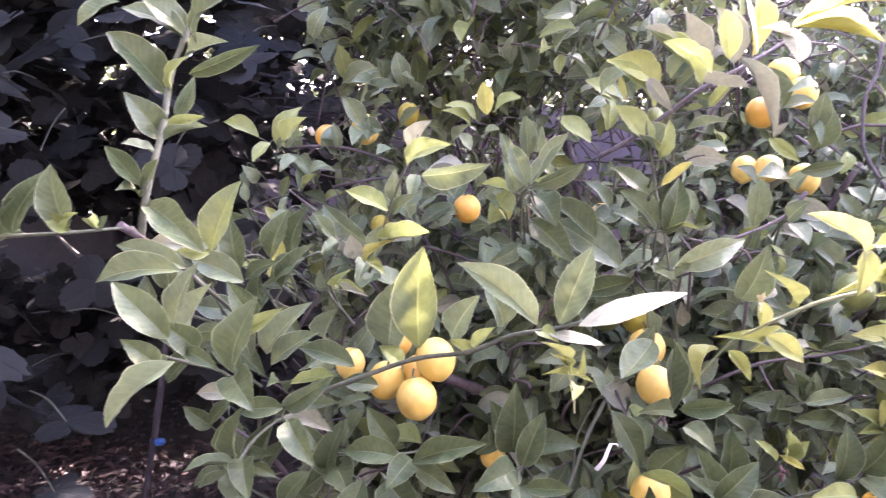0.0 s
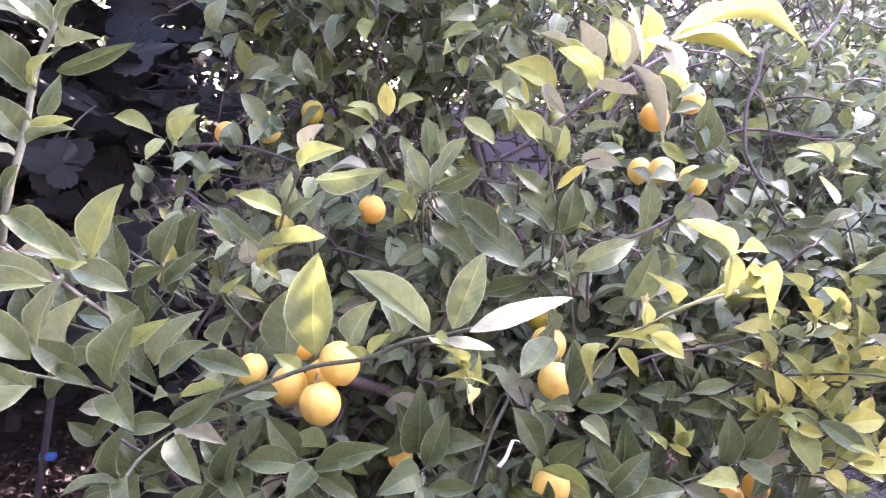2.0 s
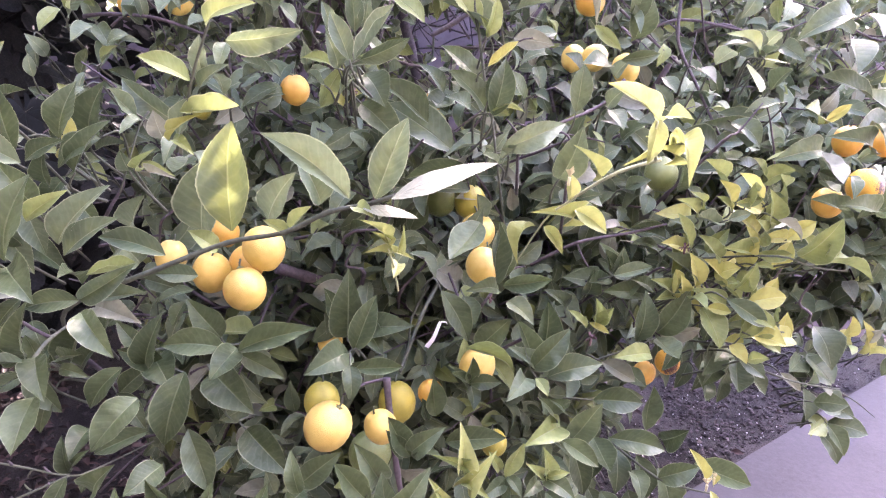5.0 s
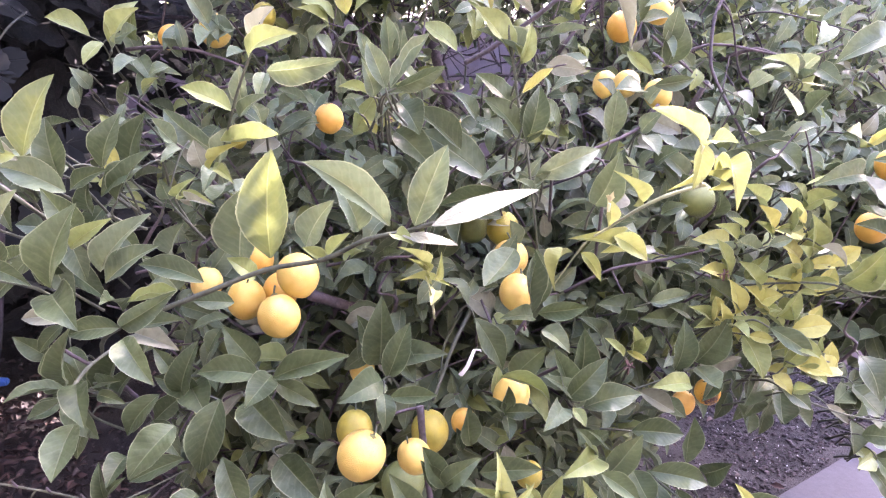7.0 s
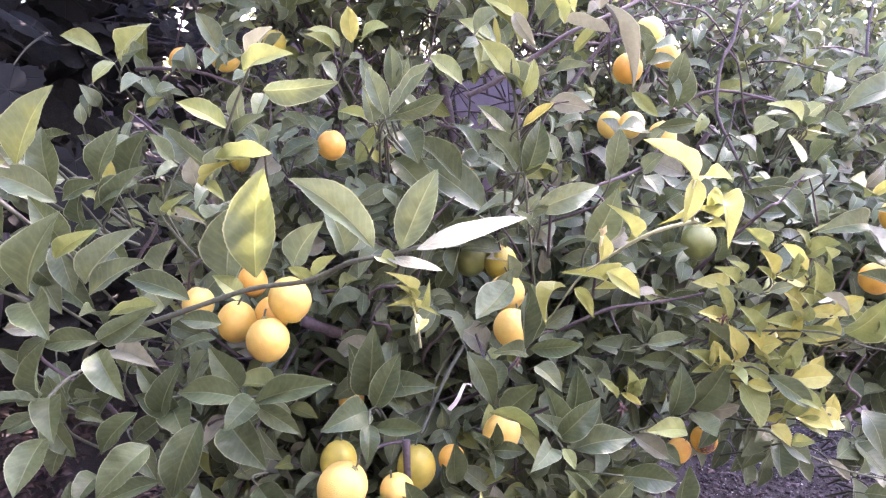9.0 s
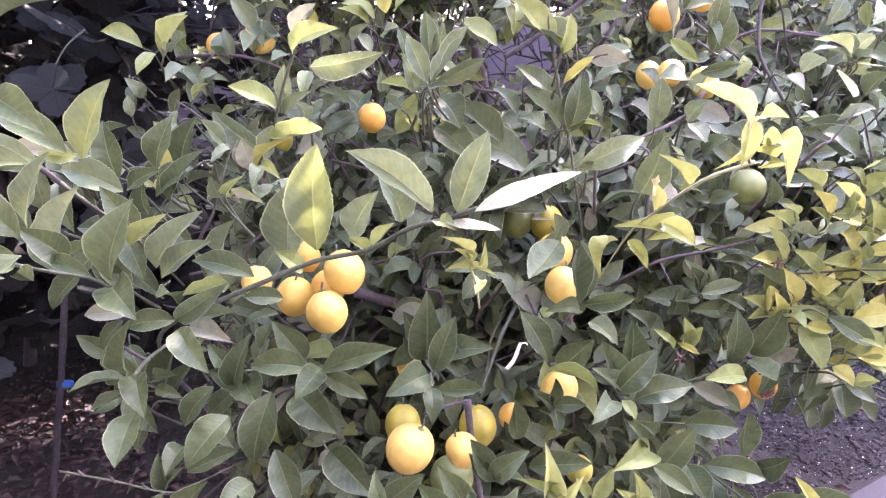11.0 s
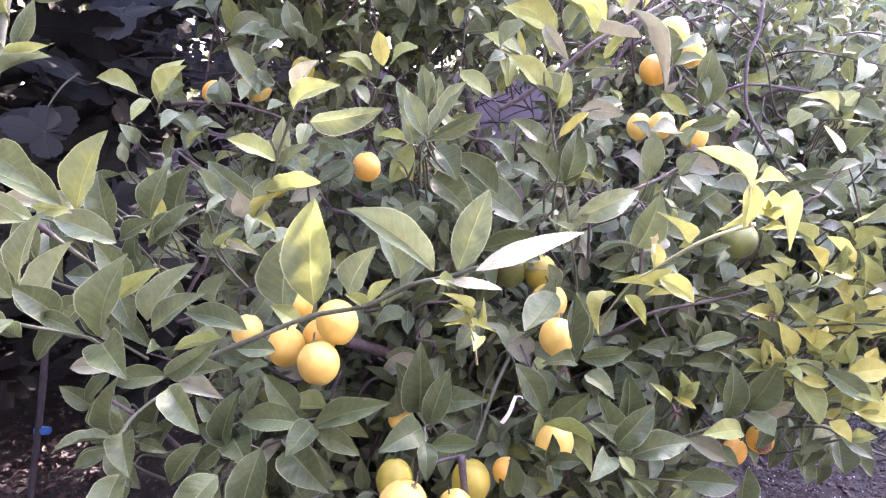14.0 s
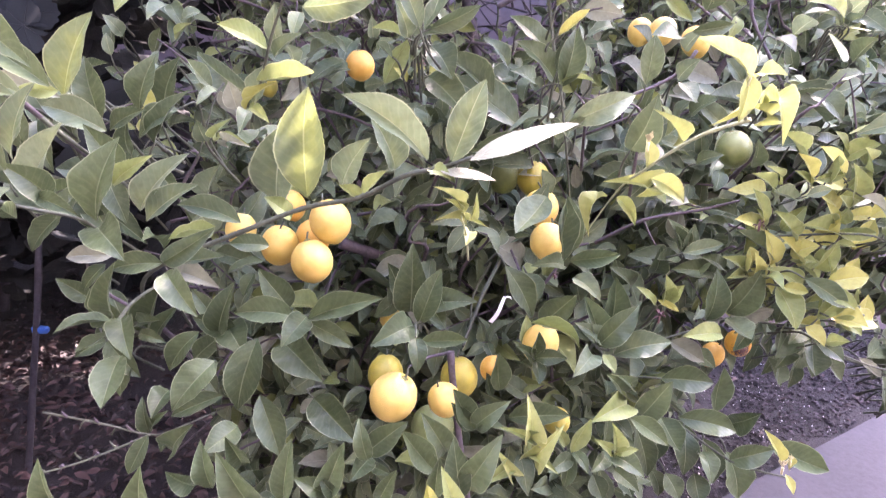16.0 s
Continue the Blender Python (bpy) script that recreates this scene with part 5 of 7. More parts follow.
leaf("p", (0.927, 0.979, 0.897), (0.957, 0.957, 0.873), 0.017, 0)
leaf("g", (0.992, 0.997, 0.868), (0.989, 0.969, 0.903), 0.019, -0)
leaf("p", (1.024, 0.989, 0.867), (1.022, 0.960, 0.861), 0.016, 0)

# young shoot
leaf("c", (0.195, 0.666, 1.191), (0.175, 0.659, 1.217), 0.010, 12, form=8)
leaf("c", (0.198, 0.665, 1.188), (0.184, 0.657, 1.205), 0.009, 0, form=8)
leaf("c", (0.200, 0.664, 1.178), (0.177, 0.654, 1.187), 0.008, 0, form=8)
leaf("c", (0.207, 0.664, 1.186), (0.212, 0.655, 1.209), 0.007, 21, form=8)
leaf("c", (0.207, 0.677, 1.174), (0.219, 0.656, 1.183), 0.009, -0, form=8)
leaf("c", (0.210, 0.682, 1.167), (0.204, 0.649, 1.163), 0.013, 0)

# left fill
leaf("p", (-0.196, 0.708, 1.277), (-0.264, 0.702, 1.290), 0.025, 0, form=0)
leaf("y", (-0.172, 0.657, 1.287), (-0.202, 0.647, 1.289), 0.013, -44)
leaf("g", (-0.169, 0.741, 1.243), (-0.231, 0.737, 1.270), 0.030, 0, form=0)
leaf("g", (-0.095, 0.855, 1.107), (-0.119, 0.817, 1.158), 0.032, 0, form=0)
leaf("y", (-0.092, 0.681, 1.146), (-0.042, 0.668, 1.165), 0.016, -30)
leaf("d", (-0.258, 1.202, 1.233), (-0.271, 1.187, 1.203), 0.016, 0)
leaf("d", (-0.251, 1.290, 1.284), (-0.220, 1.272, 1.256), 0.017, 0)
leaf("d", (-0.298, 1.258, 1.318), (-0.283, 1.252, 1.364), 0.021, -0)
leaf("g", (-0.246, 1.299, 1.183), (-0.187, 1.261, 1.219), 0.031, 0)
leaf("d", (-0.305, 1.125, 1.152), (-0.267, 1.105, 1.146), 0.016, 0)
leaf("g", (-0.189, 1.248, 1.261), (-0.129, 1.218, 1.257), 0.026, -0)
leaf("g", (-0.240, 1.112, 1.303), (-0.266, 1.094, 1.280), 0.019, 0)
leaf("d", (-0.182, 1.288, 1.132), (-0.198, 1.262, 1.097), 0.021, 0)
leaf("g", (-0.356, 1.277, 1.345), (-0.373, 1.250, 1.378), 0.024, -0)
leaf("g", (-0.242, 1.100, 1.191), (-0.203, 1.074, 1.203), 0.016, 0)
leaf("d", (-0.175, 1.123, 1.385), (-0.200, 1.099, 1.373), 0.017, 0)
leaf("d", (-0.252, 1.197, 1.249), (-0.251, 1.173, 1.208), 0.020, -0)
leaf("d", (-0.313, 1.362, 1.121), (-0.371, 1.355, 1.127), 0.027, 0)
leaf("d", (-0.385, 1.379, 1.177), (-0.362, 1.347, 1.234), 0.029, 0)
leaf("y", (-0.316, 1.201, 1.192), (-0.351, 1.191, 1.192), 0.017, -0)
leaf("g", (-0.290, 1.324, 1.411), (-0.302, 1.296, 1.456), 0.028, 0)
leaf("g", (-0.204, 1.232, 1.276), (-0.239, 1.209, 1.279), 0.021, 0)
leaf("d", (-0.295, 1.296, 1.235), (-0.243, 1.264, 1.252), 0.023, -0)
leaf("g", (-0.249, 1.328, 1.357), (-0.251, 1.308, 1.398), 0.021, 0)
leaf("y", (-0.216, 1.126, 1.342), (-0.189, 1.112, 1.369), 0.016, 0)
leaf("d", (-0.249, 1.265, 1.149), (-0.191, 1.238, 1.143), 0.025, -0)
leaf("g", (-0.215, 1.272, 1.252), (-0.232, 1.248, 1.288), 0.023, 0)
leaf("g", (-0.223, 1.230, 1.372), (-0.186, 1.217, 1.380), 0.015, 0)
leaf("y", (-0.246, 1.385, 1.306), (-0.205, 1.374, 1.335), 0.021, -0)
leaf("g", (-0.278, 1.274, 1.240), (-0.259, 1.251, 1.290), 0.025, 0)
leaf("g", (-0.268, 1.196, 1.324), (-0.276, 1.180, 1.292), 0.015, 0)
leaf("d", (-0.212, 1.239, 1.231), (-0.169, 1.222, 1.216), 0.018, -0)
leaf("g", (-0.237, 1.153, 1.395), (-0.258, 1.120, 1.371), 0.022, 0)
leaf("g", (-0.338, 1.179, 1.312), (-0.341, 1.173, 1.347), 0.017, 0)
leaf("g", (-0.302, 1.352, 1.206), (-0.269, 1.327, 1.250), 0.024, -0)
leaf("d", (-0.295, 1.300, 1.184), (-0.239, 1.285, 1.205), 0.026, 0)
leaf("g", (-0.246, 1.196, 1.294), (-0.206, 1.172, 1.308), 0.017, 0)
leaf("y", (-0.276, 1.170, 1.278), (-0.297, 1.163, 1.306), 0.017, -0)
leaf("d", (-0.362, 1.300, 1.270), (-0.395, 1.286, 1.288), 0.021, 0)
leaf("y", (-0.302, 1.276, 1.161), (-0.263, 1.258, 1.138), 0.019, 0)
leaf("d", (-0.232, 1.338, 1.308), (-0.273, 1.323, 1.330), 0.025, -0)
leaf("d", (-0.268, 1.183, 1.304), (-0.250, 1.165, 1.272), 0.016, 0)
leaf("d", (-0.258, 1.238, 1.400), (-0.219, 1.194, 1.355), 0.027, 0)
leaf("y", (-0.243, 1.354, 1.155), (-0.257, 1.327, 1.214), 0.031, -0)
leaf("g", (-0.293, 1.217, 1.407), (-0.267, 1.195, 1.438), 0.018, 0)
leaf("d", (-0.157, 1.199, 1.204), (-0.181, 1.170, 1.198), 0.019, 0)
leaf("d", (-0.264, 1.261, 1.288), (-0.302, 1.231, 1.279), 0.025, -0)
leaf("d", (-0.296, 1.311, 1.228), (-0.324, 1.295, 1.259), 0.022, 0)
leaf("d", (-0.415, 1.376, 1.369), (-0.406, 1.356, 1.323), 0.020, 0)
leaf("d", (-0.241, 0.870, 1.107), (-0.261, 0.842, 1.151), 0.027, -0)
leaf("d", (-0.314, 0.835, 1.260), (-0.264, 0.822, 1.279), 0.021, 0)
leaf("d", (-0.230, 0.873, 1.173), (-0.197, 0.838, 1.120), 0.031, 0)
leaf("d", (-0.215, 0.960, 1.193), (-0.244, 0.943, 1.142), 0.027, -0)
leaf("d", (-0.318, 0.855, 1.252), (-0.361, 0.846, 1.255), 0.023, 0)
leaf("g", (-0.258, 0.877, 1.146), (-0.218, 0.851, 1.092), 0.032, 0)
leaf("d", (-0.284, 0.863, 1.121), (-0.319, 0.847, 1.075), 0.027, -0)
leaf("g", (-0.222, 0.871, 1.253), (-0.272, 0.834, 1.237), 0.036, 0)
leaf("d", (-0.125, 0.835, 1.261), (-0.168, 0.815, 1.232), 0.027, 0)
leaf("g", (-0.296, 0.911, 1.214), (-0.334, 0.905, 1.274), 0.035, -0)
leaf("d", (-0.387, 0.939, 1.148), (-0.305, 0.889, 1.112), 0.039, 0)
leaf("d", (-0.334, 0.948, 1.202), (-0.351, 0.914, 1.154), 0.031, 0)
leaf("d", (-0.155, 0.821, 1.196), (-0.112, 0.788, 1.166), 0.024, -0)
leaf("d", (-0.309, 0.847, 1.201), (-0.319, 0.845, 1.267), 0.030, 0)
leaf("g", (-0.273, 0.998, 1.145), (-0.341, 0.973, 1.160), 0.040, 0)
leaf("g", (-0.288, 0.926, 1.197), (-0.296, 0.925, 1.272), 0.033, -0)
leaf("d", (-0.243, 0.856, 1.163), (-0.285, 0.841, 1.121), 0.030, 0)
leaf("g", (-0.365, 0.904, 1.148), (-0.378, 0.903, 1.215), 0.031, 0)
leaf("d", (-0.243, 0.898, 1.240), (-0.300, 0.895, 1.271), 0.031, -0)
leaf("d", (-0.309, 0.879, 1.234), (-0.282, 0.842, 1.180), 0.030, 0)
leaf("d", (-0.199, 1.015, 1.235), (-0.173, 0.975, 1.318), 0.043, 0)
leaf("d", (-0.177, 0.855, 1.256), (-0.157, 0.851, 1.323), 0.029, -0)
leaf("d", (-0.285, 0.960, 1.091), (-0.226, 0.951, 1.142), 0.032, 0)
leaf("g", (-0.244, 0.835, 1.273), (-0.289, 0.820, 1.274), 0.025, 0)
leaf("d", (-0.283, 0.972, 1.101), (-0.212, 0.930, 1.071), 0.035, -0)
leaf("d", (-0.271, 0.880, 1.248), (-0.282, 0.857, 1.292), 0.025, 0)
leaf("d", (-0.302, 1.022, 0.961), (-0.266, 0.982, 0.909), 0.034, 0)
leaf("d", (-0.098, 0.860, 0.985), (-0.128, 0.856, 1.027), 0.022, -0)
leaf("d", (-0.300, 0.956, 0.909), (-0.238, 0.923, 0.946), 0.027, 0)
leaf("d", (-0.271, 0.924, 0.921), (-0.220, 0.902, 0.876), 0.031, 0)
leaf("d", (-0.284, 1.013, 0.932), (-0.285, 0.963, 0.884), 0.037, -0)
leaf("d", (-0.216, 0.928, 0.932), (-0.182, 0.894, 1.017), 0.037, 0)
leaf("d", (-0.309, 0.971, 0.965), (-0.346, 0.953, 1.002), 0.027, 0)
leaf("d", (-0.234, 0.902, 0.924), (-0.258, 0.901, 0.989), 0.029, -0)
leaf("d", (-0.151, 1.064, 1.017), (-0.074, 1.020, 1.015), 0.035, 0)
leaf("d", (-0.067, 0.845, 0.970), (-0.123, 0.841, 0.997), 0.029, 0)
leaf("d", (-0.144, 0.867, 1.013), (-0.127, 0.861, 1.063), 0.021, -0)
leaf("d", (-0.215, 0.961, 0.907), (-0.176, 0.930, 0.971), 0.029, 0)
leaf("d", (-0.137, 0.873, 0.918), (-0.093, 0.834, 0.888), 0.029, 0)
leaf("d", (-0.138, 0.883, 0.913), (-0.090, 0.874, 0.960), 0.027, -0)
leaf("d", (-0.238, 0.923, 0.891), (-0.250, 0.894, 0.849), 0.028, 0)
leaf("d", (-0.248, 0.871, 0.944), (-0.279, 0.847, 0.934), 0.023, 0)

# withered tips
leaf("y", (-0.069, 0.795, 1.234), (-0.059, 0.782, 1.257), 0.012, 0, form=8)
leaf("p", (-0.059, 0.796, 1.224), (-0.037, 0.774, 1.234), 0.012, 0, form=8)

# round the low fruit
leaf("d", (0.698, 0.937, 0.963), (0.661, 0.909, 0.937), 0.022, 0)
leaf("d", (0.616, 0.956, 0.915), (0.647, 0.925, 0.899), 0.026, -0)

# before the fruit
leaf("d", (-0.187, 1.253, 1.458), (-0.211, 1.211, 1.419), 0.028, 0)
leaf("g", (-0.153, 1.236, 1.480), (-0.115, 1.184, 1.434), 0.029, 0)
leaf("g", (-0.137, 1.217, 1.419), (-0.098, 1.195, 1.457), 0.025, -0)
leaf("g", (-0.068, 1.241, 1.463), (-0.032, 1.215, 1.500), 0.026, 0)
leaf("d", (0.604, 1.272, 1.375), (0.553, 1.227, 1.420), 0.036, 0)
leaf("g", (0.666, 1.263, 1.384), (0.675, 1.225, 1.419), 0.028, -0)
leaf("d", (0.393, 0.938, 1.072), (0.387, 0.939, 1.158), 0.037, 0, form=0)
leaf("g", (0.347, 1.017, 1.107), (0.364, 0.992, 1.167), 0.029, 0)
leaf("g", (0.697, 1.285, 1.564), (0.637, 1.250, 1.563), 0.025, -0)

# before the far fruit
leaf("d", (0.994, 0.973, 1.287), (0.903, 0.939, 1.321), 0.036, 0)
leaf("d", (0.951, 0.944, 1.186), (0.871, 0.917, 1.221), 0.032, 0)
leaf("d", (0.998, 0.935, 1.193), (0.905, 0.894, 1.218), 0.035, -0)
leaf("d", (0.988, 0.980, 1.334), (0.982, 0.925, 1.303), 0.032, 0)
leaf("g", (0.916, 0.977, 1.239), (0.918, 0.929, 1.229), 0.027, 0)

# yellow sprays
leaf("g", (0.892, 0.977, 0.992), (0.831, 0.958, 1.003), 0.021, -0)
leaf("y", (0.818, 1.026, 0.988), (0.776, 0.973, 0.971), 0.029, 0)
leaf("Y", (0.854, 1.000, 1.176), (0.790, 0.996, 1.195), 0.032, 0)
leaf("Y", (0.864, 0.954, 1.145), (0.901, 0.945, 1.180), 0.027, 0)
leaf("y", (0.901, 1.019, 0.983), (0.893, 0.973, 1.024), 0.029, 0)
leaf("Y", (0.932, 0.976, 0.966), (0.849, 0.946, 0.975), 0.035, 0)
leaf("y", (0.864, 1.027, 1.155), (0.813, 1.021, 1.175), 0.021, -0)
leaf("Y", (0.718, 0.953, 1.062), (0.703, 0.950, 1.118), 0.028, 0)
leaf("g", (0.886, 0.954, 0.985), (0.831, 0.938, 0.996), 0.019, 0)
leaf("Y", (0.842, 0.999, 1.142), (0.782, 0.970, 1.180), 0.031, 0)
leaf("y", (0.771, 0.944, 1.026), (0.713, 0.941, 1.064), 0.027, 0)
leaf("g", (0.851, 0.961, 0.977), (0.787, 0.957, 0.998), 0.024, 0)
leaf("Y", (0.909, 0.983, 0.953), (0.918, 0.979, 1.009), 0.030, 0)
leaf("y", (0.692, 0.987, 1.071), (0.684, 0.984, 1.132), 0.022, 0)
leaf("y", (0.764, 1.013, 1.105), (0.785, 0.992, 1.149), 0.026, 0)
leaf("y", (0.702, 0.963, 1.126), (0.675, 0.961, 1.180), 0.022, -0)
leaf("Y", (0.768, 0.963, 1.062), (0.722, 0.934, 1.112), 0.032, 0)
leaf("g", (0.813, 0.962, 1.056), (0.819, 0.917, 1.067), 0.026, 0)
leaf("y", (0.817, 0.990, 1.057), (0.822, 0.952, 1.089), 0.025, -0)
leaf("Y", (0.800, 0.976, 1.098), (0.808, 0.941, 1.135), 0.031, 0)
leaf("Y", (0.751, 1.024, 1.033), (0.755, 0.978, 1.035), 0.030, 0)
leaf("Y", (0.854, 0.988, 1.025), (0.885, 0.981, 1.072), 0.026, 0)
leaf("y", (0.939, 0.993, 0.963), (0.876, 0.984, 0.956), 0.022, 0)
leaf("Y", (0.821, 1.011, 1.098), (0.767, 1.002, 1.088), 0.025, 0)
leaf("Y", (0.812, 0.988, 0.955), (0.818, 0.943, 0.970), 0.032, 0)
leaf("g", (0.899, 1.030, 1.127), (0.954, 1.014, 1.125), 0.028, 0)
leaf("y", (0.797, 0.969, 0.974), (0.812, 0.955, 1.027), 0.025, 0)
leaf("Y", (0.815, 0.966, 1.201), (0.770, 0.965, 1.249), 0.028, 0)
leaf("Y", (0.879, 0.995, 1.083), (0.902, 0.988, 1.135), 0.032, 0)
leaf("y", (0.812, 1.036, 1.177), (0.772, 0.999, 1.159), 0.020, 0)
leaf("g", (0.746, 1.017, 1.130), (0.685, 0.984, 1.168), 0.028, -0)
leaf("Y", (0.748, 1.047, 1.151), (0.682, 1.038, 1.167), 0.033, 0)
leaf("g", (0.840, 0.982, 1.197), (0.834, 0.937, 1.221), 0.026, 0)
leaf("y", (0.816, 0.970, 1.039), (0.754, 0.932, 1.072), 0.027, -0)
leaf("g", (0.856, 0.958, 0.959), (0.848, 0.908, 0.969), 0.027, 0)
leaf("g", (0.832, 1.010, 0.934), (0.782, 0.954, 0.934), 0.030, 0)
leaf("y", (0.961, 1.019, 1.104), (0.928, 1.002, 1.150), 0.022, -0)
leaf("g", (0.924, 1.052, 1.161), (0.851, 1.007, 1.155), 0.028, 0)
leaf("Y", (0.886, 0.973, 1.143), (0.827, 0.964, 1.140), 0.023, 0)
leaf("Y", (0.762, 1.001, 0.999), (0.718, 0.999, 1.044), 0.029, 0)
leaf("y", (0.755, 0.988, 1.224), (0.704, 0.958, 1.267), 0.027, 0)
leaf("y", (0.835, 0.995, 1.166), (0.839, 0.958, 1.210), 0.029, 0)

# top of the left shoot
leaf("g", (-0.168, 0.600, 1.489), (-0.221, 0.585, 1.513), 0.025, 0)
leaf("d", (-0.243, 0.620, 1.523), (-0.273, 0.600, 1.497), 0.022, 0)
leaf("g", (-0.179, 0.575, 1.397), (-0.195, 0.550, 1.433), 0.024, 0)
leaf("d", (-0.178, 0.590, 1.434), (-0.229, 0.575, 1.489), 0.030, 0)
leaf("d", (-0.159, 0.600, 1.484), (-0.121, 0.580, 1.527), 0.029, 0)

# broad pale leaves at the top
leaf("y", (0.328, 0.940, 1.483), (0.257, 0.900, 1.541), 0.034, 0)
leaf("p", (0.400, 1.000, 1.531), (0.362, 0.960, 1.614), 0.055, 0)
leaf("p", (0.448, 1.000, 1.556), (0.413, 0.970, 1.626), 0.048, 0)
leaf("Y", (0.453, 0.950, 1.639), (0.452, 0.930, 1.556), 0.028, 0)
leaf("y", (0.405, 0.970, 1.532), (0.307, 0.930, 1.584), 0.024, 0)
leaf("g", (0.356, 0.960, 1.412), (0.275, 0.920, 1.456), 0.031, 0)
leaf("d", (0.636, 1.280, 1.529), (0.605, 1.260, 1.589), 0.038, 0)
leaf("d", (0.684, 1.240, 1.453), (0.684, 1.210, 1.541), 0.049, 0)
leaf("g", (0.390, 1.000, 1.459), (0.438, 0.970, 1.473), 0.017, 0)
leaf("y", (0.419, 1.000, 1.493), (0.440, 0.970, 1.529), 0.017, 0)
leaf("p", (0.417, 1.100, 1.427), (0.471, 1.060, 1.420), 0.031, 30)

# over the path and at its side
leaf("d", (1.137, 1.120, 0.764), (1.207, 1.080, 0.751), 0.040, 0)
leaf("d", (1.158, 1.100, 0.725), (1.227, 1.060, 0.721), 0.045, 0)
leaf("d", (1.150, 1.100, 0.702), (1.178, 1.060, 0.653), 0.045, 0)
leaf("y", (1.128, 1.120, 0.733), (1.137, 1.100, 0.692), 0.024, 0)
leaf("Y", (1.188, 1.120, 0.887), (1.129, 1.090, 0.934), 0.028, 0)
leaf("Y", (1.211, 1.120, 0.874), (1.186, 1.090, 0.951), 0.034, 0)
leaf("p", (1.211, 1.120, 0.902), (1.217, 1.080, 0.940), 0.023, 0)
leaf("Y", (1.239, 1.120, 0.868), (1.245, 1.080, 0.892), 0.027, 0)
leaf("g", (1.185, 1.140, 0.859), (1.139, 1.120, 0.918), 0.031, 0)
leaf("d", (1.168, 1.200, 0.786), (1.178, 1.160, 0.844), 0.035, 0)
leaf("d", (1.202, 1.180, 0.782), (1.115, 1.150, 0.855), 0.067, 0)
leaf("g", (1.153, 1.220, 0.830), (1.112, 1.200, 0.892), 0.029, 0)
leaf("d", (1.150, 1.250, 0.885), (1.152, 1.220, 0.936), 0.030, 0)
leaf("d", (1.199, 1.220, 0.844), (1.220, 1.200, 0.898), 0.036, 0)
leaf("p", (1.047, 1.120, 1.423), (1.019, 1.080, 1.474), 0.057, 0)
leaf("d", (1.133, 1.100, 1.353), (1.033, 1.050, 1.292), 0.060, 0)
leaf("g", (0.944, 1.020, 1.286), (0.839, 0.980, 1.271), 0.038, 0)
leaf("d", (0.991, 1.250, 1.382), (0.990, 1.200, 1.426), 0.036, 0)
leaf("d", (0.895, 1.150, 1.275), (0.777, 1.100, 1.320), 0.038, 0)
leaf("g", (0.883, 1.150, 1.431), (0.860, 1.120, 1.474), 0.033, 0)
leaf("g", (0.883, 1.150, 1.433), (0.827, 1.120, 1.477), 0.033, 0)
leaf("g", (0.878, 1.150, 1.430), (0.881, 1.120, 1.452), 0.024, 0)


# shoot before the orange lemon and the leaves round it
leaf("y", (-0.002, 0.730, 1.335), (-0.044, 0.710, 1.357), 0.024, 0)
leaf("y", (-0.016, 0.745, 1.303), (0.048, 0.710, 1.316), 0.022, 0)
leaf("Y", (-0.031, 0.760, 1.271), (0.005, 0.730, 1.305), 0.007, 0)
leaf("p", (-0.058, 0.840, 1.264), (-0.062, 0.820, 1.296), 0.023, 0)
leaf("y", (-0.029, 0.765, 1.271), (-0.004, 0.735, 1.265), 0.013, 0)
leaf("d", (0.044, 1.130, 1.325), (-0.008, 1.100, 1.295), 0.030, 0)
leaf("d", (0.014, 1.160, 1.340), (-0.036, 1.130, 1.319), 0.033, 0)
leaf("g", (0.049, 1.140, 1.338), (-0.017, 1.110, 1.357), 0.020, 0)
leaf("g", (-0.093, 0.860, 1.288), (-0.112, 0.830, 1.318), 0.019, 0)
leaf("g", (-0.087, 0.860, 1.283), (-0.102, 0.830, 1.270), 0.014, 0)
leaf("g", (-0.094, 0.830, 1.226), (-0.097, 0.810, 1.251), 0.018, 0)
leaf("y", (-0.080, 0.830, 1.228), (-0.041, 0.800, 1.231), 0.011, 0)
leaf("y", (-0.209, 1.000, 1.409), (-0.173, 0.970, 1.455), 0.030, 0)
leaf("g", (-0.208, 1.020, 1.409), (-0.178, 0.990, 1.429), 0.029, 0)
leaf("g", (0.021, 0.800, 1.376), (0.015, 0.780, 1.348), 0.016, 0)
leaf("d", (-0.055, 0.950, 1.228), (-0.061, 0.900, 1.215), 0.035, 0)
leaf("g", (0.146, 0.920, 1.368), (0.124, 0.900, 1.408), 0.017, 0)
leaf("y", (0.163, 0.900, 1.366), (0.209, 0.860, 1.391), 0.010, 30)
leaf("g", (0.170, 1.020, 1.438), (0.149, 1.000, 1.462), 0.022, 0)
leaf("g", (0.093, 1.050, 1.362), (0.090, 1.030, 1.390), 0.018, 0)
leaf("g", (0.102, 1.000, 1.343), (0.124, 0.980, 1.360), 0.016, 0)
leaf("d", (0.177, 0.990, 1.354), (0.208, 0.950, 1.317), 0.043, 0)
leaf("d", (0.175, 1.000, 1.312), (0.232, 0.950, 1.264), 0.043, 0)
leaf("g", (0.199, 0.980, 1.380), (0.173, 0.960, 1.407), 0.020, 0)
leaf("g", (0.075, 1.060, 1.419), (0.055, 1.040, 1.444), 0.023, 0)
leaf("y", (0.071, 1.050, 1.454), (0.033, 1.020, 1.479), 0.018, 0)

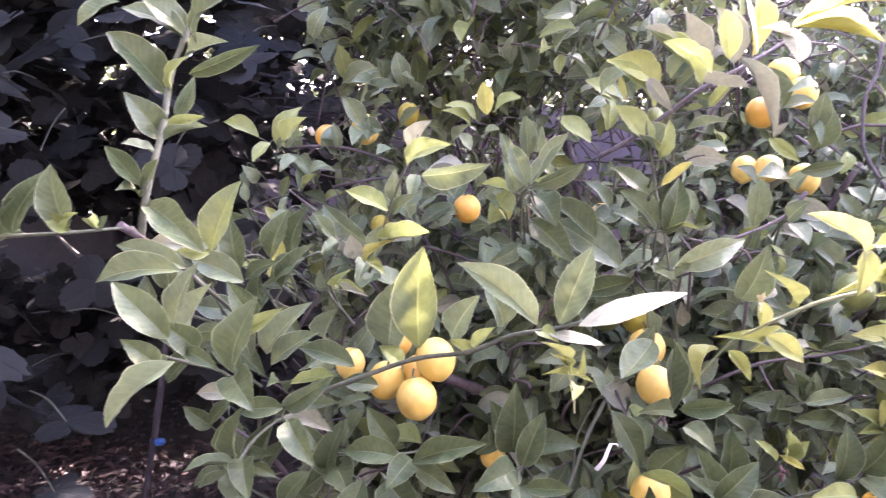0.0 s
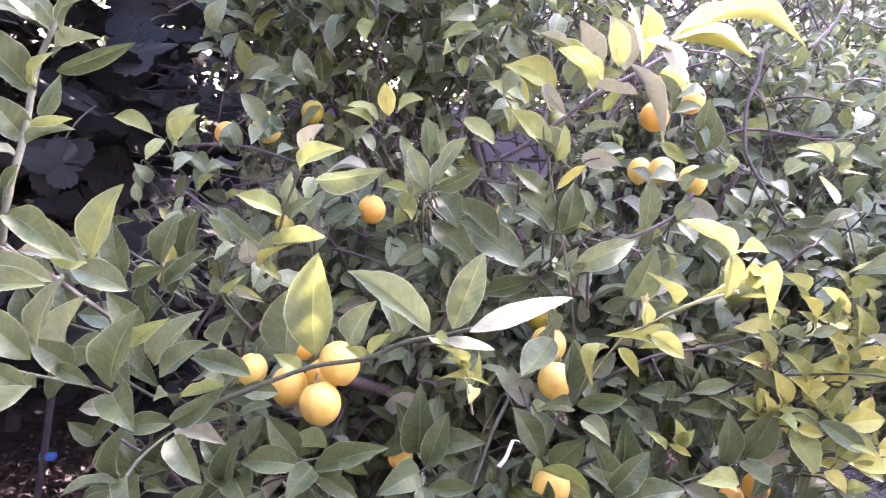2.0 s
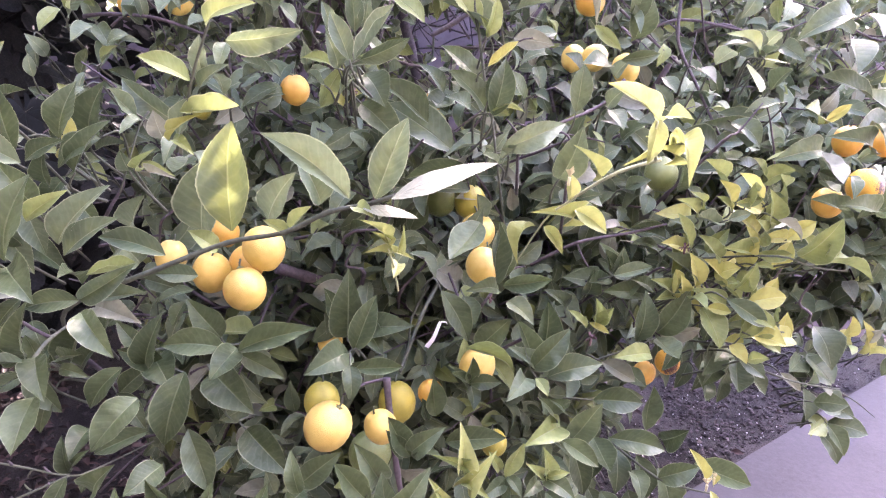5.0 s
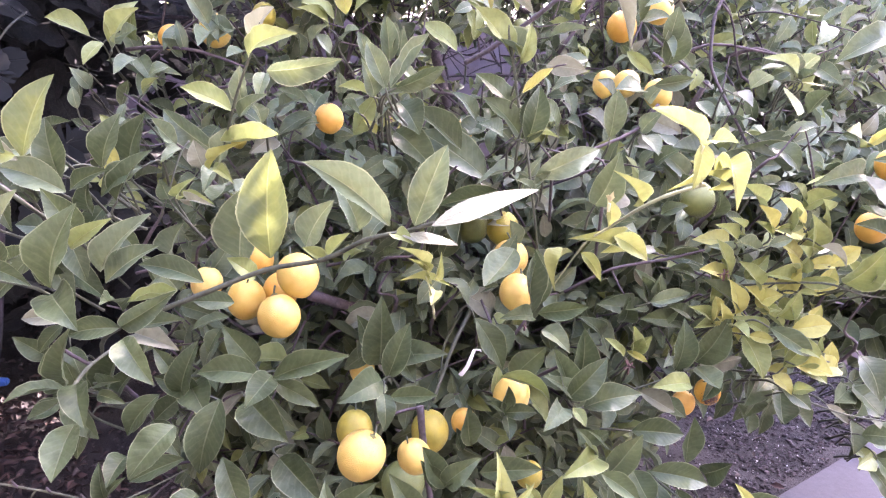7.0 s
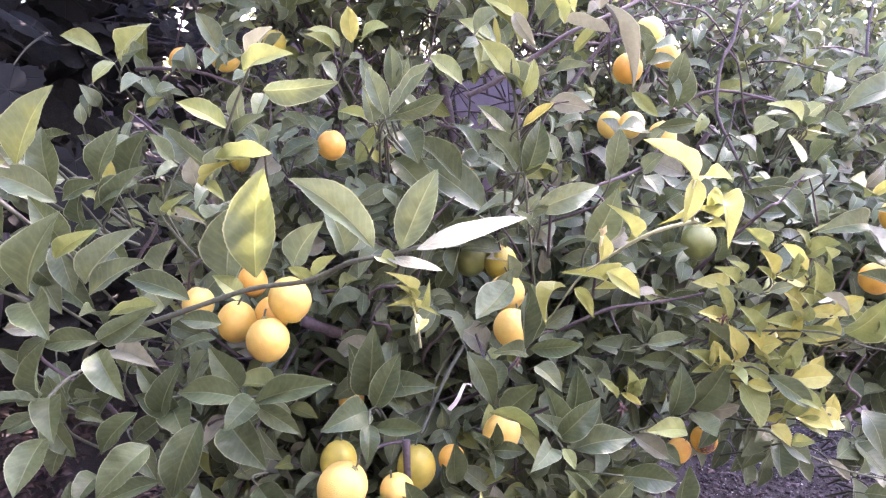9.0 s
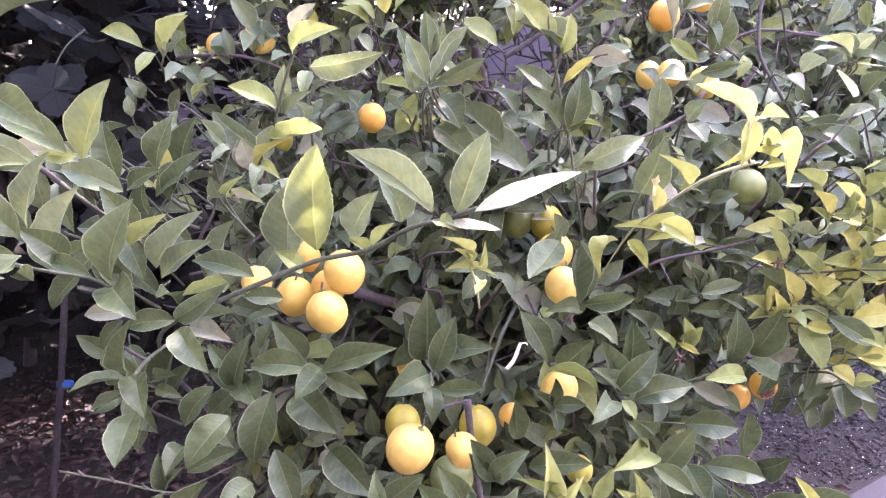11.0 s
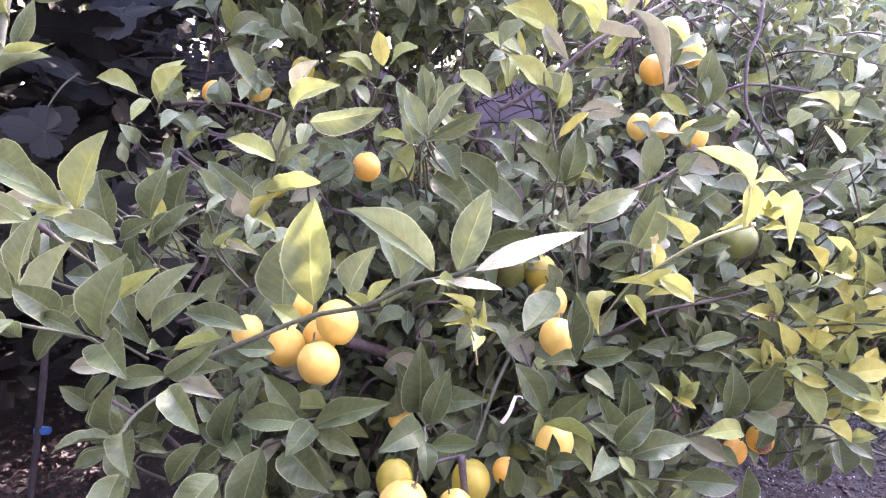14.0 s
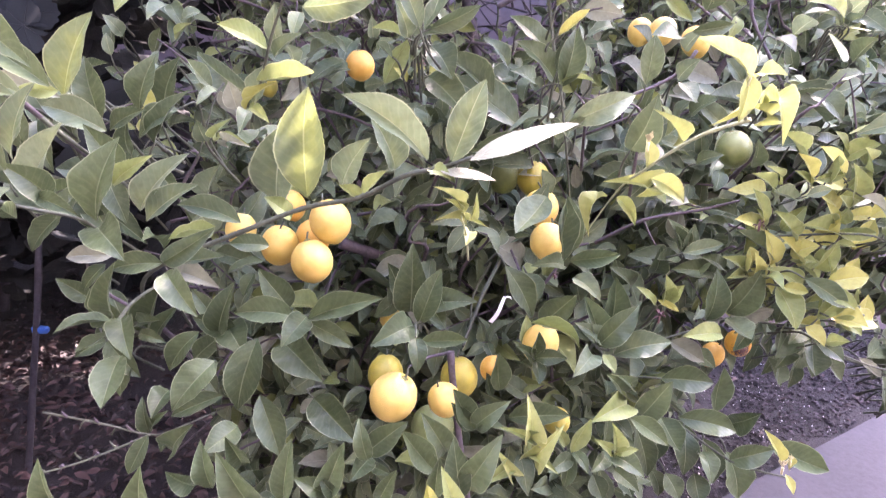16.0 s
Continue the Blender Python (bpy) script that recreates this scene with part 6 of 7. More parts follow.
# before the small orange lemon
leaf("d", (0.340, 1.180, 1.335), (0.283, 1.140, 1.299), 0.037, 0)
leaf("d", (0.297, 1.190, 1.338), (0.327, 1.150, 1.300), 0.032, 0)
leaf("g", (0.382, 1.050, 1.229), (0.400, 1.020, 1.283), 0.025, 0)
leaf("d", (0.441, 1.100, 1.325), (0.406, 1.060, 1.378), 0.032, 0)
leaf("p", (0.544, 1.250, 1.358), (0.571, 1.200, 1.329), 0.025, 0)

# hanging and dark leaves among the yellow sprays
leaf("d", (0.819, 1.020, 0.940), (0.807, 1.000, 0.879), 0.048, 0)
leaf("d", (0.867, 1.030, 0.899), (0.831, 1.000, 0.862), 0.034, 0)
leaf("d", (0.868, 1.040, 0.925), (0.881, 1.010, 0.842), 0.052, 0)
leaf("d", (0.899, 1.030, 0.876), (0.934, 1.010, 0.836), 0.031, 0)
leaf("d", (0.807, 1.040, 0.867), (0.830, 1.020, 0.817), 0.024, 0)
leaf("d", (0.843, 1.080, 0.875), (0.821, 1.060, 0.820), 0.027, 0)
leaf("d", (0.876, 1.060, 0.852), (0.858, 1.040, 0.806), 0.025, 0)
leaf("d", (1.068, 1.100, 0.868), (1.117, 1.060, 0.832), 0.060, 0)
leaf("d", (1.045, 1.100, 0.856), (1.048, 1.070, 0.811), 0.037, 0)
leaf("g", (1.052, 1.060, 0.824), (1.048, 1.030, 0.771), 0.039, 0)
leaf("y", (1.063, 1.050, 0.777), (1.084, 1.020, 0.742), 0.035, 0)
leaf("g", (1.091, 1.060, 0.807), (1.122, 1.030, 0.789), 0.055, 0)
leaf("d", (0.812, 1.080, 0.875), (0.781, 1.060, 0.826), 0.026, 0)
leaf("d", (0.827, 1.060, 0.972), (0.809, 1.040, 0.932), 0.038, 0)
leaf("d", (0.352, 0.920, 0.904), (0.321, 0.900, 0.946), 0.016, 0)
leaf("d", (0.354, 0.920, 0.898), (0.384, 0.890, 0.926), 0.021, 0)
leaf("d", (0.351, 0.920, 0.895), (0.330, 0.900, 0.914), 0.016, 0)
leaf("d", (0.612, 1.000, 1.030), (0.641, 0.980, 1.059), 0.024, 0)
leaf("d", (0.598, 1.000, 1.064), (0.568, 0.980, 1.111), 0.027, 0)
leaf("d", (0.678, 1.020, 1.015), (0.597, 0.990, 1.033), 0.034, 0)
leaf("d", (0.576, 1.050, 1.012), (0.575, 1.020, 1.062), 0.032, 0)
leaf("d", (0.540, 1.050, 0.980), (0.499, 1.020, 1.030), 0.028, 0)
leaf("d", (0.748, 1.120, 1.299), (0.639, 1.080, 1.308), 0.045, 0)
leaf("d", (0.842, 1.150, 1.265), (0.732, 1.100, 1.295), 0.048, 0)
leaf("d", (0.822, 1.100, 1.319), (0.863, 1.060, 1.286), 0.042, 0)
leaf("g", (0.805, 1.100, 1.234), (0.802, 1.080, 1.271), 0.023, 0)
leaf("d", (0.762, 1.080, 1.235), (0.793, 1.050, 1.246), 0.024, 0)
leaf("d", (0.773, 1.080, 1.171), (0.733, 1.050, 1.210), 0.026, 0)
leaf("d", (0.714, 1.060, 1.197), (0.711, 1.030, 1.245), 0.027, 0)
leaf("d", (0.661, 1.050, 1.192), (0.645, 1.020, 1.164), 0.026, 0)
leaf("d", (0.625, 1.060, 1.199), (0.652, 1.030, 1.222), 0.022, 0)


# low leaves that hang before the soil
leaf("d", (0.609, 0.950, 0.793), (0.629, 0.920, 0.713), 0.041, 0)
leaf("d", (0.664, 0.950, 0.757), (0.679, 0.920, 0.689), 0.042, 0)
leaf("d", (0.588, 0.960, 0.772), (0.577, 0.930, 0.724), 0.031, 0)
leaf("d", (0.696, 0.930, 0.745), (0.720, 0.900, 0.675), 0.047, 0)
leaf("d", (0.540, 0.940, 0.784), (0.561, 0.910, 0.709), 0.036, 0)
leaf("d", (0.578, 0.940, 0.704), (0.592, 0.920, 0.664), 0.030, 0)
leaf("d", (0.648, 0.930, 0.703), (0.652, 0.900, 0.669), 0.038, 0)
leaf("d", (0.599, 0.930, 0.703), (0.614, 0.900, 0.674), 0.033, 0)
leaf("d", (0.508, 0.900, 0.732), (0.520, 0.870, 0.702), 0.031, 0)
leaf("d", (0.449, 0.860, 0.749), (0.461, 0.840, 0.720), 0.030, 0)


# thin stalks that carry the outer leaves back into the crown
def build_stalks():
    bm = bmesh.new()
    rng = random.Random(3)
    for b, t in leaf_bases:
        if b.y < 0.82 or b.z > 1.46 or any((b + Vector((0, 0.06, -0.02)) - c).length < 0.075 for c in lemon_places):
            continue
        inward = Vector((0.12, 1.0, -0.45)).normalized()
        out = (b - t).normalized()
        p1 = b + (out * 0.8 + inward * 0.4).normalized() * 0.025
        p2 = p1 + (inward + Vector((rng.uniform(-.3, .3), 0, rng.uniform(-.5, .1)))).normalized() * 0.07
        if not clear_of_fruit([b, p1, p2]):
            continue
        merge(bm, tube([b - TREE_BASE, p1 - TREE_BASE, p2 - TREE_BASE], 0.0011, 0.0022, 4))
    ob = part("stalk_wood", bm, GREEN_STEM, tree)
    tagged(ob, kind="stuff")


part("outer_foliage", hero_back.mesh("outer_foliage", [LEAF_JOINED[k] for k in KIND_ORDER]), None, tree)["kind"] = "stuff"


def bright_gap(*points):
    """True in the ragged opening between fig tree, hedge and crown where bright sky shows."""
    for p in points:
        if p.y > 0.9:
            u, v = (p.x - 0.12) / (p.y - 0.05), (p.z - 1.35) / (p.y - 0.05)
            if ((u + 0.278) / 0.050) ** 2 + ((v - 0.130) / 0.034) ** 2 < 1 and noise.noise(Vector((u * 80, v * 95, 0.2))) > 0.18:
                return True
            if -0.68 < u < -0.10 and 0.09 < v < 0.27 and noise.noise(Vector((u * 62, v * 80, 3.7))) > 0.39:
                return True
    return False


def bares_back_wall(p):
    """True in the thin place beside the crown through which the plum-grey wall shows."""
    u, v = (p.x - 0.12) / (p.y - 0.05), (p.z - 1.35) / (p.y - 0.05)
    return -0.39 < u < -0.17 and -0.15 < v < 0.06 + 0.05 * noise.noise(p * 3)


def smoothstep(a, b, x):
    s = min(1, max(0, (x - a) / (b - a)))
    return s * s * (3 - 2 * s)


def crown_front(x, z):
    """Where the dense leaves begin, in y."""
    y = 1.09 + 0.32 * smoothstep(1.2, 1.55, z) - 0.06 * smoothstep(1.05, 0.75, z)
    y += 0.75 * smoothstep(0.02, -0.42, x) ** 2 + 0.14 * smoothstep(0.5, 1.0, x)
    return y


def crown_floor(x, y):
    if y < 1.35:
        return 0.34 + 0.50 * smoothstep(0.35, 0.85, x)
    return 0.30 + 0.48 * smoothstep(0.65, 1.05, x)


HOLLOW_A, HOLLOW_B = (0.342, 1.417), (0.496, 1.465)   # x and z of a gap in the crown, at its front and back


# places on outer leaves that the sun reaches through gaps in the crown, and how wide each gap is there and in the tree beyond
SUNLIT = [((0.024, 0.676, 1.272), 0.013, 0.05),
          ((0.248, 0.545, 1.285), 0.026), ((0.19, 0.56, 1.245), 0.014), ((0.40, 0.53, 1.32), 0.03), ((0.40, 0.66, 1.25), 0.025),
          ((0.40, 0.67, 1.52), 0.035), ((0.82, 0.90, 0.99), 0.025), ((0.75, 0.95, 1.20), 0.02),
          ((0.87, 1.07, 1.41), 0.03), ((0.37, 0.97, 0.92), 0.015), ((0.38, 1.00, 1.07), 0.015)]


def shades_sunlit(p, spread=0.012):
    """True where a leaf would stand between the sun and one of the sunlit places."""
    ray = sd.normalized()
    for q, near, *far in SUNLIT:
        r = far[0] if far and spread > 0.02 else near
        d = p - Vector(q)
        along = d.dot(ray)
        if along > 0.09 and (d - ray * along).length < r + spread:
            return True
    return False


def build_foliage():
    """The body of the crown: sprigs of small leaves round hidden twigs, looser towards the top."""
    rng = random.Random(11)
    fol, wood = Foliage(7), bmesh.new()
    made = 0
    while made < 4410:
        x, z = rng.uniform(-0.42, 1.6), rng.uniform(0.3, 2.45)
        y = crown_front(x, z) + 0.06 + rng.random() ** 1.3 * 0.85
        if made > 4330:
            x, y, z = rng.uniform(1.0, 1.7), rng.uniform(1.3, 1.75), rng.uniform(0.82, 1.12)
        elif made > 4070:
            x, y, z = rng.uniform(0.85, 2.0), rng.uniform(1.45, 2.2), rng.uniform(1.02, 1.72)
        elif made > 3910:
            x, z = rng.uniform(-0.30, 0.42), rng.uniform(1.50, 1.95)
            y = 1.22 + 0.22 * smoothstep(0.2, -0.3, x) + rng.random() * 0.4
            if not clear_of_fruit([Vector((x, y, z))]):
                continue
        elif made > 2720:
            x, y, z = rng.uniform(0.0, 2.2), rng.uniform(2.0, 2.8), rng.uniform(1.3, 2.28)
        h = Vector((x, z)) - Vector(HOLLOW_A).lerp(Vector(HOLLOW_B), (y - 1.3) / 0.9)
        if Vector((h.x, h.y * 1.3)).length < 0.10 + 0.08 * (y - 1.3) and rng.random() < 0.96:
            continue
        if made <= 2720 and (z < crown_floor(x, y) or z > 2.14 - 0.22 * smoothstep(0.30, 0.60, x) - 0.18 * smoothstep(0.65, 1.1, x) + rng.uniform(-.12, .1)):
            continue
        if z > 1.5 and rng.random() < 0.34:
            continue
        if made <= 3910 and -0.35 < x < 0.8 and 1.16 < z < 1.72 and rng.random() < 0.55:
            continue
        if x < -0.33 + 0.06 * math.sin(z * 9):
            continue
        made += 1
        d = Vector((rng.uniform(-0.9, 0.7), rng.uniform(-1.0, 0.25), rng.uniform(-0.35, 0.9))).normalized()
        p = Vector((x, y, z))
        n = rng.randint(5, 9)
        step = rng.uniform(0.011, 0.02)
        if made % 2 == 0 and z - 0.16 > crown_floor(x, y):
            merge(wood, tube([p - d * 0.16 - TREE_BASE + Vector((0, 0, -0.03)), p - d * 0.05 - TREE_BASE, p + d * step * n - TREE_BASE], 0.0032, 0.001, 4))
        for k in range(n):
            a = k * 2.4 + rng.uniform(-.4, .4)
            side = d.orthogonal().normalized()
            side = Matrix.Rotation(a, 3, d) @ side
            q = p + d * step * k
            size = (0.034 + 0.054 * rng.random()) * (0.78 if z > 1.3 and made <= 3910 else 1)
            tip = q + (side + d * rng.uniform(0.3, 0.9) + Vector((0, 0, -0.15))).normalized() * size
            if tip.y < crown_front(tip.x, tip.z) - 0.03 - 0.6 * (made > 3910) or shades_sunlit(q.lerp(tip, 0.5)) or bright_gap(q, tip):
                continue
            c = rng.random()
            kind = 1 if c < 0.16 else 0 if c < 0.88 else 2 if c < 0.955 else 5
            if z > 1.45 and c > 0.80:
                kind = 2
            # more pale leaves up and right: the bright haze there is put into colour
            elif 2720 < made <= 3910 and x > 0.3 and c < 0.22 or x > 0.4 and z > 1.12 and 0.56 < c < 0.66:
                kind = 5
            fol.add(local(leaf_pose(q, tip, size * rng.uniform(0.42, 0.54), rng.uniform(-58, 58), (-0.1, -0.6, 0.8))), rng.randrange(7), kind)
    part("foliage", fol.mesh("foliage", [LEAF_JOINED[k] for k in KIND_ORDER]), None, tree)["kind"] = "stuff"
    part("inner_wood", wood, BARK, tree)["kind"] = "stuff"


def build_trunk():
    B = TREE_BASE
    part("trunk", tube([Vector((0, 0, -0.05)), Vector((-0.02, -0.03, 0.25)), Vector((0.03, -0.05, 0.5)), Vector((0.0, 0.0, 0.8))], 0.042, 0.026, 12, 0.08, 1), BARK, tree)
    rng = random.Random(8)
    for i in range(13):
        a = i * 2.4
        p0 = Vector((0, -0.02, 0.3 + 0.035 * i))
        out = Vector((math.cos(a) * 0.7, math.sin(a) * 0.35 + 0.02, 0.55))
        p1, p2 = p0 + out * 0.35 + Vector((0, 0, rng.uniform(0, .12))), p0 + out * 0.75 + Vector((0, 0, rng.uniform(.1, .35)))
        p3 = p2 + Vector((out.x * 0.3, out.y * 0.3, 0.25))
        part("limb", tube([p0, p1, p2, p3], 0.018, 0.005, 9, 0.08, i), BARK, tree)


def build_fine_twigs():
    """Thin bare purple-brown twigs in the open parts of the crown."""
    rng = random.Random(63)
    for i in range(60):
        p = Vector((rng.uniform(-0.3, 0.55), rng.uniform(1.1, 1.5), rng.uniform(1.12, 1.6)))
        d = Vector((rng.uniform(-1, 1), rng.uniform(-0.3, 0.2), rng.uniform(-0.2, 1.0))).normalized()
        n = rng.uniform(0.1, 0.22)
        bend = Vector((rng.uniform(-1, 1), 0, rng.uniform(-1, 1))) * 0.018
        line = [p, p + d * n * 0.4 + bend, p + d * n * 0.75 - bend, p + d * n]
        if clear_of_fruit(line):
            part("twig", tube([q - TREE_BASE for q in line], rng.uniform(0.0012, 0.0020), 0.0007, 5, 0.1, i), BARK, tree)


def clear_of_fruit(points):
    """True if a stem hides no fruit from the garden's side."""
    front = Vector((0.03, 0.0, 1.33))
    for c in lemon_places:
        for p in points:
            a, b = (c - front), (p - front)
            if b.length < a.length + 0.02 and (b.normalized() - a.normalized()).length < 0.042:
                return False
    return True


def build_upper_branches():
    """Bare dark twigs that thread the upper crown."""
    rng = random.Random(77)
    for i in range(180):
        p = Vector((rng.uniform(-0.02, 1.5), rng.uniform(1.45, 2.1), rng.uniform(1.15, 1.85)))
        d = Vector((rng.uniform(-1, 1), rng.uniform(-0.5, 0.3), rng.uniform(0.0, 1.0))).normalized()
        n = rng.uniform(0.18, 0.45)
        bend = Vector((rng.uniform(-1, 1), 0, rng.uniform(-1, 1))) * 0.05
        line = [p, p + d * n * 0.35 + bend, p + d * n * 0.7 - bend * 0.4, p + d * n]
        r = rng.uniform(0.0022, 0.0046) if i % 3 else rng.uniform(0.0015, 0.0024)
        if clear_of_fruit(line):
            part("branch", tube([q - TREE_BASE for q in line], r, 0.0014, 6, 0.08, i), BARK, tree)


def build_inner_stems():
    """Brown stems that show between the outer leaves."""
    rng = random.Random(52)
    for i in range(46):
        p = Vector((rng.uniform(-0.2, 1.0), rng.uniform(0.98, 1.16), rng.uniform(0.72, 1.3)))
        if p.z < crown_floor(p.x, 1.0):
            continue
        d = Vector((rng.uniform(-1, 1), rng.uniform(-0.35, 0.1), rng.uniform(0.1, 1.0))).normalized()
        n = rng.uniform(0.1, 0.24)
        bend = Vector((rng.uniform(-1, 1), 0, rng.uniform(-1, 1))) * 0.02
        line = [p + Vector((0, 0.1, -0.06)), p + d * n * 0.4 + bend, p + d * n * 0.75 - bend, p + d * n]
        r = rng.uniform(0.0022, 0.0045)
        if clear_of_fruit(line + [(a + b) / 2 for a, b in zip(line, line[1:])]):
            part("branch", tube([q - TREE_BASE for q in line], r, 0.0012, 6, 0.08, i), BARK, tree)


def blossom(name, at, size, material, petals, seed):
    """A small whorl of curled petals on a short stub."""
    rng = random.Random(seed)
    bm = tube([(0, 0, -size * 0.8), (0, 0, 0)], size * 0.12, size * 0.16, 5)
    for k in range(petals):
        a = k * math.tau / petals + rng.uniform(-.3, .3)
        out = Vector((math.cos(a), math.sin(a), rng.uniform(-0.5, 1.3) + (1.8 if material is BUD else 0))).normalized()
        side = out.cross(Vector((0.2, 0.3, 1))).normalized() * size * rng.uniform(0.14, 0.26)
        tip = out * size * rng.uniform(0.5, 1.1) + Vector((rng.uniform(-.2, .2), 0, rng.uniform(-.35, .1))) * size
        mid = out * size * 0.55 + Vector((0, 0, size * 0.12))
        vs = [bm.verts.new(v) for v in (Vector((0, 0, 0)), mid + side, tip, mid - side)]
        top = [bm.verts.new(v.co + Vector((0, 0, size * 0.07))) for v in vs]
        bm.faces.new(top)
        bm.faces.new(vs[::-1])
        for j in range(4):
            bm.faces.new((vs[j], vs[(j + 1) % 4], top[(j + 1) % 4], top[j]))
    ob = part(name, bm, material, tree, "withered brown blossom" if material is WITHERED else "pale closed flower buds")
    ob.location = Vector(at) - TREE_BASE


blossom("blossom", (0.523, 0.885, 0.999), 0.014, WITHERED, 7, 0)
blossom("blossom", (0.688, 0.952, 1.126), 0.013, WITHERED, 6, 1)
blossom("blossom", (0.786, 0.911, 1.035), 0.01, WITHERED, 5, 2)
blossom("blossom", (0.370, 0.643, 1.271), 0.011, BUD, 6, 3)
blossom("blossom", (0.163, 0.920, 1.331), 0.008, WITHERED, 5, 4)
blossom("blossom", (0.635, 0.712, 0.867), 0.012, BUD, 6, 5)
blossom("blossom", (0.645, 0.714, 0.876), 0.009, BUD, 5, 6)
blossom("blossom", (0.385, 0.967, 1.030), 0.01, WITHERED, 5, 7)


# ---- lemons ----
def lemon_mesh(kind, form):
    bm = bmesh.new()
    bmesh.ops.create_uvsphere(bm, u_segments=28, v_segments=18, radius=1)
    rng = random.Random(form)
    ax = rng.uniform(0, 6)
    for v in bm.verts:
        z = v.co.z
        r = 1 + 0.015 * math.sin(3 * math.atan2(v.co.y, v.co.x) + ax)
        v.co.x *= r
        v.co.y *= r
        v.co.z *= 1.04 + 0.05 * form
        if z < -0.93:
            v.co.z -= (0.03 + 0.03 * form) * (-z - 0.93) / 0.07
        if z > 0.96:
            v.co.z -= 0.05
        v.co += v.co.normalized() * 0.012 * noise.noise(v.co * 1.7 + Vector((form * 5, 0, 0)))
    for f in bm.faces:
        f.smooth = True
    me = bpy.data.meshes.new("fruit")
    bm.to_mesh(me)
    bm.free()
    me.materials.append(PEEL[kind])
    return me


def calyx_mesh():
    bm = bmesh.new()
    top, low = bm.verts.new((0, 0, 1.14)), []
    for k in range(10):
        a, r = k * math.tau / 10, 0.24 if k % 2 else 0.13
        low.append(bm.verts.new((math.cos(a) * r, math.sin(a) * r, 1.02 - (0.03 if k % 2 else 0))))
    for k in range(10):
        bm.faces.new((top, low[k], low[(k + 1) % 10]))
    bm.faces.new(low[::-1])
    me = bpy.data.meshes.new("calyx")
    bm.to_mesh(me)
    bm.free()
    me.materials.append(CALYX)
    return me


LEMON_MESH = {(k, f): lemon_mesh(k, f) for k in PEEL for f in range(3)}
CALYX_MESH = calyx_mesh()
bm = tube([(0, 0, 1.08), (0.03, 0.06, 1.25), (0.05, 0.22, 1.42)], 0.045, 0.05, 6)
STALK_MESH = bpy.data.meshes.new("stalk")
bm.to_mesh(STALK_MESH)
bm.free()
STALK_MESH.materials.append(GREEN_STEM)
LEMON_WORDS = {"r": "ripe round yellow lemon hanging among the leaves", "o": "deep orange-yellow lemon half hidden by leaves",
               "h": "half-ripe greenish yellow lemon hanging in shade", "g": "unripe dark green lemon among the leaves",
               "x": "orange lemon with a rotting brown patch"}
lemon_rng = random.Random(4)
lemon_places = []


def lemon(kind, at, diameter):
    """One fruit with its calyx and stalk."""
    lemon_places.append(Vector(at))
    ob = thing("lemon", at, LEMON_WORDS[kind], "lemon", "lemons on the tree")
    s = diameter / 2
    lean = Euler((radians(lemon_rng.uniform(-22, 22)), radians(lemon_rng.uniform(-22, 22)), radians(lemon_rng.uniform(-40, 40))))
    ob.matrix_world = Matrix.LocRotScale(at, lean, (s, s, s))
    part("fruit", LEMON_MESH[kind, lemon_rng.randrange(3)], None, ob)
    stalk = part("stalk", STALK_MESH, None, ob)
    part("calyx", CALYX_MESH, None, stalk)


lemon("r", (0.016, 0.959, 1.040), 0.062)
lemon("r", (0.039, 0.986, 1.095), 0.062)
lemon("r", (-0.039, 1.005, 1.049), 0.057)
lemon("r", (-0.105, 1.042, 1.062), 0.048)
lemon("o", (0.007, 1.043, 1.053), 0.055)
lemon("o", (-0.031, 1.072, 1.097), 0.045)
lemon("r", (0.142, 0.835, 0.888), 0.065)
lemon("h", (0.131, 0.954, 0.861), 0.055)
lemon("h", (0.251, 0.989, 0.840), 0.061)
lemon("r", (0.217, 0.874, 0.863), 0.048)
lemon("o", (0.305, 0.990, 0.857), 0.041)
lemon("h", (0.405, 0.932, 0.797), 0.043)
lemon("g", (0.208, 0.944, 0.776), 0.068)
lemon("r", (0.374, 0.965, 0.915), 0.057)
lemon("r", (0.387, 1.113, 1.103), 0.062)
lemon("r", (0.378, 1.008, 1.072), 0.055)
lemon("h", (0.382, 1.170, 1.144), 0.059)
lemon("g", (0.328, 1.184, 1.143), 0.061)
lemon("o", (0.070, 1.148, 1.321), 0.048)
lemon("o", (-0.237, 1.352, 1.447), 0.046)
lemon("r", (-0.147, 1.307, 1.461), 0.057)
lemon("h", (-0.067, 1.347, 1.498), 0.044)
lemon("h", (-0.104, 1.276, 1.274), 0.036)
lemon("r", (0.670, 1.369, 1.605), 0.062)
lemon("r", (0.697, 1.341, 1.567), 0.059)
lemon("o", (0.618, 1.320, 1.525), 0.058)
lemon("r", (0.613, 1.366, 1.417), 0.049)
lemon("r", (0.651, 1.343, 1.420), 0.053)
lemon("r", (0.708, 1.316, 1.403), 0.054)
lemon("g", (0.689, 1.068, 1.226), 0.056)
lemon("g", (0.435, 1.393, 1.515), 0.037)
lemon("o", (0.321, 1.271, 1.318), 0.039)
lemon("o", (0.975, 1.016, 1.199), 0.051)
lemon("x", (1.002, 0.975, 1.235), 0.056)
lemon("o", (1.009, 1.043, 1.303), 0.049)
lemon("o", (1.056, 1.016, 1.307), 0.045)
lemon("x", (0.704, 0.972, 0.921), 0.041)
lemon("o", (0.680, 0.999, 0.887), 0.039)
lemon("r", (0.139, 1.120, 0.888), 0.044)
lemon("g", (1.201, 1.646, 1.690), 0.057)

build_trunk()
build_foliage()
build_inner_stems()
build_upper_branches()
build_fine_twigs()
build_stalks()


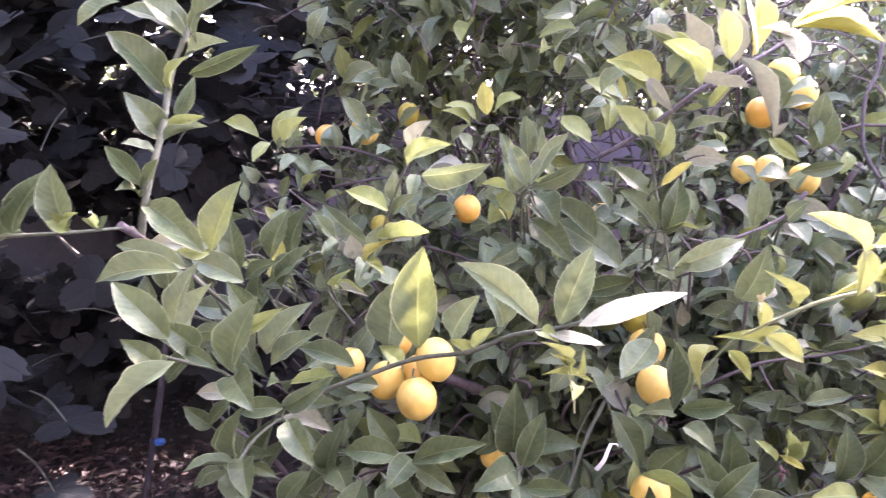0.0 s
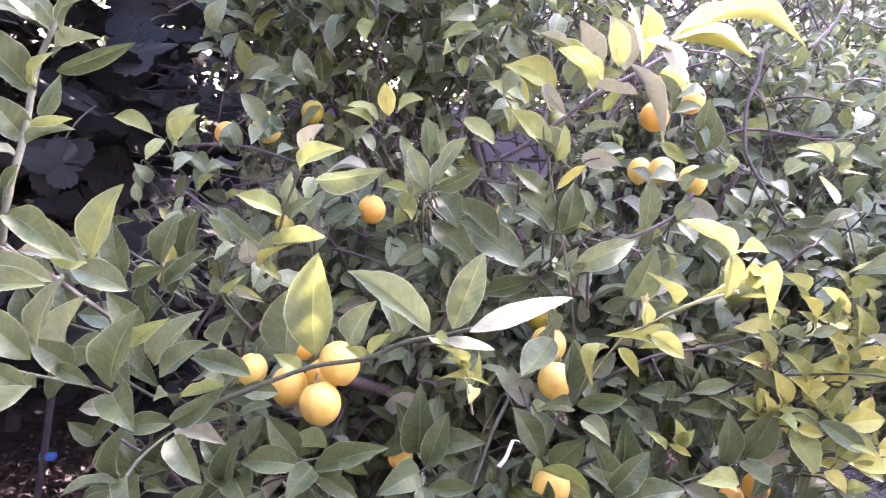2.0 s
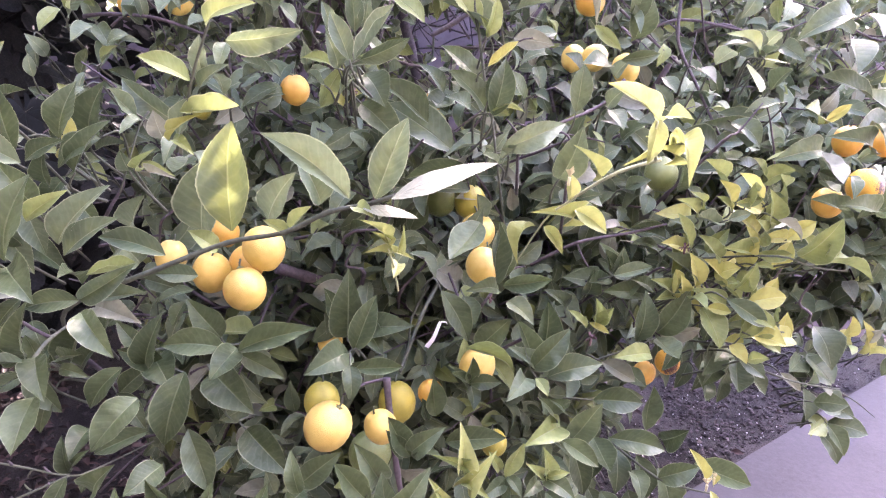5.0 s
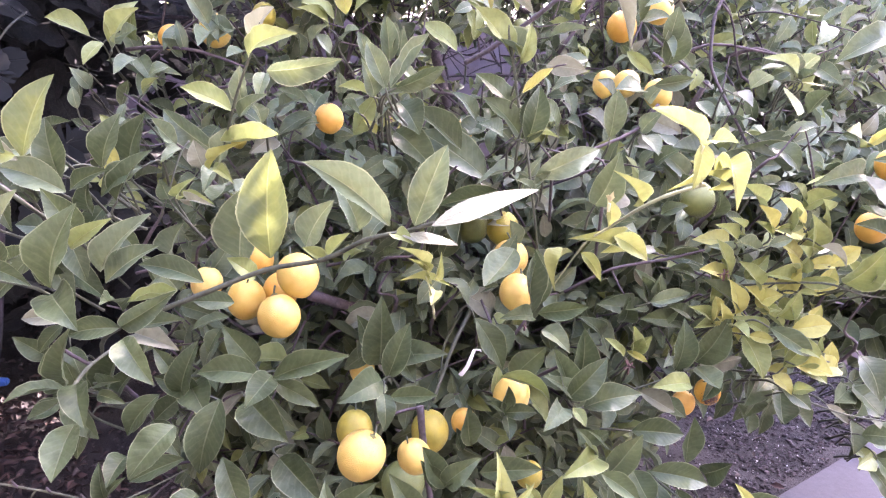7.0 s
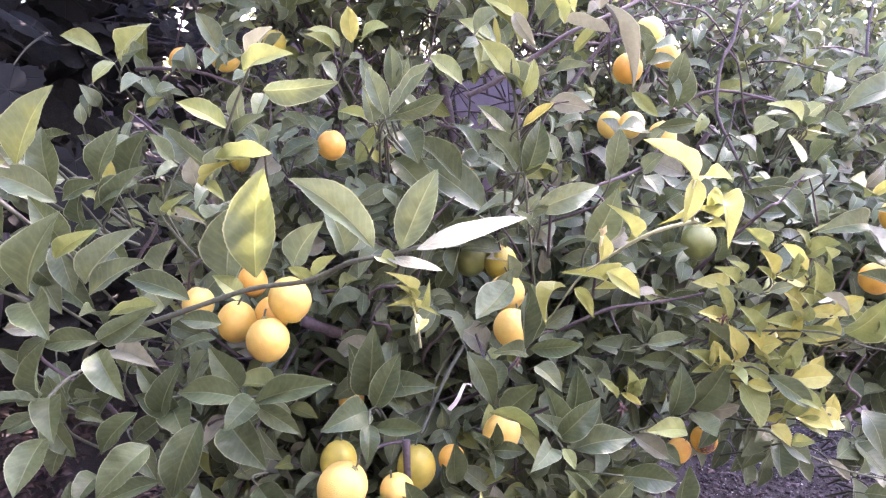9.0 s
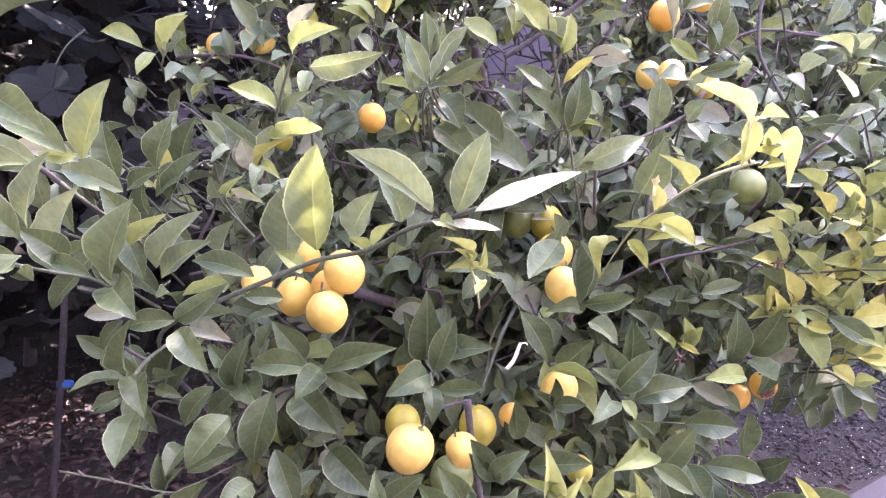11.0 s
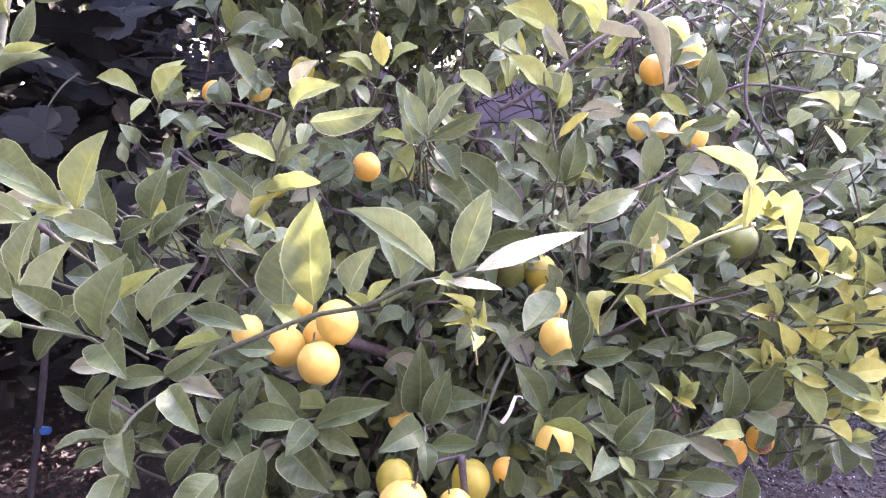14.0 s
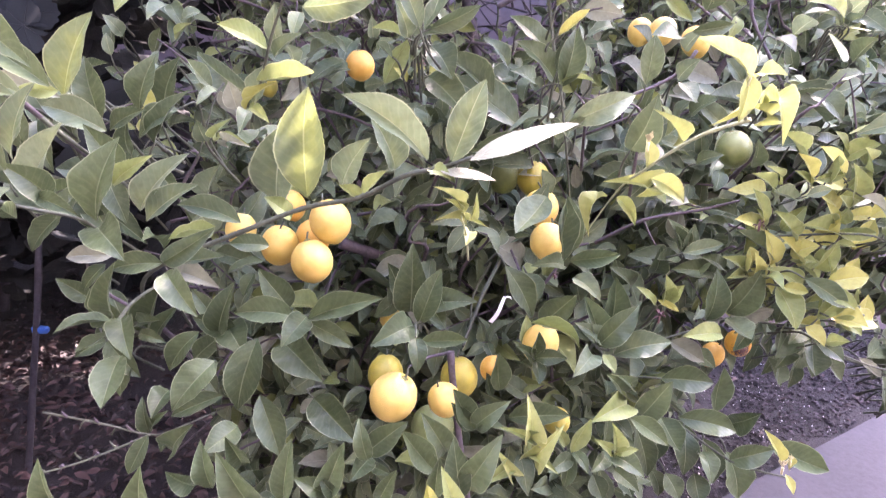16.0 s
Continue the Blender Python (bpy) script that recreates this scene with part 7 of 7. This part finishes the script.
# ---- things at the foot and behind ----
def build_label():
    """A curled white plastic plant label caught in the twigs."""
    ob = thing("plant_label", (0.283, 0.923, 0.966), "curled white plastic plant label caught among twigs", "plant label")
    bm = bmesh.new()
    rows = []
    for i in range(9):
        s = i / 8
        p = Vector((0.020 * s + 0.0014 * math.sin(s * 5), -0.004 * math.sin(s * 3.1), 0.041 * s))
        w = 0.0029 * (1 - 0.3 * s)
        rows.append([bm.verts.new(p + Vector((k * w, dy, -k * w * 0.5))) for k, dy in ((-1, 0), (1, 0), (1, 0.0012), (-1, 0.0012))])
    for a, b in zip(rows, rows[1:]):
        for k in range(4):
            bm.faces.new((a[k], a[(k + 1) % 4], b[(k + 1) % 4], b[k]))
    bm.faces.new(rows[0][::-1])
    bm.faces.new(rows[-1])
    part("strip", bm, WHITE_TAG, ob)
    part("hook", tube([(0.020, 0, 0.041), (0.026, -0.002, 0.0415), (0.029, 0.002, 0.037)], 0.0012, 0.0008, 5), WHITE_TAG, ob)


def build_stake():
    ob = thing("garden_stake", (-0.975, 1.93, 0.0), "thin dark wooden garden stake standing in soil", "stake")
    part("pole", tube([(-0.01, -0.06, -0.05), (0, 0, 0.2), (0.03, 0.07, 0.62), (0.045, 0.11, 0.95)], 0.011, 0.009, 8, 0.04, 2), STAKE, ob)
    bm = bmesh.new()
    bmesh.ops.create_cube(bm, size=1)
    for v in bm.verts:
        v.co = Vector((v.co.x * 0.048 + 0.030, v.co.y * 0.022 + 0.05, v.co.z * (0.026 if v.co.x < 0 else 0.02) + 0.46))
    bmesh.ops.bevel(bm, geom=bm.edges[:], offset=0.004, segments=2, affect="EDGES")
    part("tape", bm, BLUE_TAG, ob, "blue tape wrapped round the stake")


def fig_grid(rows, arch, fold, twist, wave, seed=0):
    """A broad leaf with soft round lobes, cupped and uneven."""
    rng = random.Random(seed)
    vs, uv, fs = [(0, 0.16, 0.01)], [(0.5, 0.16)], []
    n = 64 if rows else 24
    for ring in ((0.4, 0.75, 1.0) if rows else (1.0,)):
        for k in range(n):
            a = -math.pi * 0.95 + k * (2 * math.pi * 0.95) / (n - 1)
            lobes = 0.50 + 0.50 * abs(math.cos(a * 1.8)) ** 0.7
            r = 0.62 * lobes * (1 - 0.36 * (abs(a) / math.pi) ** 1.5) * (1 + 0.045 * math.sin(a * 27 + seed)) * ring
            x, y = math.sin(a) * r * 1.05, 0.16 + math.cos(a) * r * 1.15
            vs.append((x, y, arch * (y - y * y) + (fold - 0.25) * 0.6 * r * r + 0.035 * ring * ring * math.sin(a * 3.6 + seed)))
            uv.append((0.5 + x, y))
    for k in range(n - 1):
        fs.append((0, 2 + k, 1 + k))
        for j in ((0, 1) if rows else ()):
            fs.append((1 + k + j * n, 2 + k + j * n, n + 2 + k + j * n, n + 1 + k + j * n))
    return np.array(vs), fs, np.array(uv)


# foot, tip and width of the fig leaves that hang foremost
FIG_FRONT = [
    ((-1.23, 1.72, 1.73), (-1.01, 1.72, 1.79), 0.19),
    ((-1.24, 1.74, 1.73), (-1.26, 1.68, 1.61), 0.14),
    ((-1.25, 1.63, 1.46), (-1.07, 1.61, 1.41), 0.15),
    ((-1.27, 1.50, 0.88), (-0.97, 1.49, 0.82), 0.14),
    ((-1.09, 1.74, 0.61), (-0.91, 1.73, 0.61), 0.13),
    ((-1.08, 1.67, 0.43), (-0.94, 1.65, 0.43), 0.12),
]


def in_sun_gap(*points):
    """True in the thin part of the fig tree and the hedge, where sun comes through to the litter."""
    for p in points:
        g = p - sd * (p.z / sd.z)
        if -2.25 < g.x < -1.05 and 2.34 < g.y < 2.78 and noise.noise(Vector((g.x * 3, g.y * 9, 0.3))) > -0.06:
            return True
    return False


def bares_wall(p):
    """True in the open part of the fig tree, through which the top of the low wall shows."""
    along, drop = (p.x - 0.11) / p.y, (p.z - 1.376) / p.y
    return along < -0.60 and -0.185 + 0.03 * noise.noise(p * 4) < drop < -0.085 + 0.03 * noise.noise(p * 5)


def build_fig_tree():
    base = Vector((-1.80, 3.20, 0))
    ob = thing("fig_tree", base, "broad-leaved dark fig tree in deep shade", "fig tree")
    part("trunk", tube([(0, 0, -0.05), (0.04, 0.02, 0.5), (0.0, -0.05, 1.1), (0.05, 0.0, 1.8)], 0.032, 0.02, 11, 0.06, 3), STAKE, ob)
    rng = random.Random(17)
    for i in range(9):
        a = i * 2.4 + 0.5
        p0 = Vector((0.02, 0, 0.6 + 0.13 * i))
        out = Vector((math.cos(a), math.sin(a) * 0.4 + 0.3, 0.35))
        part("limb", tube([p0, p0 + out * 0.4, p0 + out * 0.85 + Vector((0, 0, 0.12))], 0.016, 0.006, 8, 0.06, i), FIG_BARK, ob)
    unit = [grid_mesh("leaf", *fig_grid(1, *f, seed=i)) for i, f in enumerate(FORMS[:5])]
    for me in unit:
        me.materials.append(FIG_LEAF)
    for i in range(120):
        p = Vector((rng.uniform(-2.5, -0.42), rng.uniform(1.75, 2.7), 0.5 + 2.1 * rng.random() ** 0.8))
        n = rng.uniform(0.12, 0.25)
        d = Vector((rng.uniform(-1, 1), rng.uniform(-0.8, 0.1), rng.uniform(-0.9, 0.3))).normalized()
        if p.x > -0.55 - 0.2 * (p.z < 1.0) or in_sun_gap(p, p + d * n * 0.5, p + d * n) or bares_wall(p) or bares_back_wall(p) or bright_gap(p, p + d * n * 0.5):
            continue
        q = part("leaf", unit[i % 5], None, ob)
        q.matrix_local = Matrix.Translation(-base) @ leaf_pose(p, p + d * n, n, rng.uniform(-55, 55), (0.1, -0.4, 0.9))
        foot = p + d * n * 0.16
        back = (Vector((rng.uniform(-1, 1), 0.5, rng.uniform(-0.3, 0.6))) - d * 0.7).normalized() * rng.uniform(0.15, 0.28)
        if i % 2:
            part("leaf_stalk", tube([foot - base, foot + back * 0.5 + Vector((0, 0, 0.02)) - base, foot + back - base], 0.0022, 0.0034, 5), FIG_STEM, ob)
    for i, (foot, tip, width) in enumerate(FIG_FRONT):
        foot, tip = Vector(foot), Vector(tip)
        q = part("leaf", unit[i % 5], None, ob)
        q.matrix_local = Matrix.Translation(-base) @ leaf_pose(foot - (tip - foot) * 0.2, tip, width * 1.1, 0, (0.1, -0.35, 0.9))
        back = Vector((-0.14, 0.04, -0.05 + 0.03 * i % 2))
        part("leaf_stalk", tube([foot - base, foot + back * 0.5 + Vector((0, 0, 0.02)) - base, foot + back - base], 0.0022, 0.0034, 5), FIG_STEM, ob)
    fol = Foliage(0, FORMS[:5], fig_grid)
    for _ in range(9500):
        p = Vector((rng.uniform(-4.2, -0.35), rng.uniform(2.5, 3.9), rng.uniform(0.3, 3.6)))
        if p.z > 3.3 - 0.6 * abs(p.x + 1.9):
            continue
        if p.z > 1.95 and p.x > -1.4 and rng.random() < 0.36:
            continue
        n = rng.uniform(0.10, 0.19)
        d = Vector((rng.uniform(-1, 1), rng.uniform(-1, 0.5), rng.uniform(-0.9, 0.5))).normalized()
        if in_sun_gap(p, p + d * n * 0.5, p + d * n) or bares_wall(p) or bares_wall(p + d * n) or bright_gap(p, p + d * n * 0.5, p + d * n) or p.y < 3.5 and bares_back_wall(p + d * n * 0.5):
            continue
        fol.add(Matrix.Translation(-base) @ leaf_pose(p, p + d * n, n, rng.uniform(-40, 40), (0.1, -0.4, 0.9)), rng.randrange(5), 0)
    # unseen overhead leaves, added to keep sky light off the tree
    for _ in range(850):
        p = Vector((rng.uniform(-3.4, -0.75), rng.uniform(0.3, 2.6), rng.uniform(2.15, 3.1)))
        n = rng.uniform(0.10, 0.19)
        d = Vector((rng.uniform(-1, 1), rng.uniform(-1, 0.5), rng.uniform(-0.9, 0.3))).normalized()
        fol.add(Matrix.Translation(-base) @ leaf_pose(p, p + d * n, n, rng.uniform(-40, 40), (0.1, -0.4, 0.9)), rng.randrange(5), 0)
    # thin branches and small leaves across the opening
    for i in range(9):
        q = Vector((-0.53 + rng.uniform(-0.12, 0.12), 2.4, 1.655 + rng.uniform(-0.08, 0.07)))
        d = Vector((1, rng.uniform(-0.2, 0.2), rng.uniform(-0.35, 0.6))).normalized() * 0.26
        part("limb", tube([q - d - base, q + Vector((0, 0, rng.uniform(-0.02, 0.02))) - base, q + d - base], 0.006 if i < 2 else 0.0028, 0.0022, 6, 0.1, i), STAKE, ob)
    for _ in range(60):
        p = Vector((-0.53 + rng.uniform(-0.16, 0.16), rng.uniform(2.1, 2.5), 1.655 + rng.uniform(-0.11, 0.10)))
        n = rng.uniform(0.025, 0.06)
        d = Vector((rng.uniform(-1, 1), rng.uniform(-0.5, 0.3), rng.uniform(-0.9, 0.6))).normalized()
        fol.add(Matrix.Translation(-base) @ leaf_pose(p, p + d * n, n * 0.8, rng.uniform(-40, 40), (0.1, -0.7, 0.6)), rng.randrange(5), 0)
    # more leaves added above the view to block the sun from the front leaves
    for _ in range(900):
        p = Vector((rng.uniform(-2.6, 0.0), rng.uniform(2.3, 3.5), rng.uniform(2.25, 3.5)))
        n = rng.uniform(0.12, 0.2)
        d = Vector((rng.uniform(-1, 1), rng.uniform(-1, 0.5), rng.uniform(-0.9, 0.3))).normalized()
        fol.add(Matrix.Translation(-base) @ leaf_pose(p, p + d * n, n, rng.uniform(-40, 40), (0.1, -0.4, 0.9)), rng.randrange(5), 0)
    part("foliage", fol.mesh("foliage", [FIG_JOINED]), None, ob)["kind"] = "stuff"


def build_far():
    """The planting beyond: a long hedge and a taller shrub that close the view."""
    rng = random.Random(31)
    fol = Foliage(4)
    for _ in range(33000):
        x = rng.uniform(-7, 9)
        y = rng.uniform(4.6, 5.6)
        top = 1.85 + 0.55 * smoothstep(-0.9, 0.2, x) + 0.12 * math.sin(x * 2.3 + 1)
        z = rng.uniform(0.0, top + rng.uniform(-.1, .25)) if rng.random() < 0.54 else top + 2.2 * rng.random() ** 1.4
        n = rng.uniform(0.06, 0.14)
        d = Vector((rng.uniform(-1, 1), rng.uniform(-1, 0.4), rng.uniform(-0.5, 0.8))).normalized()
        p = Vector((x, y, z))
        if in_sun_gap(p, p + d * n) or bright_gap(p, p + d * n):
            continue
        fol.add(leaf_pose(p, p + d * n, n * 0.6, rng.uniform(-40, 40), (0, -0.5, 0.8)), rng.randrange(7), 0)
    # the denser shrub behind the crown
    for _ in range(7000):
        p = Vector((rng.uniform(0.1, 7.5), rng.uniform(4.9, 5.9), 1.9 + 2.3 * rng.random() ** 1.15))
        n = rng.uniform(0.07, 0.14)
        d = Vector((rng.uniform(-1, 1), rng.uniform(-1, 0.4), rng.uniform(-0.5, 0.8))).normalized()
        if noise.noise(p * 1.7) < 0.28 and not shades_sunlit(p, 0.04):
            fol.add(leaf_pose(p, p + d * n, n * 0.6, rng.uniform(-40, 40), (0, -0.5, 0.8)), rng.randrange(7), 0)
    tagged(new("hedge", fol.mesh("hedge", [HEDGE_JOINED])), "shaded green garden hedge beyond the lemon tree", "hedge", kind="stuff")


def build_wall():
    """A low weathered wall behind the fig tree."""
    bm = bmesh.new()
    bmesh.ops.create_cube(bm, size=1)
    for v in bm.verts:
        v.co = Vector((v.co.x * 5.0 - 3.2, v.co.y * 0.18 + 4.15, (v.co.z + 0.5) * 1.05 - 0.03))
    bmesh.ops.bevel(bm, geom=bm.edges[:], offset=0.012, segments=2, affect="EDGES")
    me = bpy.data.meshes.new("garden_wall")
    bm.to_mesh(me)
    bm.free()
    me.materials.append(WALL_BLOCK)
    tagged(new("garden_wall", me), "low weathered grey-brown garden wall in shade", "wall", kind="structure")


def build_unseen_near_wall():
    """An unseen plain wall added behind the camera to cut light from the front."""
    bm = bmesh.new()
    bmesh.ops.create_cube(bm, size=1)
    for v in bm.verts:
        v.co = Vector((v.co.x * 14.0 + 1.0, v.co.y * 0.25 - 0.80, (v.co.z + 0.5) * 3.7 - 0.05))
    bmesh.ops.bevel(bm, geom=bm.edges[:], offset=0.015, segments=2, affect="EDGES")
    me = bpy.data.meshes.new("wall_near_unseen")
    bm.to_mesh(me)
    bm.free()
    me.materials.append(PLASTER)
    tagged(new("wall_near_unseen", me), "unseen grey wall added behind the camera to dim front light", "wall", kind="structure")


def build_shade_tree(base, middle, radii, count, seed, label):
    """An unseen tall tree added beyond the path to block most of the sun."""
    base, middle = Vector(base), Vector(middle)
    ob = thing("unseen_shade_tree", base, label, "tree")
    c = middle - base
    part("trunk", tube([(0, 0, -0.1), c * 0.25 + Vector((0.1, 0.1, 0)), c * 0.6, c], 0.16, 0.06, 12, 0.06, seed), FIG_BARK, ob)
    rng = random.Random(seed)
    for i in range(10):
        a = i * 2.4
        p0 = c * (0.55 + 0.04 * i)
        out = Vector((math.cos(a) * radii[0], math.sin(a) * radii[1], 0.6)) * 0.35
        part("limb", tube([p0, p0 + out, p0 + out * 2 + Vector((0, 0, 0.2))], 0.05, 0.012, 8, 0.06, i), FIG_BARK, ob)
    fol = Foliage(4)
    for _ in range(count):
        d = Vector((rng.gauss(0, 1), rng.gauss(0, 1), rng.gauss(0, 1))).normalized() * rng.random() ** 0.4
        p = Vector((d.x * radii[0], d.y * radii[1], d.z * radii[2])) + c
        p += Vector((noise.noise(p * 1.3), noise.noise(p * 1.3 + Vector((9, 0, 0))), noise.noise(p * 1.3 + Vector((0, 9, 0))))) * 0.35
        n = rng.uniform(0.10, 0.22)
        e = Vector((rng.uniform(-1, 1), rng.uniform(-1, 1), rng.uniform(-0.7, 0.6))).normalized()
        # leaves left out so sun still falls on the sunlit places
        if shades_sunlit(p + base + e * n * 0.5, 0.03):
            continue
        fol.add(leaf_pose(p, p + e * n, n * 0.55, rng.uniform(-40, 40), (0, -0.5, 0.8)), rng.randrange(7), 0)
    part("crown", fol.mesh("crown", [HEDGE_JOINED]), None, ob)["kind"] = "stuff"


def build_back_wall():
    """The dim plum-grey wall behind the lemon tree, seen through gaps."""
    bm = bmesh.new()
    bmesh.ops.create_cube(bm, size=1)
    for v in bm.verts:
        v.co = Vector((v.co.x * 3.9 + 1.45, v.co.y * 0.16 + 3.4, (v.co.z + 0.5) * 1.78 - 0.03))
    bmesh.ops.bevel(bm, geom=bm.edges[:], offset=0.012, segments=2, affect="EDGES")
    me = bpy.data.meshes.new("wall_back")
    bm.to_mesh(me)
    bm.free()
    me.materials.append(FENCE)
    tagged(new("wall_back", me), "dim plum-grey garden wall behind the lemon tree", "wall", kind="structure")


def build_corner_wall():
    """The same plum-grey wall, set back beside the fig tree."""
    bm = bmesh.new()
    bmesh.ops.create_cube(bm, size=1)
    for v in bm.verts:
        v.co = Vector((v.co.x * 1.75 - 1.28, v.co.y * 0.14 + 4.46, (v.co.z + 0.5) * 1.62 - 0.03))
    bmesh.ops.bevel(bm, geom=bm.edges[:], offset=0.012, segments=2, affect="EDGES")
    me = bpy.data.meshes.new("wall_corner")
    bm.to_mesh(me)
    bm.free()
    me.materials.append(FENCE)
    tagged(new("wall_corner", me), "dim plum-grey wall set back behind the fig tree", "wall", kind="structure")


def build_side_wall():
    """An unseen wall added beside the fig tree to cut the sky light there."""
    bm = bmesh.new()
    bmesh.ops.create_cube(bm, size=1)
    for v in bm.verts:
        v.co = Vector((v.co.x * 0.25 - 2.7, v.co.y * 5.8 - 0.42, (v.co.z + 0.5) * 3.1 - 0.05))
    bmesh.ops.bevel(bm, geom=bm.edges[:], offset=0.015, segments=2, affect="EDGES")
    me = bpy.data.meshes.new("wall_side_unseen")
    bm.to_mesh(me)
    bm.free()
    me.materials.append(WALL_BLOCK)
    tagged(new("wall_side_unseen", me), "unseen dark wall added beside the fig tree to cut sky light", "wall", kind="structure")


build_unseen_near_wall()
build_side_wall()
build_back_wall()
build_corner_wall()
build_shade_tree((5.4, 8.3, 0), (5.0, 8.2, 7.8), (2.2, 1.9, 2.25), 11500, 41, "unseen tall tree added beyond the path to block the sun")
build_label()
build_stake()
build_fig_tree()
build_wall()
build_far()
